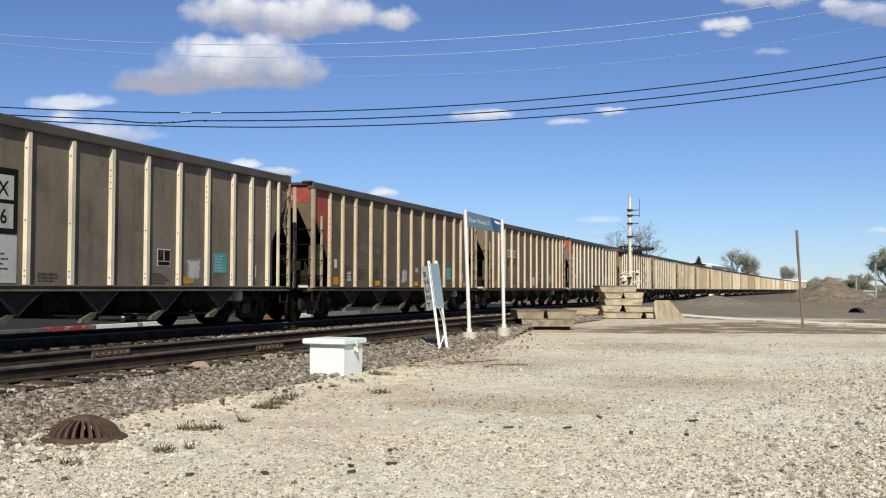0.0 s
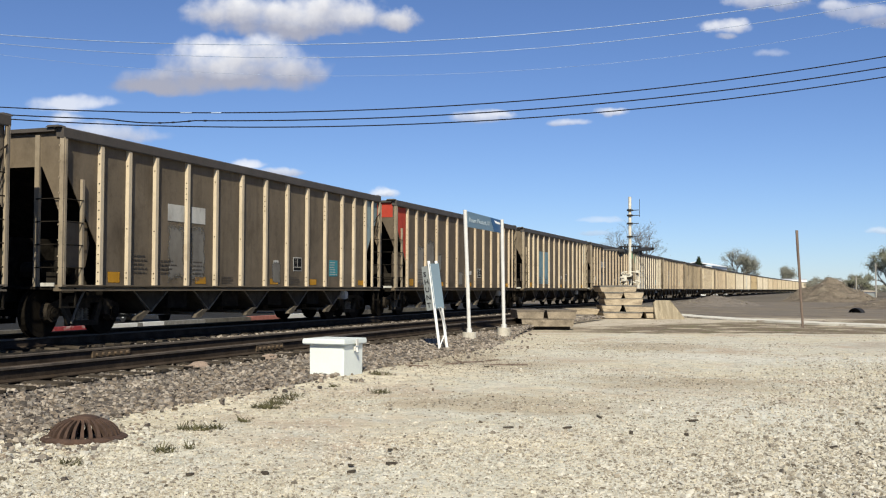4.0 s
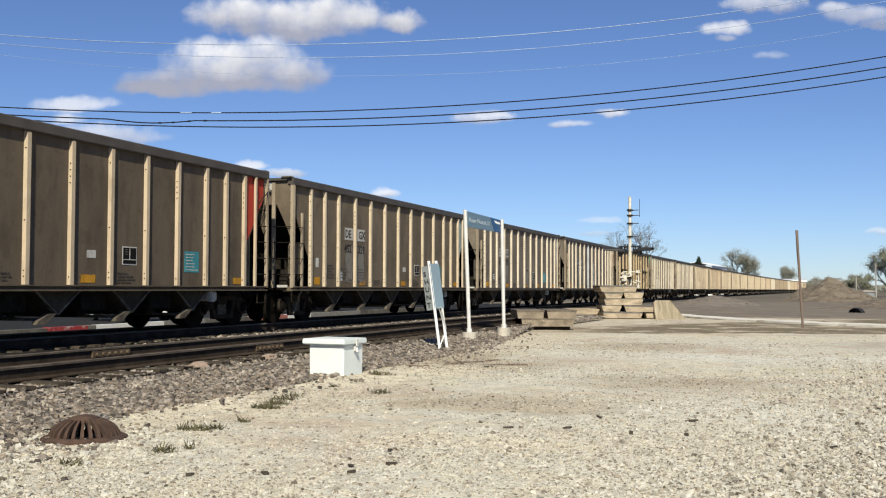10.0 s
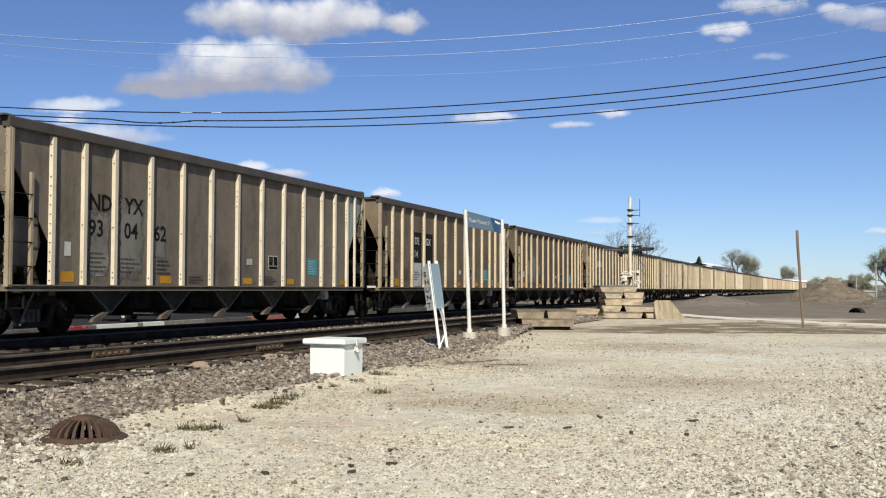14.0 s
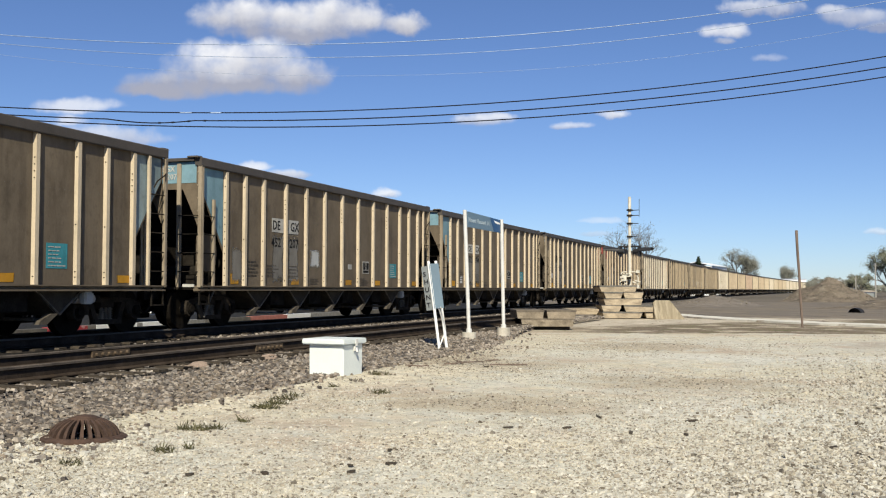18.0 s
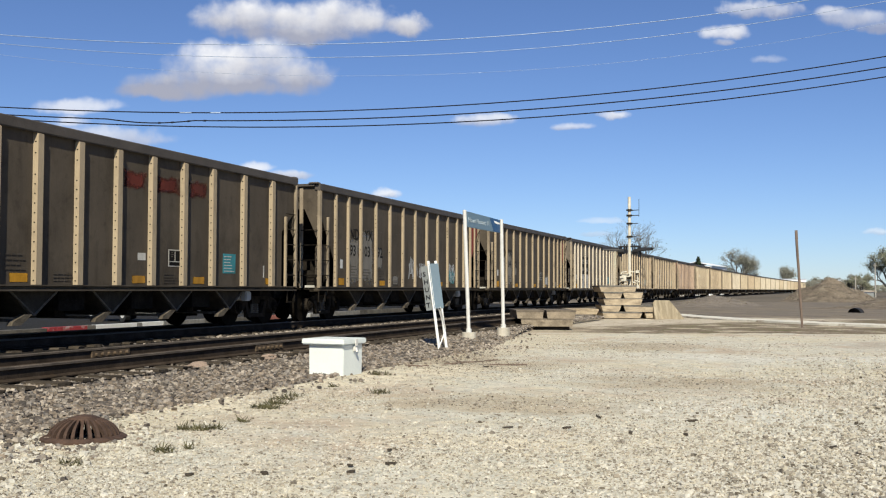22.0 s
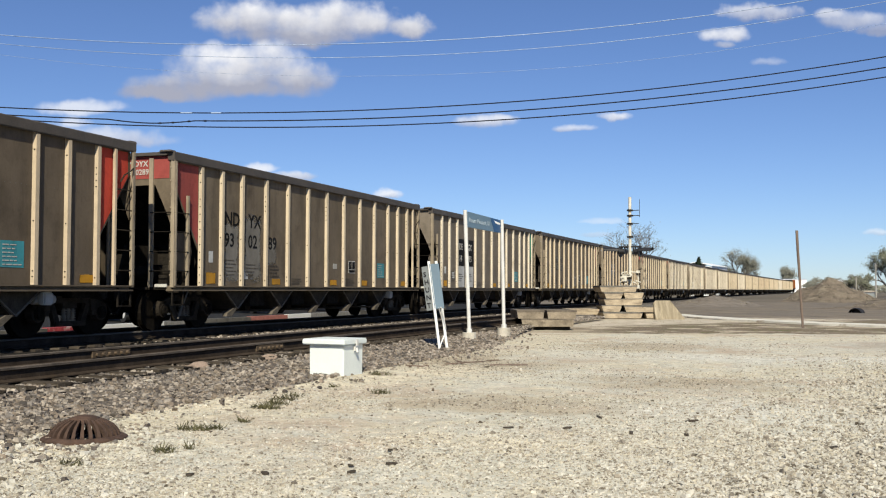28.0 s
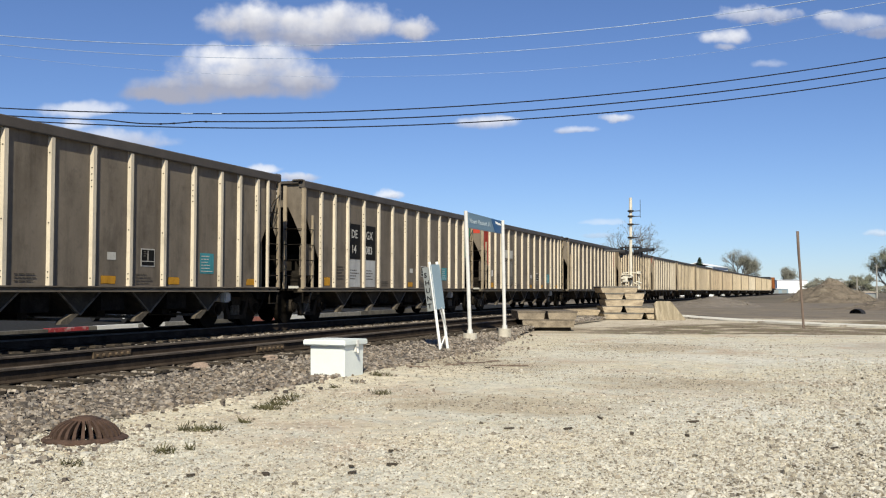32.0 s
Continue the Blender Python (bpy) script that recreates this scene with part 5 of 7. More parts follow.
def panel_stacks():
    def lay(x, y, z, w, turn, length=2.3, h=0.27, mat=CONCRETE_TAN, tilt=0, band=0.84, top=None):
        bm = crossing_panel(w, h, length, mat, 0.03 if mat == CONCRETE_SHADED else 0.075)
        o = solid("concrete_slab", bm, mat, "stacked sandy precast concrete crossing panel", "concrete panel", pose(x, y, z, 0, tilt, turn), group="stacked crossing panels")
        bm = bmesh.new()
        slab(bm, -w / 2 - 0.015, w / 2 + 0.015, -0.010, length, h * band, h + 0.006)
        part("top_face", bm, top or (SOILED if mat == CONCRETE_SHADED else RUBBER), o, "stained top")
    # near stack: one below, two above
    t = 21
    lay(-7.70, 31.87, 0.11, 1.66, t, h=0.245, mat=CONCRETE_SHADED, band=0.90)
    lay(-8.20, 31.66, 0.362, 0.86, t, h=0.26, mat=CONCRETE_SHADED, band=0.80)
    lay(-7.28, 32.03, 0.362, 0.92, t, h=0.26, mat=CONCRETE_SHADED, band=0.80)
    for q in (0.3, 1.9):
        bm = bmesh.new()
        slab(bm, -0.80, 0.80, q, q + 0.16, -0.06, 0.112)
        solid("timber", bm, WOOD, "dark timber bearer under stacked concrete panels", "timber", pose(-7.74, 31.85, 0, 0, 0, t), group="timber bearers")
    # a panel lying between the stacks
    lay(-9.35, 45.6, 0.16, 1.35, 20, 2.3, 0.24, band=0.6, top=CONCRETE_TAN)
    # tall stack
    t = 20
    for x, z, w in ((-7.55, 0.02, 1.75), (-6.15, 0.30, 1.25), (-8.00, 0.31, 0.85), (-7.05, 0.31, 0.95), (-7.55, 0.60, 1.70), (-7.95, 0.89, 0.80), (-7.10, 0.89, 0.88), (-7.70, 1.18, 1.62)):
        lay(x + random.uniform(-0.06, 0.06), 45.4 + (x + 7.5) * 0.36, z, w, t + random.uniform(-3, 3), 2.4, 0.28, band=random.choice((0.78, 0.86, 0.92)), tilt=random.uniform(-1, 1))
    lay(-6.2, 45.95, 0.02, 0.95, t, 2.2, 0.26)
    # one propped on edge
    bm = bmesh.new()
    prism(bm, [(-0.06, 0.02), (0.02, 0.0), (1.22, 0.0), (1.24, 0.05), (0.66, 0.92), (0.0, 0.92), (-0.10, 0.80)], "y", 0, 0.24)
    bmesh.ops.bevel(bm, geom=bm.edges[:], offset=0.02, segments=1, affect="EDGES")
    solid("concrete_slab", bm, OLIVE_CONCRETE, "brownish precast panel propped on its edge", "concrete panel", pose(-6.12, 45.55, -0.03, -22, 0, 20), group="stacked crossing panels")


SANDWHITE = material("dirty_white_paint", (0.60, 0.56, 0.47), 0.6, dark=0.7, light=1.1, scale=6, fine=40, grain=0.15, bump=0.1)


def signal_mast():
    x, y = -7.75, 48.45
    mast = thing("crossing_signal", "silver crossing signal mast with gate machine", "railway signal", pose(x, y, 0.0))
    bm = bmesh.new()
    rod(bm, (0, 0, 0.0), (0, 0, 5.64), 0.070, 12)
    rod(bm, (0, 0, 0.0), (0, 0, 0.12), 0.28, 12)
    part("mast", bm, SANDWHITE, mast, "dull cream painted mast")
    for z, w in ((5.0, 0.42), (4.75, 0.42), (4.37, 0.38), (3.75, 0.3)):
        bm = bmesh.new()
        rod(bm, (0, 0, z), (w, 0.2, z + 0.03), 0.018, 6)
        rod(bm, (0, 0, z - 0.03), (0, 0, z + 0.05), 0.14, 10)
        part("bracket", bm, CAST, mast)
    bm = bmesh.new()
    rod(bm, (0.42, 0.2, 4.7), (0.42, 0.2, 5.55), 0.012, 6)
    part("aerial", bm, CAST, mast)
    bm = bmesh.new()
    rod(bm, (-0.42, 0, 3.30), (0.42, 0, 3.30), 0.045, 8)
    for q in (-0.30, -0.16, 0.16, 0.28):
        rod(bm, (q, 0.05, 2.95), (q * 0.8, 0.05, 3.42), 0.03, 6)
    part("cross_arm", bm, BLACKPAINT, mast)
    for s in (-1, 1):
        for f in (-1, 1):
            bm = bmesh.new()
            c = Vector((s * 0.40, 0.16 * f, 3.08))
            ax = Vector((s * 1.0, f * 0.30, 0)).normalized() if f > 0 else Vector((s * 1.0, -0.12, 0)).normalized()
            rod(bm, c + ax * 0.06, c + ax * 0.09, 0.26, 20)
            rod(bm, c - ax * 0.16, c + ax * 0.06, 0.12, 12)
            # long snow hood, open below
            u = ax.cross(Vector((0, 0, 1))).normalized()
            rows = []
            for k in range(2):
                d = 0.09 + k * (0.72 if s < 0 else 0.58)
                rows.append([c + ax * d + u * math.cos(t) * 0.17 + Vector((0, 0, math.sin(t) * (0.17 - k * 0.05) + k * 0.05)) for t in [math.pi * j / 10 for j in range(11)]])
            add(bm, rows[0] + rows[1], [(j, j + 1, 12 + j, 11 + j) for j in range(10)])
            part("flasher", bm, BLACKPAINT, mast, "black flashing light with hood")
    bm = bmesh.new()
    slab(bm, -0.34, -0.06, -0.32, 0.0, 1.66, 1.98)
    slab(bm, -0.38, 0.0, -0.36, 0.04, 1.98, 2.02)
    bmesh.ops.bevel(bm, geom=bm.edges[:], offset=0.03, segments=2, affect="EDGES")
    part("gate_machine", bm, SANDWHITE, mast, "white gate machine housing")
    for s in (-1, 1):
        bm = bmesh.new()
        last = None
        for q in ((s * 0.10, 2.12), (s * 0.34, 2.08), (s * 0.42, 1.80), (s * 0.40, 1.45), (s * 0.10, 1.38)):
            p = Vector((q[0], -0.2, q[1]))
            if last is not None:
                rod(bm, last, p, 0.03, 6)
            last = p
        slab(bm, s * 0.42 - 0.05, s * 0.42 + 0.05, -0.28, -0.14, 1.34, 1.50)
        part("counterweight", bm, SANDWHITE, mast, "white counterweight arm")
    rng = random.Random(11)
    for q in range(16):
        bm = bmesh.new()
        x0, z0 = rng.uniform(-0.46, 0.36), rng.uniform(1.36, 2.08)
        if q % 2:
            rod(bm, (x0, -0.3, z0), (x0 + rng.uniform(-0.25, 0.25), -0.22, z0 + rng.uniform(-0.25, 0.2)), 0.03, 6)
        else:
            slab(bm, x0, x0 + rng.uniform(0.08, 0.2), -0.36, -0.2, z0, z0 + rng.uniform(0.06, 0.16))
        part("gate_linkage", bm, SANDWHITE if q % 3 else CAST, mast)
    bm = bmesh.new()
    slab(bm, -0.42, 0.0, -0.2, 0.2, 1.22, 1.42)
    part("junction_case", bm, CAST, mast, "grey junction case")
    return mast


def wooden_post():
    bm = bmesh.new()
    base, top = Vector((-0.09, 38.10, -0.2)), Vector((-0.27, 38.10, 3.38))
    rows = []
    for k in range(9):
        c = base.lerp(top, k / 8) + Vector((0.004 * math.sin(k * 1.7), 0, 0))
        r = 0.040 + 0.008 * k / 8
        rows += [c + Vector((math.cos(2 * math.pi * i / 10) * r, math.sin(2 * math.pi * i / 10) * r, 0)) for i in range(10)]
    vs = add(bm, rows, [(k * 10 + i, k * 10 + (i + 1) % 10, (k + 1) * 10 + (i + 1) % 10, (k + 1) * 10 + i) for k in range(8) for i in range(10)])
    bm.faces.new(vs[-10:])
    solid("wooden_post", bm, POLEWOOD, "leaning grey-brown weathered wooden post in dirt", "post")


def concrete_strip():
    """An old pale kerb at the far edge of the lot."""
    pts = [Vector(p) for p in ((-9.0, 58.6, 0), (-6.0, 51.5, 0), (-2.8, 45.4, 0), (0.4, 41.6, 0), (3.0, 39.6, 0), (8.0, 36.6, 0), (16.0, 32.5, 0))]
    fine = []
    for p, q in zip(pts, pts[1:]):
        fine += [p.lerp(q, k / 5) for k in range(5)]
    bm = bmesh.new()
    rows = []
    for i, p in enumerate(fine):
        d = (fine[min(i + 1, len(fine) - 1)] - fine[max(i - 1, 0)]).normalized()
        u = Vector((d.y, -d.x, 0))
        w = 0.62 + 0.30 * noise.noise((i * 0.7, 0, 0))
        rows += [p - u * w + Vector((0, 0, -0.05)), p - u * w + Vector((0, 0, 0.07)), p + u * w + Vector((0, 0, 0.06)), p + u * w + Vector((0, 0, -0.05))]
    n = len(fine)
    add(bm, rows, [(4 * j + k, 4 * j + k + 1, 4 * j + 5 + k, 4 * j + 4 + k) for j in range(n - 1) for k in range(3)])
    solid("kerb", bm, PALE_CONCRETE, "pale broken concrete kerb along the lot", "kerb", kind="structure")


def heap(name, label, category, cx, cy, rx, ry, h, mat, seed, cell=0.35, peak=1.3, kind="", base=0.0):
    """A pile with a rough, clodded surface."""
    nx, ny = int(2 * rx / cell), int(2 * ry / cell)
    verts, faces = [], []
    for j in range(ny + 1):
        for i in range(nx + 1):
            u, v = 2 * i / nx - 1, 2 * j / ny - 1
            r = math.hypot(u, v) + 0.16 * noise.noise((u * 1.8, v * 1.8, seed))
            z = h * max(0.0, 1 - r) ** (1 / peak) if r < 1 else 0.0
            z += (0.10 * h * noise.noise((u * 4, v * 4, seed + 5)) + 0.06 * h * noise.noise((u * 13, v * 13, seed + 9)) + 0.05 * h * noise.noise((u * 31, v * 31, seed + 2))) * min(1, z / (0.2 * h))
            verts.append((cx + u * rx, cy + v * ry, z - 0.06 + base))
    faces = [(j * (nx + 1) + i, j * (nx + 1) + i + 1, (j + 1) * (nx + 1) + i + 1, (j + 1) * (nx + 1) + i) for j in range(ny) for i in range(nx)]
    me = bpy.data.meshes.new(name)
    me.from_pydata(verts, [], faces)
    me.materials.append(mat)
    for p in me.polygons:
        p.use_smooth = True
    tagged(new(name, me), label, category, kind=kind)
    HEAPS.append([v for v in verts if v[2] > 0.15])


HEAPS = []
utility_box()
drain_dome()
shunt_sign()
station_sign()
panel_stacks()
signal_mast()
wooden_post()
concrete_strip()
heap("dirt_mound", "brown mound of bare clodded earth", "earth mound", 2.5, 122.0, 5.6, 7.0, 2.75, EARTH, 1.0, cell=0.2, peak=0.85)
heap("gravel_mound", "low grey-brown gravel mound beside the track", "gravel mound", -7.3, 90.0, 4.2, 11.0, 0.85, GRIT, 2.0, peak=0.9, base=0.02)
heap("dirt_ridge", "low ridge of dumped earth with debris", "earth mound", 9.5, 98.0, 5.5, 5.0, 1.0, EARTH, 4.0)
heap("dirt_ridge", "low ridge of dumped earth with debris", "earth mound", 5.2, 78.0, 5.0, 3.0, 0.35, EARTH, 6.0)

# ---- overhead lines ----
CABLE = material("black_cable", (0.010, 0.010, 0.013), 0.95, grain=0.05, bump=0)
WIRE = material("bright_bare_wire", (0.30, 0.37, 0.50), 0.4, 0.2, grain=0.05, bump=0)


def overhead(name, label, mat, r, depth, a, b, c, splice=None, sleeve=False):
    """A wire that sags in a plane across the view; a, b, c: its height over the eye, slope and sag, per metre."""
    turn = Matrix.Rotation(radians(YAW), 4, "Z")
    cu = bpy.data.curves.new(name, "CURVE")
    cu.dimensions, cu.bevel_depth, cu.bevel_resolution = "3D", r, 2
    sp = cu.splines.new("POLY")
    us = [-42 + 0.5 * i for i in range(169)]
    sp.points.add(len(us) - 1)
    for p, u in zip(sp.points, us):
        z = EYE + a + b * u + c * u * u
        if splice and abs(u - splice) < 3.0:
            z -= 0.20 * math.cos((u - splice) / 3.0 * math.pi / 2)
        v = turn @ Vector((u, depth, z))
        p.co = (*v, 1)
    ob = new(name, cu)
    me = bpy.data.meshes.new_from_object(ob.evaluated_get(bpy.context.evaluated_depsgraph_get()))
    bpy.data.objects.remove(ob)
    me.materials.clear()
    me.materials.append(mat)
    for p in me.polygons:
        p.use_smooth = True
    cable = tagged(new(name, me), label, "overhead wire", "overhead wires")

    def on(u):
        return turn @ Vector((u, depth, EYE + a + b * u + c * u * u - (0.20 * math.cos((u - splice) / 3.0 * math.pi / 2) if splice and abs(u - splice) < 3.0 else 0)))
    if splice:
        for u in (-19.4, -18.5, -17.4, -16.3):
            bm = bmesh.new()
            rod(bm, on(u - 0.08), on(u + 0.08), r * 1.6, 8)
            part("clamp", bm, CABLE, cable)
    elif sleeve:
        for u0, u1 in ((-18.0, -17.2), (-15.9, -15.2)):
            bm = bmesh.new()
            rod(bm, on(u0), on(u1), r * 1.25, 8)
            part("sleeve", bm, WIRE, cable, "pale splice sleeve")


for nm, lab, mat, r, d, a, b, c, sp in (
        ("cable", "thick black overhead cable", CABLE, 0.039, 70.0, 12.474, 0.0610, 0.001832, None),
        ("cable", "thick black overhead cable with a kinked splice", CABLE, 0.041, 70.0, 11.869, 0.05705, 0.001814, -20.0),
        ("cable", "thick black overhead cable", CABLE, 0.039, 70.0, 11.330, 0.0508, 0.001886, None),
        ("wire", "pale bare overhead wire", WIRE, 0.028, 80.0, 19.50, 0.0583, 0.00191, None),
        ("wire", "pale bare overhead wire", WIRE, 0.021, 80.0, 18.37, 0.0517, 0.00208, None),
        ("wire", "thin pale overhead wire", WIRE, 0.009, 80.0, 16.78, 0.0392, 0.00231, None)):
    overhead(nm, lab, mat, r, d, a, b, c, sp, a == 12.474)

# ---- trees, far things ----
BARK = material("grey_bark", (0.17, 0.15, 0.125), 0.95, dark=0.6, light=1.3, scale=4, fine=30, bump=0.5)
BUDS = material("olive_budding_leaves", (0.155, 0.160, 0.112), 0.8, dark=0.6, light=1.4, scale=0.6, fine=5, grain=0.3, bump=0)
# grey-green buds, with distance haze mixed into the leaf colour
BUDS_HAZY = material("hazy_grey_budding_leaves", (0.185, 0.185, 0.150), 0.8, dark=0.6, light=1.4, scale=0.6, fine=5, grain=0.3, bump=0)
NEEDLES = material("dark_needles", (0.030, 0.045, 0.022), 0.8, dark=0.6, light=1.4, scale=0.8, fine=5, grain=0.3, bump=0)


def tree(label, x, y, h, spread, leaf, count, seed, size=0.28, levels=4, trunk=0.18, thick=0.024):
    """A trunk with limbs and twigs, and a crown of small leaf clumps at the twig ends."""
    rng = random.Random(seed)
    top = thing("tree", label, "tree", pose(x, y, 0.0))
    bm, tips = bmesh.new(), []

    def limb(p, d, length, r, level):
        q = p + d * length
        rod(bm, p, q, r, 5 if level < 2 else 3, r * 0.68)
        if level >= levels:
            tips.append(q)
            return
        for k in range(rng.randint(2, 3) if level else 5):
            turn = Vector((rng.gauss(0, 1), rng.gauss(0, 1), rng.gauss(0.15, 0.55)))
            nd = (d * 1.0 + turn.normalized() * (0.75 if level else 0.6 + spread * 0.5)).normalized()
            if nd.z < -0.15:
                nd.z *= -0.5
            limb(p.lerp(q, rng.uniform(0.55, 1.0)), nd, length * rng.uniform(0.60, 0.85), r * 0.62, level + 1)
        if level:
            tips.append(q)
    limb(Vector((0, 0, -0.3)), Vector((rng.uniform(-0.05, 0.05), 0, 1)).normalized(), h * trunk + 0.3, h * thick, 0)
    hi = max(t.z for t in tips)
    k = h / hi
    for v in bm.verts:
        v.co = Vector((v.co.x * k * spread, v.co.y * k * spread, v.co.z * k))
    part("trunk", bm, BARK, top)
    if count:
        verts, faces = [], []
        for i in range(count):
            t = rng.choice(tips)
            c = Vector((t.x * k * spread, t.y * k * spread, t.z * k)) + Vector([rng.gauss(0, 1) for _ in range(3)]) * h * 0.035
            s = size * rng.uniform(0.5, 1.3)
            u = Vector([rng.gauss(0, 1) for _ in range(3)]).normalized() * s
            w = u.orthogonal().normalized() * s * 0.6
            n = len(verts)
            verts += [c - u, c + w, c + u, c - w]
            faces.append((n, n + 1, n + 2, n + 3))
        me = bpy.data.meshes.new("crown")
        me.from_pydata(verts, [], faces)
        me.materials.append(leaf)
        part("crown", me, None, top)


tree("bare spreading tree behind the train", -18.7, 120.5, 9.6, 1.0, BUDS_HAZY, 1600, 3, 0.055, 7, 0.20, 0.013)
tree("bare small tree behind the train", -26.5, 128.0, 6.8, 1.35, BUDS_HAZY, 200, 13, 0.10, 7, 0.2, 0.011)
tree("round budding olive tree beyond the train", -15.5, 259.5, 11.2, 0.86, BUDS_HAZY, 17000, 4, 0.095, 7, 0.16)
tree("small budding tree in the distance", -8.5, 560.0, 14.0, 0.85, BUDS_HAZY, 9000, 5, 0.18, 7, 0.2)
tree("tall budding tree over low buildings", 14.6, 206.0, 9.0, 1.0, BUDS, 13000, 6, 0.10, 7, 0.18)
tree("tall budding tree over low buildings", 11.6, 240.0, 4.9, 1.2, BUDS, 6000, 7, 0.10, 6, 0.18)
tree("budding tree over low buildings", 10.6, 262.0, 5.0, 1.2, BUDS_HAZY, 4500, 8, 0.11, 6, 0.18)
tree("tall budding tree over low buildings", 21.5, 222.0, 10.2, 1.2, BUDS, 13000, 9, 0.13, 7, 0.18)
tree("low budding tree behind the mound", 7.0, 390.0, 6.2, 1.5, BUDS_HAZY, 4000, 10, 0.15, 6, 0.18)
tree("low budding tree behind the mound", 4.0, 430.0, 6.4, 1.3, BUDS_HAZY, 4000, 11, 0.15, 6, 0.18)
tree("low budding tree behind the mound", 10.5, 350.0, 5.0, 1.7, BUDS_HAZY, 4000, 12, 0.15, 6, 0.18)


def conifer(x, y, h):
    top = thing("tree", "dark conifer tip above the train", "tree", pose(x, y, 0))
    bm = bmesh.new()
    rod(bm, (0, 0, -0.2), (0, 0, h), 0.14, 6, 0.02)
    part("trunk", bm, BARK, top)
    rng = random.Random(2)
    verts, faces = [], []
    for i in range(1600):
        u = rng.random() ** 0.7
        t, r = rng.random() * 6.283, (1 - u) ** 0.8 * h * 0.40 * rng.uniform(0.3, 1.05) * (0.75 + 0.25 * math.sin(u * 60))
        c = Vector((math.cos(t) * r, math.sin(t) * r, h * (0.08 + 0.92 * u) - r * 0.3))
        d = Vector((math.cos(t), math.sin(t), -0.4)) * 0.35
        w = Vector((-math.sin(t), math.cos(t), 0.2)) * 0.1
        n = len(verts)
        verts += [c - d, c + w, c + d, c - w]
        faces.append((n, n + 1, n + 2, n + 3))
    me = bpy.data.meshes.new("crown")
    me.from_pydata(verts, [], faces)
    me.materials.append(NEEDLES)
    part("crown", me, None, top)


conifer(-19.5, 205.2, 7.6)


def far_woods():
    """A low hedge line of brush along the horizon."""
    rng = random.Random(8)
    verts, faces = [], []
    for i in range(9000):
        x = rng.uniform(-60, 190)
        y = 570 + x * 0.4 + rng.uniform(0, 25)
        h = 3.2 + 2.2 * noise.noise((x * 0.06, 1.0, 0)) + 1.0 * noise.noise((x * 0.3, 5.0, 0))
        c = Vector((x, y, rng.random() ** 0.8 * max(h, 1.2)))
        s = rng.uniform(0.35, 0.9)
        u = Vector([rng.gauss(0, 1) for _ in range(3)]).normalized() * s
        w = u.orthogonal().normalized() * s * 0.7
        n = len(verts)
        verts += [c - u, c + w, c + u, c - w]
        faces.append((n, n + 1, n + 2, n + 3))
    me = bpy.data.meshes.new("far_brush")
    me.from_pydata(verts, [], faces)
    me.materials.append(BUDS_HAZY)
    tagged(new("far_brush", me), "brownish brush along the horizon", "brush", kind="stuff")


far_woods()
SIDING = material("white_siding", (0.78, 0.79, 0.80), 0.5, dark=0.95, light=1.04, grain=0.03, bump=0.05)
DARKWALL = material("dark_siding", (0.05, 0.055, 0.06), 0.6, bump=0.05)
ROOFING = material("pale_metal_roof", (0.70, 0.71, 0.72), 0.4, 0.2, dark=0.95, light=1.04, grain=0.04, bump=0.05)
TANWALL = material("tan_siding", (0.36, 0.31, 0.25), 0.7, dark=0.9, light=1.06, grain=0.06, bump=0.05)
GLASS = material("dark_car_glass", (0.02, 0.022, 0.025), 0.1, grain=0.02, bump=0)
TYRE = material("tyre_rubber", (0.02, 0.02, 0.02), 0.85, bump=0.1)
SCARLET = material("red_car_paint", (0.30, 0.022, 0.026), 0.3, grain=0.02, bump=0)


def shed(label, x, y, w, d, h, turn, wall, roof, rise=0.8, doors=2):
    b = thing("building", label, "building", pose(x, y, 0, 0, 0, turn))
    bm = bmesh.new()
    slab(bm, -w / 2, w / 2, -d / 2, d / 2, -0.2, h)
    part("wall", bm, wall, b)
    bm = bmesh.new()
    o = 0.25
    prism(bm, [(-d / 2 - o, h), (0, h + rise), (d / 2 + o, h), (d / 2 + o, h + 0.12), (0, h + rise + 0.12), (-d / 2 - o, h + 0.12)], "x", -w / 2 - o, w / 2 + o)
    part("roof", bm, roof, b)
    for i in range(doors):
        bm = bmesh.new()
        cx = -w / 2 + w * (i + 0.5) / doors
        slab(bm, cx - 1.1, cx + 1.1, -d / 2 - 0.04, -d / 2, 0, min(2.6, h * 0.8))
        part("door", bm, PALEPANEL, b)


shed("long low white building behind the train", -21.5, 238.0, 18.0, 7.0, 6.4, 84, SIDING, SIDING, 0.8, 3)
shed("long white warehouse beyond the track", -7.0, 508.0, 14.0, 6.0, 6.0, 19, SIDING, ROOFING, 0.25, 0)
shed("low grey shed before a white warehouse", -11.6, 492.0, 7.5, 3.0, 2.0, 19, GREYPANEL, ROOFING, 0.2, 2)
shed("dark low shed under trees", 19.5, 190.0, 6.0, 4.0, 2.2, 20, DARKWALL, DARKWALL, 0.4, 1)
shed("small white building under trees", 10.4, 196.0, 1.9, 2.0, 0.95, 15, SIDING, TANWALL, 0.15, 1)
shed("long low pale building behind the mound", 12.3, 354.0, 5.5, 6.0, 4.0, 15, TANWALL, ROOFING, 0.4, 2)


GREYWOOD = material("silvered_pole_wood", (0.33, 0.31, 0.28), 0.9, dark=0.8, light=1.1, bump=0.2)


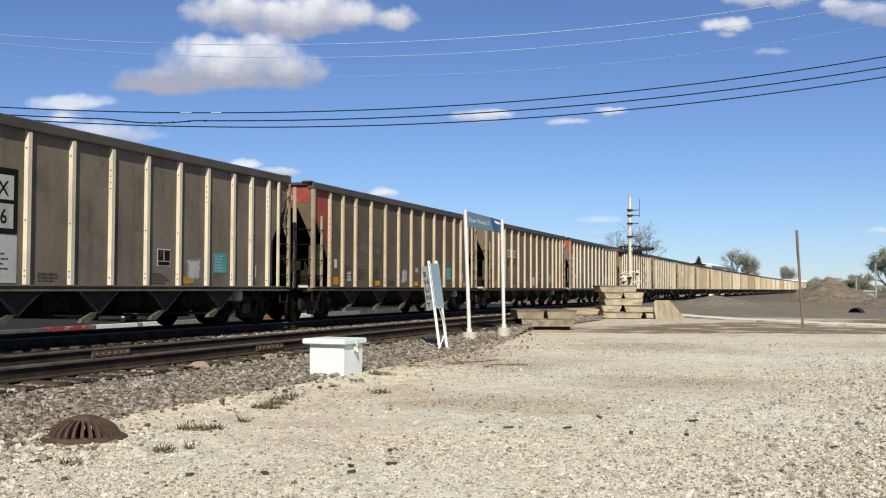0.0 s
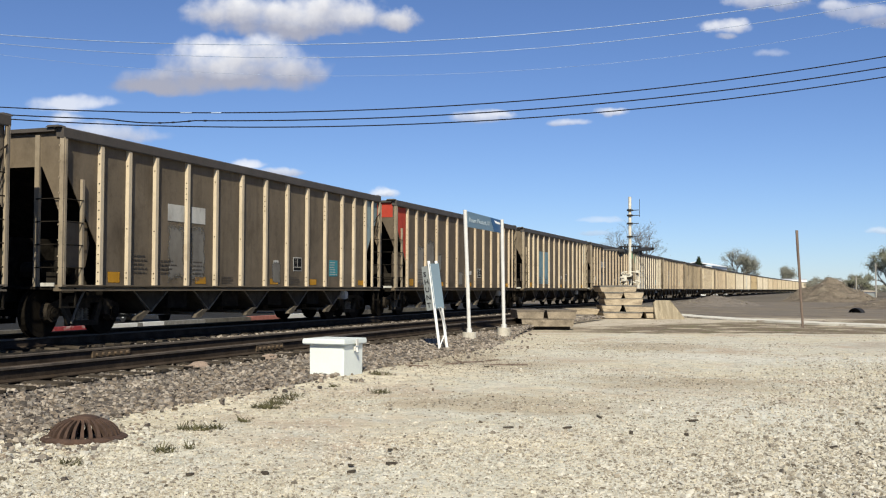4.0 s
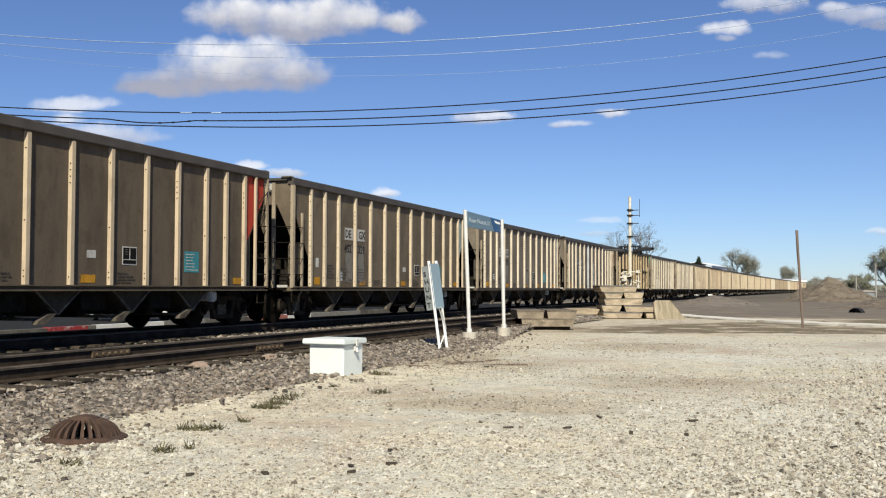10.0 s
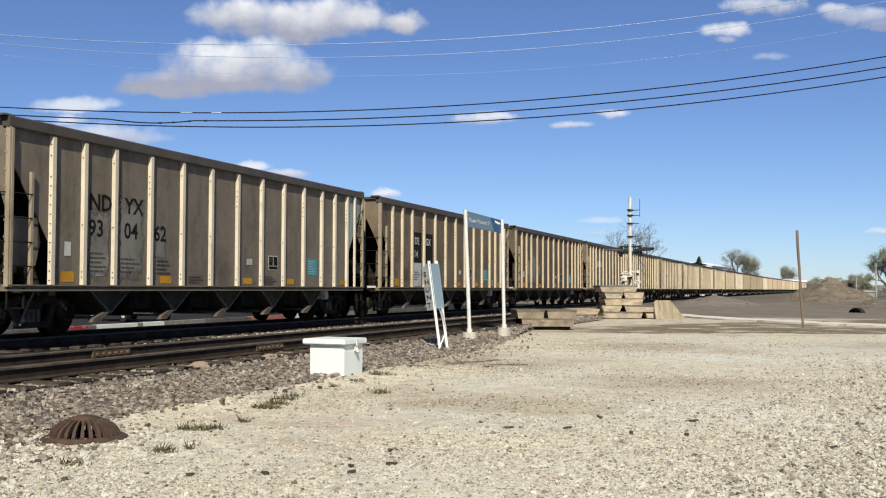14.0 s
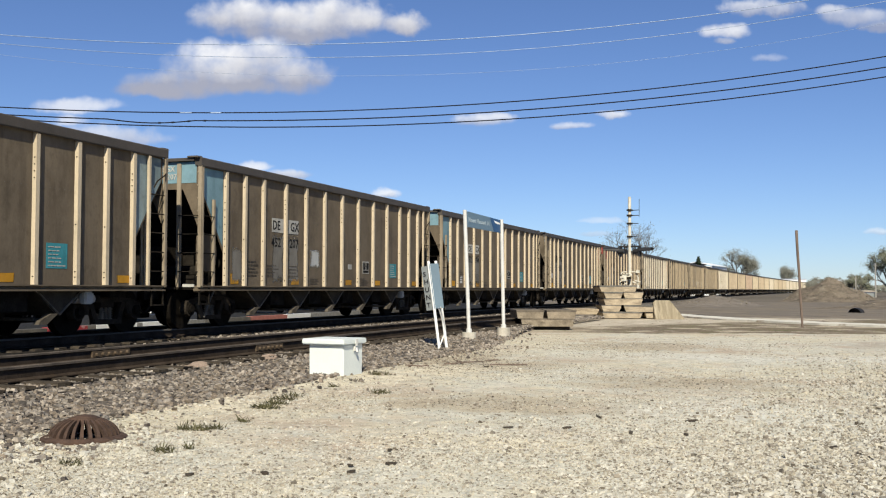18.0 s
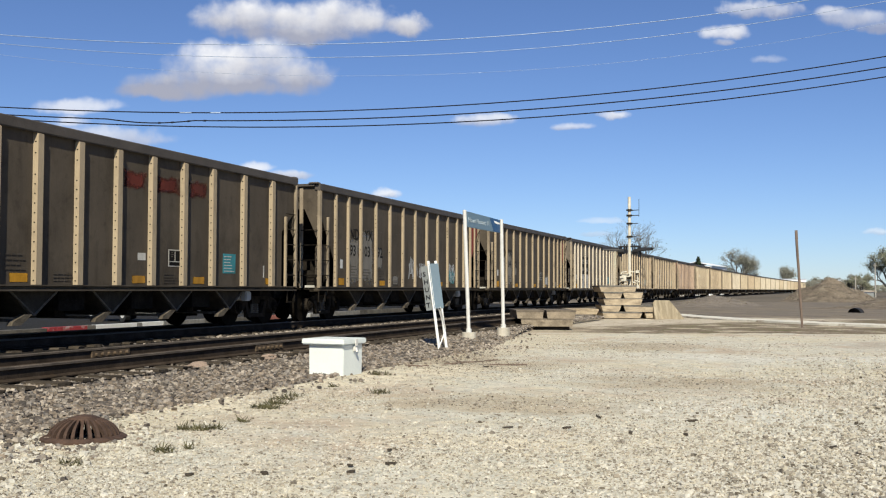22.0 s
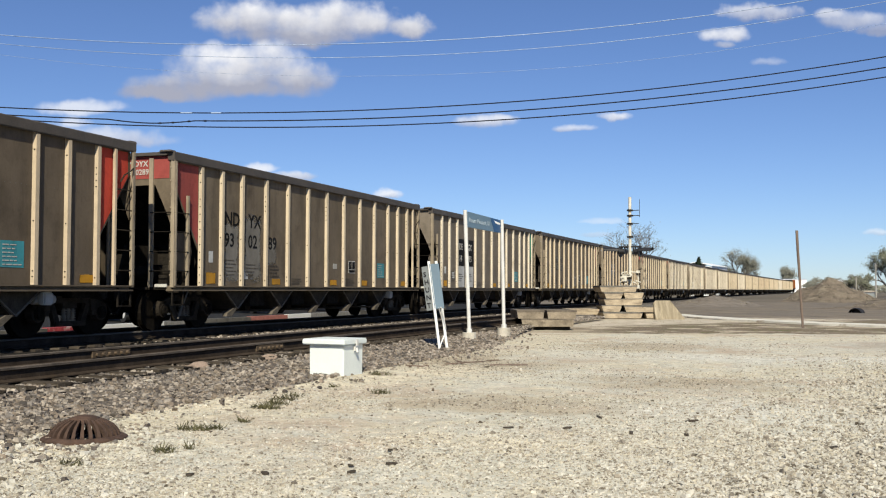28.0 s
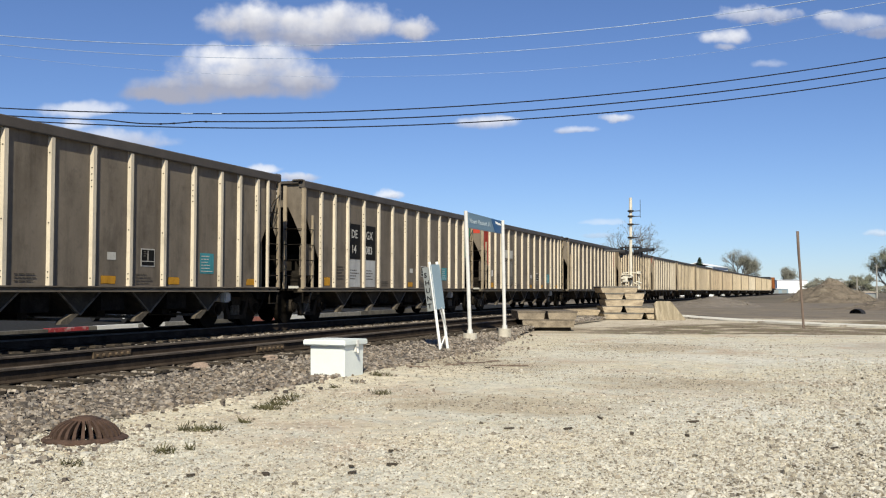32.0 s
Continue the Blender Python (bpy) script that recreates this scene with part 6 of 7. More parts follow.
def utility_pole(x, y, h, label="grey wooden utility pole in the distance"):
    p = thing("utility_pole", label, "utility pole", pose(x, y, 0))
    bm = bmesh.new()
    rod(bm, (0, 0, -0.3), (0, 0, h), 0.14, 8, 0.10)
    part("pole", bm, GREYWOOD, p)
    bm = bmesh.new()
    slab(bm, -0.35, 0.35, -0.05, 0.05, h - 0.5, h - 0.42)
    part("cross_arm", bm, GREYWOOD, p)


utility_pole(9.3, 215.0, 3.9)
utility_pole(11.65, 195.0, 6.0)


def parked_car(label, x, y, z, turn, paint):
    c = thing("parked_car", label, "car", pose(x, y, z, 0, 0, turn), group="cars parked beyond the train")
    bm = bmesh.new()
    prism(bm, [(-2.2, 0.28), (2.15, 0.28), (2.2, 0.62), (2.0, 0.80), (0.95, 0.90), (-1.6, 0.95), (-2.2, 0.90)], "x", -0.85, 0.85)
    bmesh.ops.bevel(bm, geom=bm.edges[:], offset=0.06, segments=2, affect="EDGES")
    part("body", bm, paint, c)
    bm = bmesh.new()
    prism(bm, [(-1.5, 0.93), (0.9, 0.90), (0.25, 1.42), (-1.0, 1.45)], "x", -0.74, 0.74)
    bmesh.ops.bevel(bm, geom=bm.edges[:], offset=0.05, segments=2, affect="EDGES")
    part("cabin", bm, GLASS, c, "dark glazed cabin")
    bm = bmesh.new()
    slab(bm, -0.70, 0.70, -0.95, 0.2, 1.43, 1.48)
    part("roof", bm, paint, c)
    for sx in (-0.8, 0.8):
        for sy in (-1.35, 1.4):
            bm = bmesh.new()
            rod(bm, (sx - 0.1, sy, 0.33), (sx + 0.1, sy, 0.33), 0.33, 16)
            w = part("wheel", bm, TYRE, c)
            bm = bmesh.new()
            s = 1 if sx > 0 else -1
            rod(bm, (sx + s * 0.1, sy, 0.33), (sx + s * 0.105, sy, 0.33), 0.19, 12)
            part("rim", bm, GALV, w)


parked_car("white car parked beyond the train", -25.0, 34.0, 0.0, 62, WHITEPAINT)
parked_car("white car parked beyond the train", -27.5, 48.0, 0.0, 60, WHITEPAINT)
parked_car("red car parked beyond the train", -27.8, 55.5, 0.0, 60, SCARLET)


def far_platform():
    """A low kerb beyond the tracks, white, faded red and bare by lengths."""
    kerb = thing("far_kerb", "low kerb beyond the tracks, painted white and faded red", "kerb", kind="structure")
    pink = material("faded_red_paint", (0.40, 0.16, 0.13), 0.8, dark=0.8, light=1.15, bump=0.2)
    red = material("worn_red_paint", (0.34, 0.045, 0.05), 0.7, dark=0.8, light=1.15, bump=0.2, spot=(0.45, 0.36, 0.34), spot_at=(0.52, 0.62), spot_scale=3)
    KERBGREY = material("dusty_kerb_stone", (0.26, 0.25, 0.235), 0.85, dark=0.7, light=1.2, bump=0.3)
    y = 20.0
    for end, mat in ((24.6, RUBBER), (26.4, red), (26.8, RUBBER), (28.9, WHITEPAINT), (29.2, KERBGREY), (30.4, WHITEPAINT), (33.0, KERBGREY), (36.3, RUBBER), (39.4, pink), (41.6, WHITEPAINT), (47.0, KERBGREY), (60.0, RUBBER)):
        bm = bmesh.new()
        slab(bm, -21.1, -20.9, y, end - 0.02, -0.1, 0.10 + 0.004 * (y - 20))
        part("kerb_stone", bm, mat, kerb)
        y = end


far_platform()


def culvert():
    """A half-buried black ribbed pipe end by the mound."""
    bm = bmesh.new()
    n, rows = 12, []
    for k in range(4):
        r = 0.40 + (0.03 if k % 2 else 0.0)
        rows += [(math.cos(math.pi * i / (n - 1)) * r, k * 0.12, math.sin(math.pi * i / (n - 1)) * r * 0.75 - 0.05) for i in range(n)]
    add(bm, rows, [(k * n + i, k * n + i + 1, (k + 1) * n + i + 1, (k + 1) * n + i) for k in range(3) for i in range(n - 1)])
    bm.verts.ensure_lookup_table()
    bm.faces.new([bm.verts[3 * n + i] for i in range(n)])
    solid("culvert_pipe", bm, BLACKPAINT, "half-buried black ribbed culvert pipe", "pipe", pose(2.65, 63.6, 0, 0, 0, -35))


culvert()

# ---- loose stones ----
STONE_PALE = material("limestone_chips", (0.445, 0.424, 0.374), 0.95, dark=0.7, light=1.15, scale=9, fine=60, grain=0.12, bump=0.3, world_space=True)
STONE_GREY = material("ballast_stones", (0.190, 0.168, 0.147), 0.95, dark=0.5, light=1.35, scale=9, fine=60, grain=0.12, bump=0.3, world_space=True)


def island_tint(mat, tints):
    """Gives every stone of a joined mesh a shade of its own."""
    nt = mat.node_tree
    n, link = nt.nodes, nt.links.new
    geo, ramp = n.new("ShaderNodeNewGeometry"), n.new("ShaderNodeValToRGB")
    ramp.color_ramp.interpolation = "CONSTANT"
    while len(ramp.color_ramp.elements) < len(tints):
        ramp.color_ramp.elements.new(0.5)
    for i, (e, c) in enumerate(zip(ramp.color_ramp.elements, tints)):
        e.position, e.color = i / len(tints), (*c, 1)
    link(geo.outputs["Random Per Island"], ramp.inputs["Fac"])
    old = nt.nodes["Principled BSDF"].inputs["Base Color"].links[0].from_socket
    mx = n.new("ShaderNodeMix")
    mx.data_type, mx.blend_type = "RGBA", "MULTIPLY"
    mx.inputs["Factor"].default_value = 1.0
    link(old, mx.inputs["A"]), link(ramp.outputs[0], mx.inputs["B"])
    link(mx.outputs["Result"], nt.nodes["Principled BSDF"].inputs["Base Color"])


STONE_BROWN = material("brown_rubble", (0.20, 0.172, 0.136), 0.95, dark=0.6, light=1.3, scale=9, fine=60, grain=0.12, bump=0.3, world_space=True)
island_tint(STONE_BROWN, [(1.0, 1.0, 1.0), (0.5, 0.48, 0.45), (1.35, 1.36, 1.36), (0.8, 0.78, 0.74), (1.15, 1.13, 1.1)])
island_tint(STONE_PALE, [(1.05, 1.04, 1.02), (0.9, 0.87, 0.82), (1.15, 1.13, 1.1), (0.75, 0.70, 0.63), (1.0, 0.95, 0.86), (0.5, 0.46, 0.42), (1.1, 1.1, 1.1)])
island_tint(STONE_GREY, [(1.0, 1.0, 1.0), (0.6, 0.58, 0.56), (1.4, 1.37, 1.3), (0.9, 0.82, 0.72), (0.42, 0.4, 0.4), (1.2, 1.1, 0.98), (1.7, 1.66, 1.58)])


def stones(name, label, mat, places, seed):
    """Angular chips at (x, y, z, size) places, all in one mesh."""
    rng = np.random.default_rng(seed)
    base = np.array([(-1, -1, -0.7), (1, -1, -0.7), (1, 1, -0.7), (-1, 1, -0.7), (-0.7, -0.7, 0.7), (0.7, -0.7, 0.7), (0.7, 0.7, 0.7), (-0.7, 0.7, 0.7)], float)
    n = len(places)
    v = base[None] * rng.uniform(0.55, 1.2, (n, 8, 3))
    v *= rng.uniform(0.55, 1.25, (n, 1, 3)) * np.array([1, 1, 0.8])
    t, tilt = rng.uniform(0, 6.283, n), rng.normal(0, 0.5, n)
    c, s = np.cos(tilt)[:, None], np.sin(tilt)[:, None]
    y, z = v[:, :, 1] * c - v[:, :, 2] * s, v[:, :, 1] * s + v[:, :, 2] * c
    x = v[:, :, 0]
    c, s = np.cos(t)[:, None], np.sin(t)[:, None]
    v = np.stack([x * c - y * s, x * s + y * c, z], 2) * places[:, 3][:, None, None] * 0.5 + places[:, None, :3]
    f = np.array(QUADS)[None] + (np.arange(n) * 8)[:, None, None]
    me = bpy.data.meshes.new(name)
    me.from_pydata(v.reshape(-1, 3).tolist(), [], f.reshape(-1, 4).tolist())
    me.materials.append(mat)
    return tagged(new(name, me), label, "stones", kind="stuff")


def bed_height(x):
    xs, zs = [NEAR + p[0] for p in bed][::-1], [p[1] for p in bed][::-1]
    return np.interp(x, xs, zs)


def scatter():
    rng = np.random.default_rng(4)
    # chips on the lot, denser towards the near edge of the view
    n = 170000
    down = rng.uniform(0.062, 0.235, n)
    d = EYE / down
    r = rng.uniform(-0.46, 0.46, n) * d
    ca, sa = math.cos(radians(YAW)), math.sin(radians(YAW))
    x, y = r * ca - d * sa, r * sa + d * ca
    keep = x > -7.0 + 0.5 * np.sin(y * 0.9)
    keep &= rng.random(n) < np.clip(0.55 + 0.8 * np.array([noise.noise((float(a) * 0.4, float(b) * 0.4, 2.0)) for a, b in zip(x, y)]) + (x + 4) * 0.05, 0.12, 1)
    for (px, py, pa, pb), tone in LOT_PATCHES:       # fewer on the worn patches
        if tone == 1:
            keep &= (np.hypot((x - px) / pa, (y - py) / pb) > 1.0) | (rng.random(n) < 0.35)
    x, y = x[keep], y[keep]
    size = np.minimum((0.006 + rng.gamma(2.0, 0.0046, len(x))) * (1 + 0.40 * np.clip((x + 1.2) / 2.0, 0, 1)), 0.055)
    z = np.array([lie(float(a), float(b)) for a, b in zip(x, y)]) + size * (0.12 + 0.25 * np.clip((x + 1.2) / 2.0, 0, 1))
    every, dull = np.stack([x, y, z, size], 1), rng.random(len(x)) < 0.06
    stones("lot_gravel", "pale limestone gravel chips on the lot", STONE_PALE, every[~dull], 1)
    stones("brown_gravel", "brown chips among the pale gravel", STONE_BROWN, every[dull], 12)
    # brown clods on the worn patches
    spread, many = [], 1500
    for (px, py, pa, pb), tone in LOT_PATCHES:
        if tone == 1:
            g = rng.normal(0, 0.75, (many, 2)) * (pa, pb)
            spread.append(g + (px, py))
    g = np.concatenate(spread)
    s = np.minimum(0.007 + rng.gamma(1.6, 0.0050, len(g)), 0.05)
    z = np.array([lie(float(a), float(b)) for a, b in g]) + s * 0.12
    stones("brown_gravel", "brown clods on worn patches of the lot", STONE_BROWN, np.stack([g[:, 0], g[:, 1], z, s], 1), 11)
    # sparser and coarser over the farther part of the lot and the dirt beyond it
    n = 40000
    down = rng.uniform(0.026, 0.066, n)
    d = EYE / down
    r = rng.uniform(-0.25, 0.46, n) * d
    x, y = r * ca - d * sa, r * sa + d * ca
    clump = np.array([noise.noise((float(a) * 0.5, float(b) * 0.25, 8.0)) for a, b in zip(x, y)])
    keep = (x > -7.2 - np.clip((y - 24) * 0.12, 0, 1.2)) & (rng.random(n) < np.clip(0.45 + 1.1 * clump, 0.1, 1))
    x, y, d = x[keep], y[keep], d[keep]
    size = np.minimum(0.010 + rng.gamma(2.0, 0.0052, len(x)), 0.055)
    z = np.array([lie(float(a), float(b)) for a, b in zip(x, y)]) + size * 0.1
    near = d < 30
    every = np.stack([x, y, z, size], 1)
    pale = near & (rng.random(len(x)) < 0.82)
    stones("lot_gravel", "pale gravel over the far half of the lot", STONE_PALE, every[pale], 5)
    stones("lot_rubble", "brown gravel over the far half of the lot", STONE_BROWN, every[near & ~pale], 9)
    stones("rubble", "brown clods and rubble beyond the lot", STONE_BROWN, every[~near][::5], 6)
    # ballast shoulder beside the near rail
    n = 56000
    y = 4.0 + 40.0 * rng.random(n) ** 1.7
    x = rng.uniform(-8.75, -6.55, n) + np.where(rng.random(n) < 0.06, rng.exponential(0.35, n), 0)
    x = np.where(x > -8.3, -8.3 + (x + 8.3) * (1 - 0.90 * np.clip((y - 22) / 9, 0, 1)), x)
    size = np.clip(rng.normal(0.047, 0.015, n), 0.02, 0.10)
    z = np.maximum(bed_height(x), 0.0) + size * rng.uniform(-0.1, 0.4, n)
    stones("ballast_stones", "grey and brown ballast stones beside the rail", STONE_GREY, np.stack([x, y, z, size], 1), 2)
    # stones spilled round the drain
    n = 1100
    x, y = rng.normal(-6.15, 0.42, n), rng.normal(6.7, 0.85, n)
    size = np.clip(rng.normal(0.040, 0.013, n), 0.02, 0.085)
    z = np.maximum(bed_height(x), np.array([lie(float(a), float(b)) for a, b in zip(x, y)])) + size * 0.15
    keep = np.hypot(x + 5.96, y - 7.5) > 0.40
    every = np.stack([x, y, z, size], 1)[keep]
    half = len(every) // 2
    stones("ballast_stones", "grey ballast stones spilled round the drain", STONE_GREY, every[:half], 14)
    stones("lot_gravel", "coarse pale stones spilled round the drain", STONE_PALE, every[half:], 15)
    # between and beyond the rails
    n = 46000
    y = 6.0 + 50.0 * rng.random(n) ** 1.5
    x = rng.uniform(-13.6, -10.5, n)
    keep = (y > 20.5 + rng.normal(0, 1.5, n)) & ((y < 37.5) | (x < -12.3))
    x, y = x[keep], y[keep]
    size = np.clip(rng.normal(0.06, 0.016, len(x)), 0.03, 0.11)
    stones("ballast_stones", "grey ballast stones between the tracks", STONE_GREY, np.stack([x + np.array([shift(float(b)) for b in y]), y, bed_height(x) + size * 0.2, size], 1), 3)


    # clods on the earth heaps
    spots = [v for h in HEAPS for v in h]
    pick = rng.integers(0, len(spots), 5200)
    at = np.array([spots[i] for i in pick]) + np.concatenate([rng.normal(0, 0.12, (5200, 2)), np.zeros((5200, 1))], 1)
    stones("earth_clods", "brown clods on the earth mounds", STONE_BROWN, np.concatenate([at, np.minimum(0.03 + rng.gamma(1.6, 0.024, (5200, 1)), 0.26)], 1), 7)


scatter()


def grass_tufts():
    WEED = material("dry_green_weed", (0.075, 0.07, 0.032), 0.8, dark=0.7, light=1.3, grain=0.2, bump=0)
    rng = random.Random(3)
    for x, y, r, n in ((-5.36, 8.30, 0.20, 150), (-5.16, 8.36, 0.09, 60), (-5.20, 8.90, 0.08, 40), (-5.54, 9.95, 0.20, 170), (-5.62, 10.35, 0.16, 100), (-5.75, 10.75, 0.20, 90), (-5.86, 11.2, 0.14, 50), (-4.90, 7.13, 0.15, 70), (-4.78, 7.32, 0.06, 24), (-6.09, 14.45, 0.20, 130), (-5.00, 11.91, 0.14, 90), (-5.16, 6.36, 0.12, 40), (-5.95, 12.51, 0.08, 40), (-6.02, 13.35, 0.07, 26)):
        bm = bmesh.new()
        root = bm.verts.new((0, 0, -0.03))
        for i in range(n):
            a, d = rng.random() * 6.283, r * math.sqrt(rng.random())
            p = Vector((math.cos(a) * d, math.sin(a) * d * 0.6, 0))
            h = rng.uniform(0.03, 0.11)
            lean = Vector((rng.gauss(0, 1.0), rng.gauss(0, 1.0), 0.8)).normalized() * h
            w = Vector((math.cos(a + 1.5), math.sin(a + 1.5), 0)) * 0.006
            vs = add(bm, [p - w, p + w, p + lean * 0.6 + w * 0.7, p + lean, p + lean * 0.6 - w * 0.7], [(0, 1, 2, 3, 4)])
            bm.faces.new([vs[0], vs[1], root])      # a runner under the gravel
        solid("weed", bm, WEED, "small tuft of dry green weed in gravel", "weed", pose(x, y, lie(x, y)), group="weeds along the ballast")


grass_tufts()


def litter():
    """Bits of bark on the lot and lumps of clay by the rail."""
    rng = random.Random(12)
    DARKBITS = material("wet_bark", (0.06, 0.048, 0.036), 0.9, bump=0.3)
    CLAY = material("reddish_clay", (0.24, 0.18, 0.14), 0.95, dark=0.7, light=1.2, bump=0.5)
    for x, y in ((-4.96, 16.28), (-4.86, 16.26), (-2.66, 9.43), (-2.01, 10.55), (-2.12, 9.55), (-1.08, 10.57), (-1.03, 9.60), (-3.60, 6.47), (-3.03, 6.68), (-3.15, 6.93), (-2.89, 7.08), (-3.15, 7.69), (-4.09, 6.28), (-1.52, 9.53), (-0.08, 8.94), (0.21, 9.2)):
        bm = bmesh.new()
        a, b = rng.uniform(0.03, 0.07), rng.uniform(0.012, 0.025)
        prism(bm, [(-a, 0), (-a * 0.4, b), (a * 0.6, b * 1.1), (a, 0.2 * b), (a * 0.3, -b), (-a * 0.7, -b * 0.8)], "z", 0.0, 0.015)
        solid("bark_chip", bm, DARKBITS, "small dark chip of bark on gravel", "bark chip", pose(x, y, lie(x, y) + 0.008, rng.uniform(-8, 8), rng.uniform(-8, 8), rng.uniform(0, 180)), group="bark chips")
    for x, y, s, mat in ((-8.40, 13.05, 0.15, CLAY), (-8.35, 12.7, 0.10, CLAY), (-8.40, 15.2, 0.13, CLAY), (-8.0, 11.3, 0.07, STONE_PALE), (-6.72, 17.6, 0.085, DARKBITS), (-7.0, 15.6, 0.09, CLAY), (-8.3, 15.0, 0.1, CLAY)):
        bm = bmesh.new()
        bmesh.ops.create_icosphere(bm, subdivisions=3, radius=s)
        for v in bm.verts:
            v.co *= 1 + 0.45 * noise.noise(v.co * 9 + Vector((x, y, 0)))
            v.co.z *= 0.55
        solid("clod", bm, mat, "rough lump of earth beside the ballast", "clod", pose(x, y, max(0.02, float(bed_height(x)))), group="lumps by the rail")


litter()


def twigs():
    """A few dead sticks by the shunt sign."""
    rng = random.Random(21)
    for x0, y0, x1, y1 in ((-5.75, 16.5, -5.25, 17.9), (-5.6, 16.9, -5.9, 17.5), (-4.9, 16.35, -4.45, 16.9), (-6.3, 15.95, -5.9, 16.1)):
        bm = bmesh.new()
        pts = []
        for k in range(7):
            u = k / 6
            x, y = x0 + (x1 - x0) * u + rng.uniform(-0.03, 0.03), y0 + (y1 - y0) * u
            pts.append((x, y, lie(x, y) + 0.022 + 0.02 * rng.random()))
        tube(bm, pts, 0.012, 5)
        solid("twig", bm, POLEWOOD, "thin dead stick lying on gravel", "twig", group="twigs by the ballast")


twigs()

# ---- clouds ----
SKY_AT = 3200.0


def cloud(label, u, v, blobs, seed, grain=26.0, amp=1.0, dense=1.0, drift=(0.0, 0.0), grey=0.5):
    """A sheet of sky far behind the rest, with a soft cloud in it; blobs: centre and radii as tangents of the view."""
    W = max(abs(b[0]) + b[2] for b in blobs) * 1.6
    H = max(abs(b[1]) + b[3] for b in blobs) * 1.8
    mat = bpy.data.materials.new("glowing_cloud_sheet")
    mat.use_nodes = True
    nt = mat.node_tree
    n, link = nt.nodes, nt.links.new
    n.clear()

    def math_node(op, a, b=None, c=None, clamp=False):
        m = n.new("ShaderNodeMath")
        m.operation, m.use_clamp = op, clamp
        for i, q in enumerate((a, b, c)):
            if q is None:
                continue
            if isinstance(q, (int, float)):
                m.inputs[i].default_value = q
            else:
                link(q, m.inputs[i])
        return m.outputs[0]
    tc = n.new("ShaderNodeTexCoord")
    sc = n.new("ShaderNodeVectorMath")
    sc.operation = "SCALE"
    sc.inputs["Scale"].default_value = 1 / SKY_AT
    link(tc.outputs["Object"], sc.inputs[0])
    xyz = n.new("ShaderNodeSeparateXYZ")
    o = n.new("ShaderNodeVectorMath")
    o.inputs[1].default_value = (seed * 2.3, seed * 1.1, 0.0)
    link(sc.outputs[0], o.inputs[0])
    lumps = n.new("ShaderNodeTexNoise")
    lumps.inputs["Scale"].default_value, lumps.inputs["Detail"].default_value, lumps.inputs["Roughness"].default_value = grain * 0.9, 6, 0.6
    link(o.outputs[0], lumps.inputs["Vector"])
    warp = n.new("ShaderNodeVectorMath")
    warp.operation = "MULTIPLY_ADD"
    size = min(0.05, 1.1 * min(min(q[2], q[3] * 1.6) for q in blobs))
    warp.inputs[1].default_value = (size * 1.5, size, 0.0)
    link(lumps.outputs["Color"], warp.inputs[0])
    shiftback = n.new("ShaderNodeVectorMath")
    shiftback.inputs[1].default_value = (-size * 0.75, -size * 0.5, 0.0)
    link(sc.outputs[0], shiftback.inputs[0])
    link(shiftback.outputs[0], warp.inputs[2])
    link(warp.outputs[0], xyz.inputs[0])

    def nz(scale, det, rough, off):
        o = n.new("ShaderNodeVectorMath")
        o.inputs[1].default_value = (seed * 3.1 + off, seed * 1.7, seed)
        link(sc.outputs[0], o.inputs[0])
        t = n.new("ShaderNodeTexNoise")
        t.inputs["Scale"].default_value, t.inputs["Detail"].default_value, t.inputs["Roughness"].default_value = scale, det, rough
        link(o.outputs[0], t.inputs["Vector"])
        return t.outputs["Fac"]
    field, lift = None, None
    for cx, cy, rx, ry in blobs:
        a = math_node("MULTIPLY_ADD", xyz.outputs[0], 1 / rx, -cx / rx)
        b = math_node("MULTIPLY_ADD", xyz.outputs[1], 1 / ry, -cy / ry)
        # flatter below than above
        b = math_node("MULTIPLY", b, math_node("MULTIPLY_ADD", math_node("LESS_THAN", b, 0.0), 0.45, 1.0))
        f = math_node("SUBTRACT", 1.0, math_node("ADD", math_node("MULTIPLY", a, a), math_node("MULTIPLY", b, b)))
        field = f if field is None else math_node("SMOOTH_MAX", field, f, 0.25)
    rough = nz(grain * 1.2, 7, 0.48, 0.0)
    body = math_node("MULTIPLY_ADD", math_node("SUBTRACT", rough, 0.5), 1.9 * amp, field)
    alpha = n.new("ShaderNodeMapRange")
    alpha.interpolation_type = "SMOOTHSTEP"
    alpha.inputs["From Min"].default_value, alpha.inputs["From Max"].default_value = -0.25, 1.1
    alpha.inputs["To Max"].default_value = min(1.0, dense)
    link(body, alpha.inputs["Value"])
    # the sheet glows: sunlit tops and shaded bases are painted into its emission
    lo, hi = min(b[1] - b[3] * 0.6 for b in blobs), max(b[1] + b[3] for b in blobs)
    rise = math_node("MULTIPLY_ADD", xyz.outputs[1], 1 / (hi - lo), -lo / (hi - lo))
    billow = nz(grain * 0.8, 5, 0.55, 0.004)
    light = math_node("ADD", math_node("MULTIPLY_ADD", rise, 1.65, 0.26 - grey), math_node("MULTIPLY", math_node("SUBTRACT", billow, 0.5), 1.05), clamp=True)
    ramp = n.new("ShaderNodeMix")
    ramp.data_type = "RGBA"
    ramp.inputs["A"].default_value, ramp.inputs["B"].default_value = (0.31, 0.325, 0.40, 1), (0.75, 0.75, 0.76, 1)
    link(light, ramp.inputs["Factor"])
    em, tr, mx, out = n.new("ShaderNodeEmission"), n.new("ShaderNodeBsdfTransparent"), n.new("ShaderNodeMixShader"), n.new("ShaderNodeOutputMaterial")
    link(ramp.outputs["Result"], em.inputs["Color"])
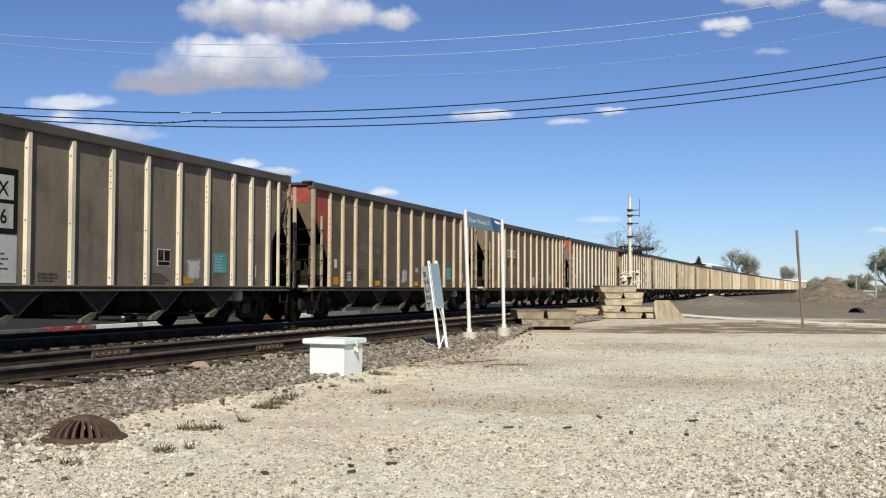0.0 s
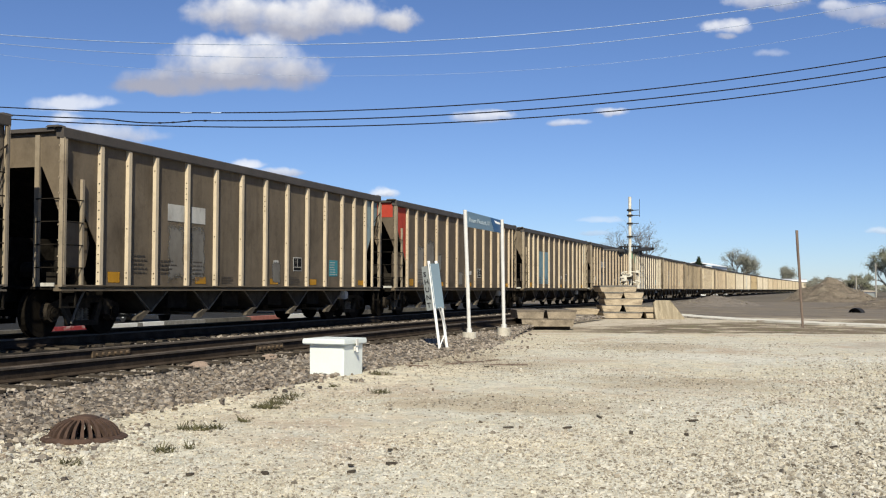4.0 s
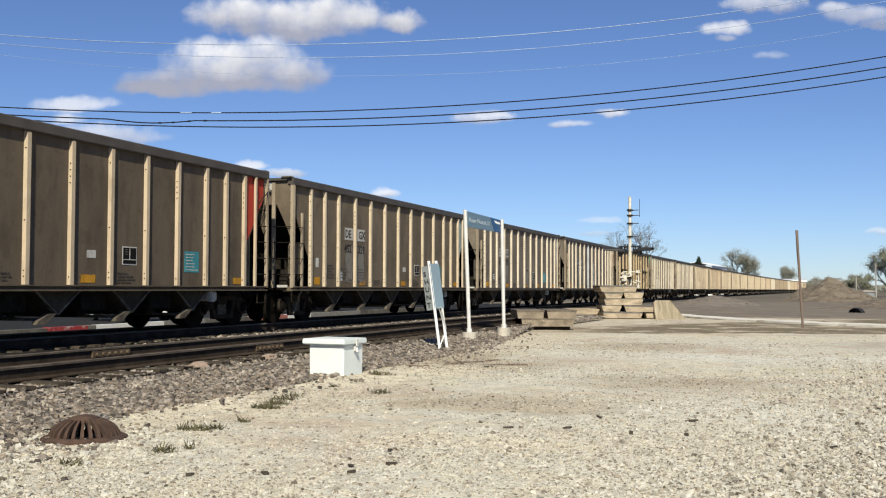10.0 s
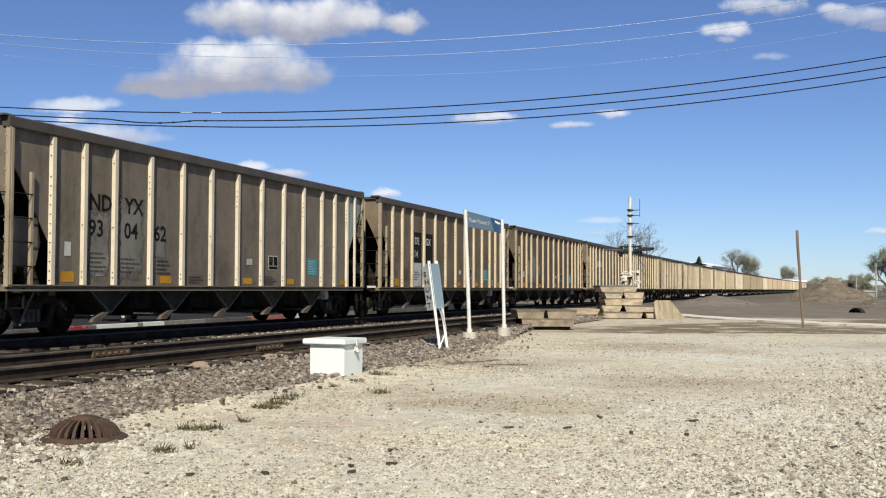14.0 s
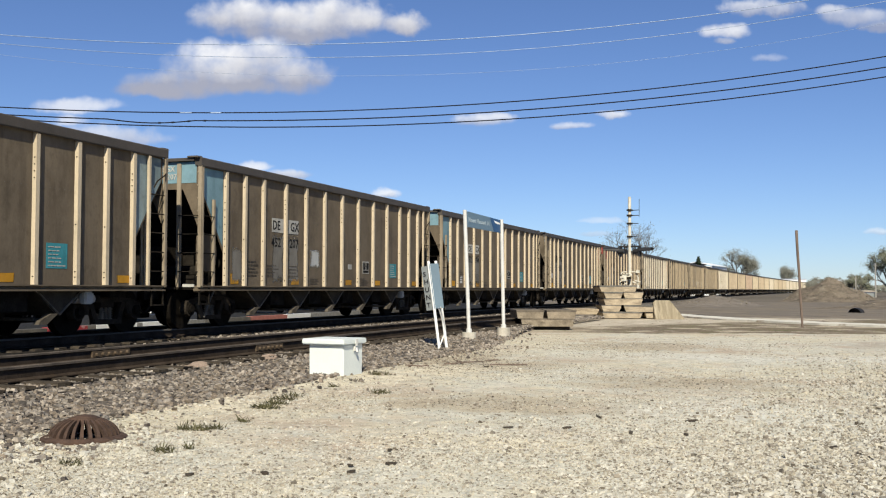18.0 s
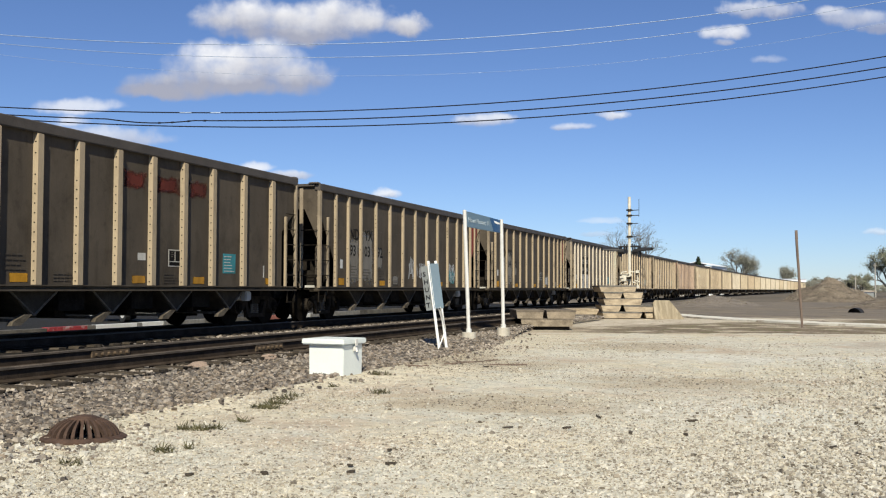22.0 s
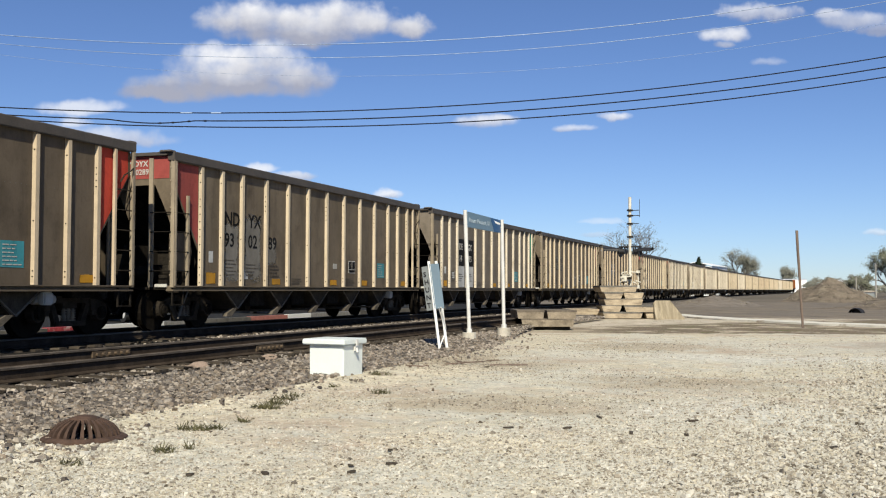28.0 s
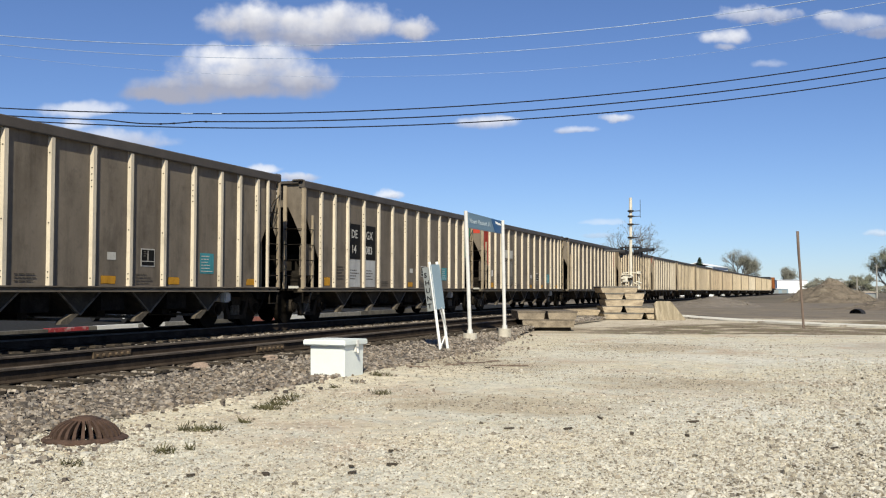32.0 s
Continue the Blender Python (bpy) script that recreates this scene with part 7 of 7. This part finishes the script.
    link(alpha.outputs[0], mx.inputs[0]), link(tr.outputs[0], mx.inputs[1]), link(em.outputs[0], mx.inputs[2])
    link(mx.outputs[0], out.inputs["Surface"])
    me = bpy.data.meshes.new("cloud")
    w, h = W * SKY_AT, H * SKY_AT
    me.from_pydata([(-w, -h, 0), (w, -h, 0), (w, h, 0), (-w, h, 0)], [], [(0, 1, 2, 3)])
    me.materials.append(mat)
    ob = tagged(new("cloud", me), label, "cloud", "clouds", "structure")

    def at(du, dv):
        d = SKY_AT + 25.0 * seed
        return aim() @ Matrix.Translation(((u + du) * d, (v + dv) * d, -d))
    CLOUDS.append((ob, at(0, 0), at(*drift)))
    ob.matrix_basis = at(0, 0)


CLOUDS = []
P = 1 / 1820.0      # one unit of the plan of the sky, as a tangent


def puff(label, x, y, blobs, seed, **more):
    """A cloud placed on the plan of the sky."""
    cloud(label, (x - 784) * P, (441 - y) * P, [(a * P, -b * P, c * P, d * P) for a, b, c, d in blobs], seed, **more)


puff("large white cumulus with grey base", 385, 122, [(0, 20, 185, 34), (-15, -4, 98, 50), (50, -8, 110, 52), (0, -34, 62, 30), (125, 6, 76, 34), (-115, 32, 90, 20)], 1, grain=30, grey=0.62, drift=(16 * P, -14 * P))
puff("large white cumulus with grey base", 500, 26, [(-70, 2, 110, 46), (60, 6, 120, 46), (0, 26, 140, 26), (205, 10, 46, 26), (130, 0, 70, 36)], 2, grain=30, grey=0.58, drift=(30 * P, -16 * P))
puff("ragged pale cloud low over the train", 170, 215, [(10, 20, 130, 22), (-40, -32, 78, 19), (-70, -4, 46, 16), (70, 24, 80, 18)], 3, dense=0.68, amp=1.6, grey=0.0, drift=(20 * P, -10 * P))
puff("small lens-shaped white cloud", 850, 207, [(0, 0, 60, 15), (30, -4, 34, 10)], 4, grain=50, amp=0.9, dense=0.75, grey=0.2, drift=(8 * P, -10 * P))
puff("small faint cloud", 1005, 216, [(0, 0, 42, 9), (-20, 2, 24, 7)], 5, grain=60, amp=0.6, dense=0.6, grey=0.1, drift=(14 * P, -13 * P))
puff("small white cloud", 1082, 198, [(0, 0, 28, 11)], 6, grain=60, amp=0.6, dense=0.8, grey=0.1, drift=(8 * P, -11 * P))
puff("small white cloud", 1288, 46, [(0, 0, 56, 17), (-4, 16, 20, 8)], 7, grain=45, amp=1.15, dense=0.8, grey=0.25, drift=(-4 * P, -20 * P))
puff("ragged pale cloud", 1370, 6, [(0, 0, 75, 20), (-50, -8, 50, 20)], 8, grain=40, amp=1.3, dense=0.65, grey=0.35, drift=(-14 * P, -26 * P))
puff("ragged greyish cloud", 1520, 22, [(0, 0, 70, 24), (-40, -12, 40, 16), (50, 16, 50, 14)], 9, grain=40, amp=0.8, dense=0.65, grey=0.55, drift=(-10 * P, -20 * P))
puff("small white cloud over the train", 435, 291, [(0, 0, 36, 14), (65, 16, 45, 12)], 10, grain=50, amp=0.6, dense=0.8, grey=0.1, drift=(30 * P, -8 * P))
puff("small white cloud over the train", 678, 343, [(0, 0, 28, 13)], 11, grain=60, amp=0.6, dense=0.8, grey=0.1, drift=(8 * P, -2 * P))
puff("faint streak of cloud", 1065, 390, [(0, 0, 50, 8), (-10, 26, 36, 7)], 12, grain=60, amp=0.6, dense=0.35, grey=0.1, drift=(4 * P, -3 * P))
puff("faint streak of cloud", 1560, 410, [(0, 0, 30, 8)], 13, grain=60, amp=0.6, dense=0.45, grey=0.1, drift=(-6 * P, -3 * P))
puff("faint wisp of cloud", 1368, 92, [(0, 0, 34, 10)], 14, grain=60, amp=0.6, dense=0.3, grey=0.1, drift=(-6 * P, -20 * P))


# ---- what moves ----
PACE = 22.80           # metres a second
START = 14.77          # where the rear corner of car 12 stands at 9 s


SLACK = ((-1, 0.02), (4, 0.10), (8, 0.09), (12, 0.06), (16, 0.02), (19, -0.05), (23, -0.06), (26.5, -0.20), (29, -0.18), (31, -0.13), (35, -0.10), (39, 0.0), (41, 0.03), (45, 0.03), (70, 0.0))


def rear_at(k, t):
    slack = float(np.interp(k, [p[0] for p in SLACK], [p[1] for p in SLACK]))     # the couplers' play along the train
    return START + slack + LENGTH * (k - 12) - PACE * (t - 9.0)


def motions():
    for k, car in CARS.items():
        rows = []
        for i in range(17):
            t = 2.0 * i
            s = rear_at(k, t) - 0.14 + HL - (3.4 if k == LAST else 0.0)      # the pusher is longer
            rows.append((t, pose(FAR + shift(s), s, RAIL, 0, 0, -heading(s))))
        walk(car, rows)
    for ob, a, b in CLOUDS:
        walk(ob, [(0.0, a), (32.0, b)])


motions()
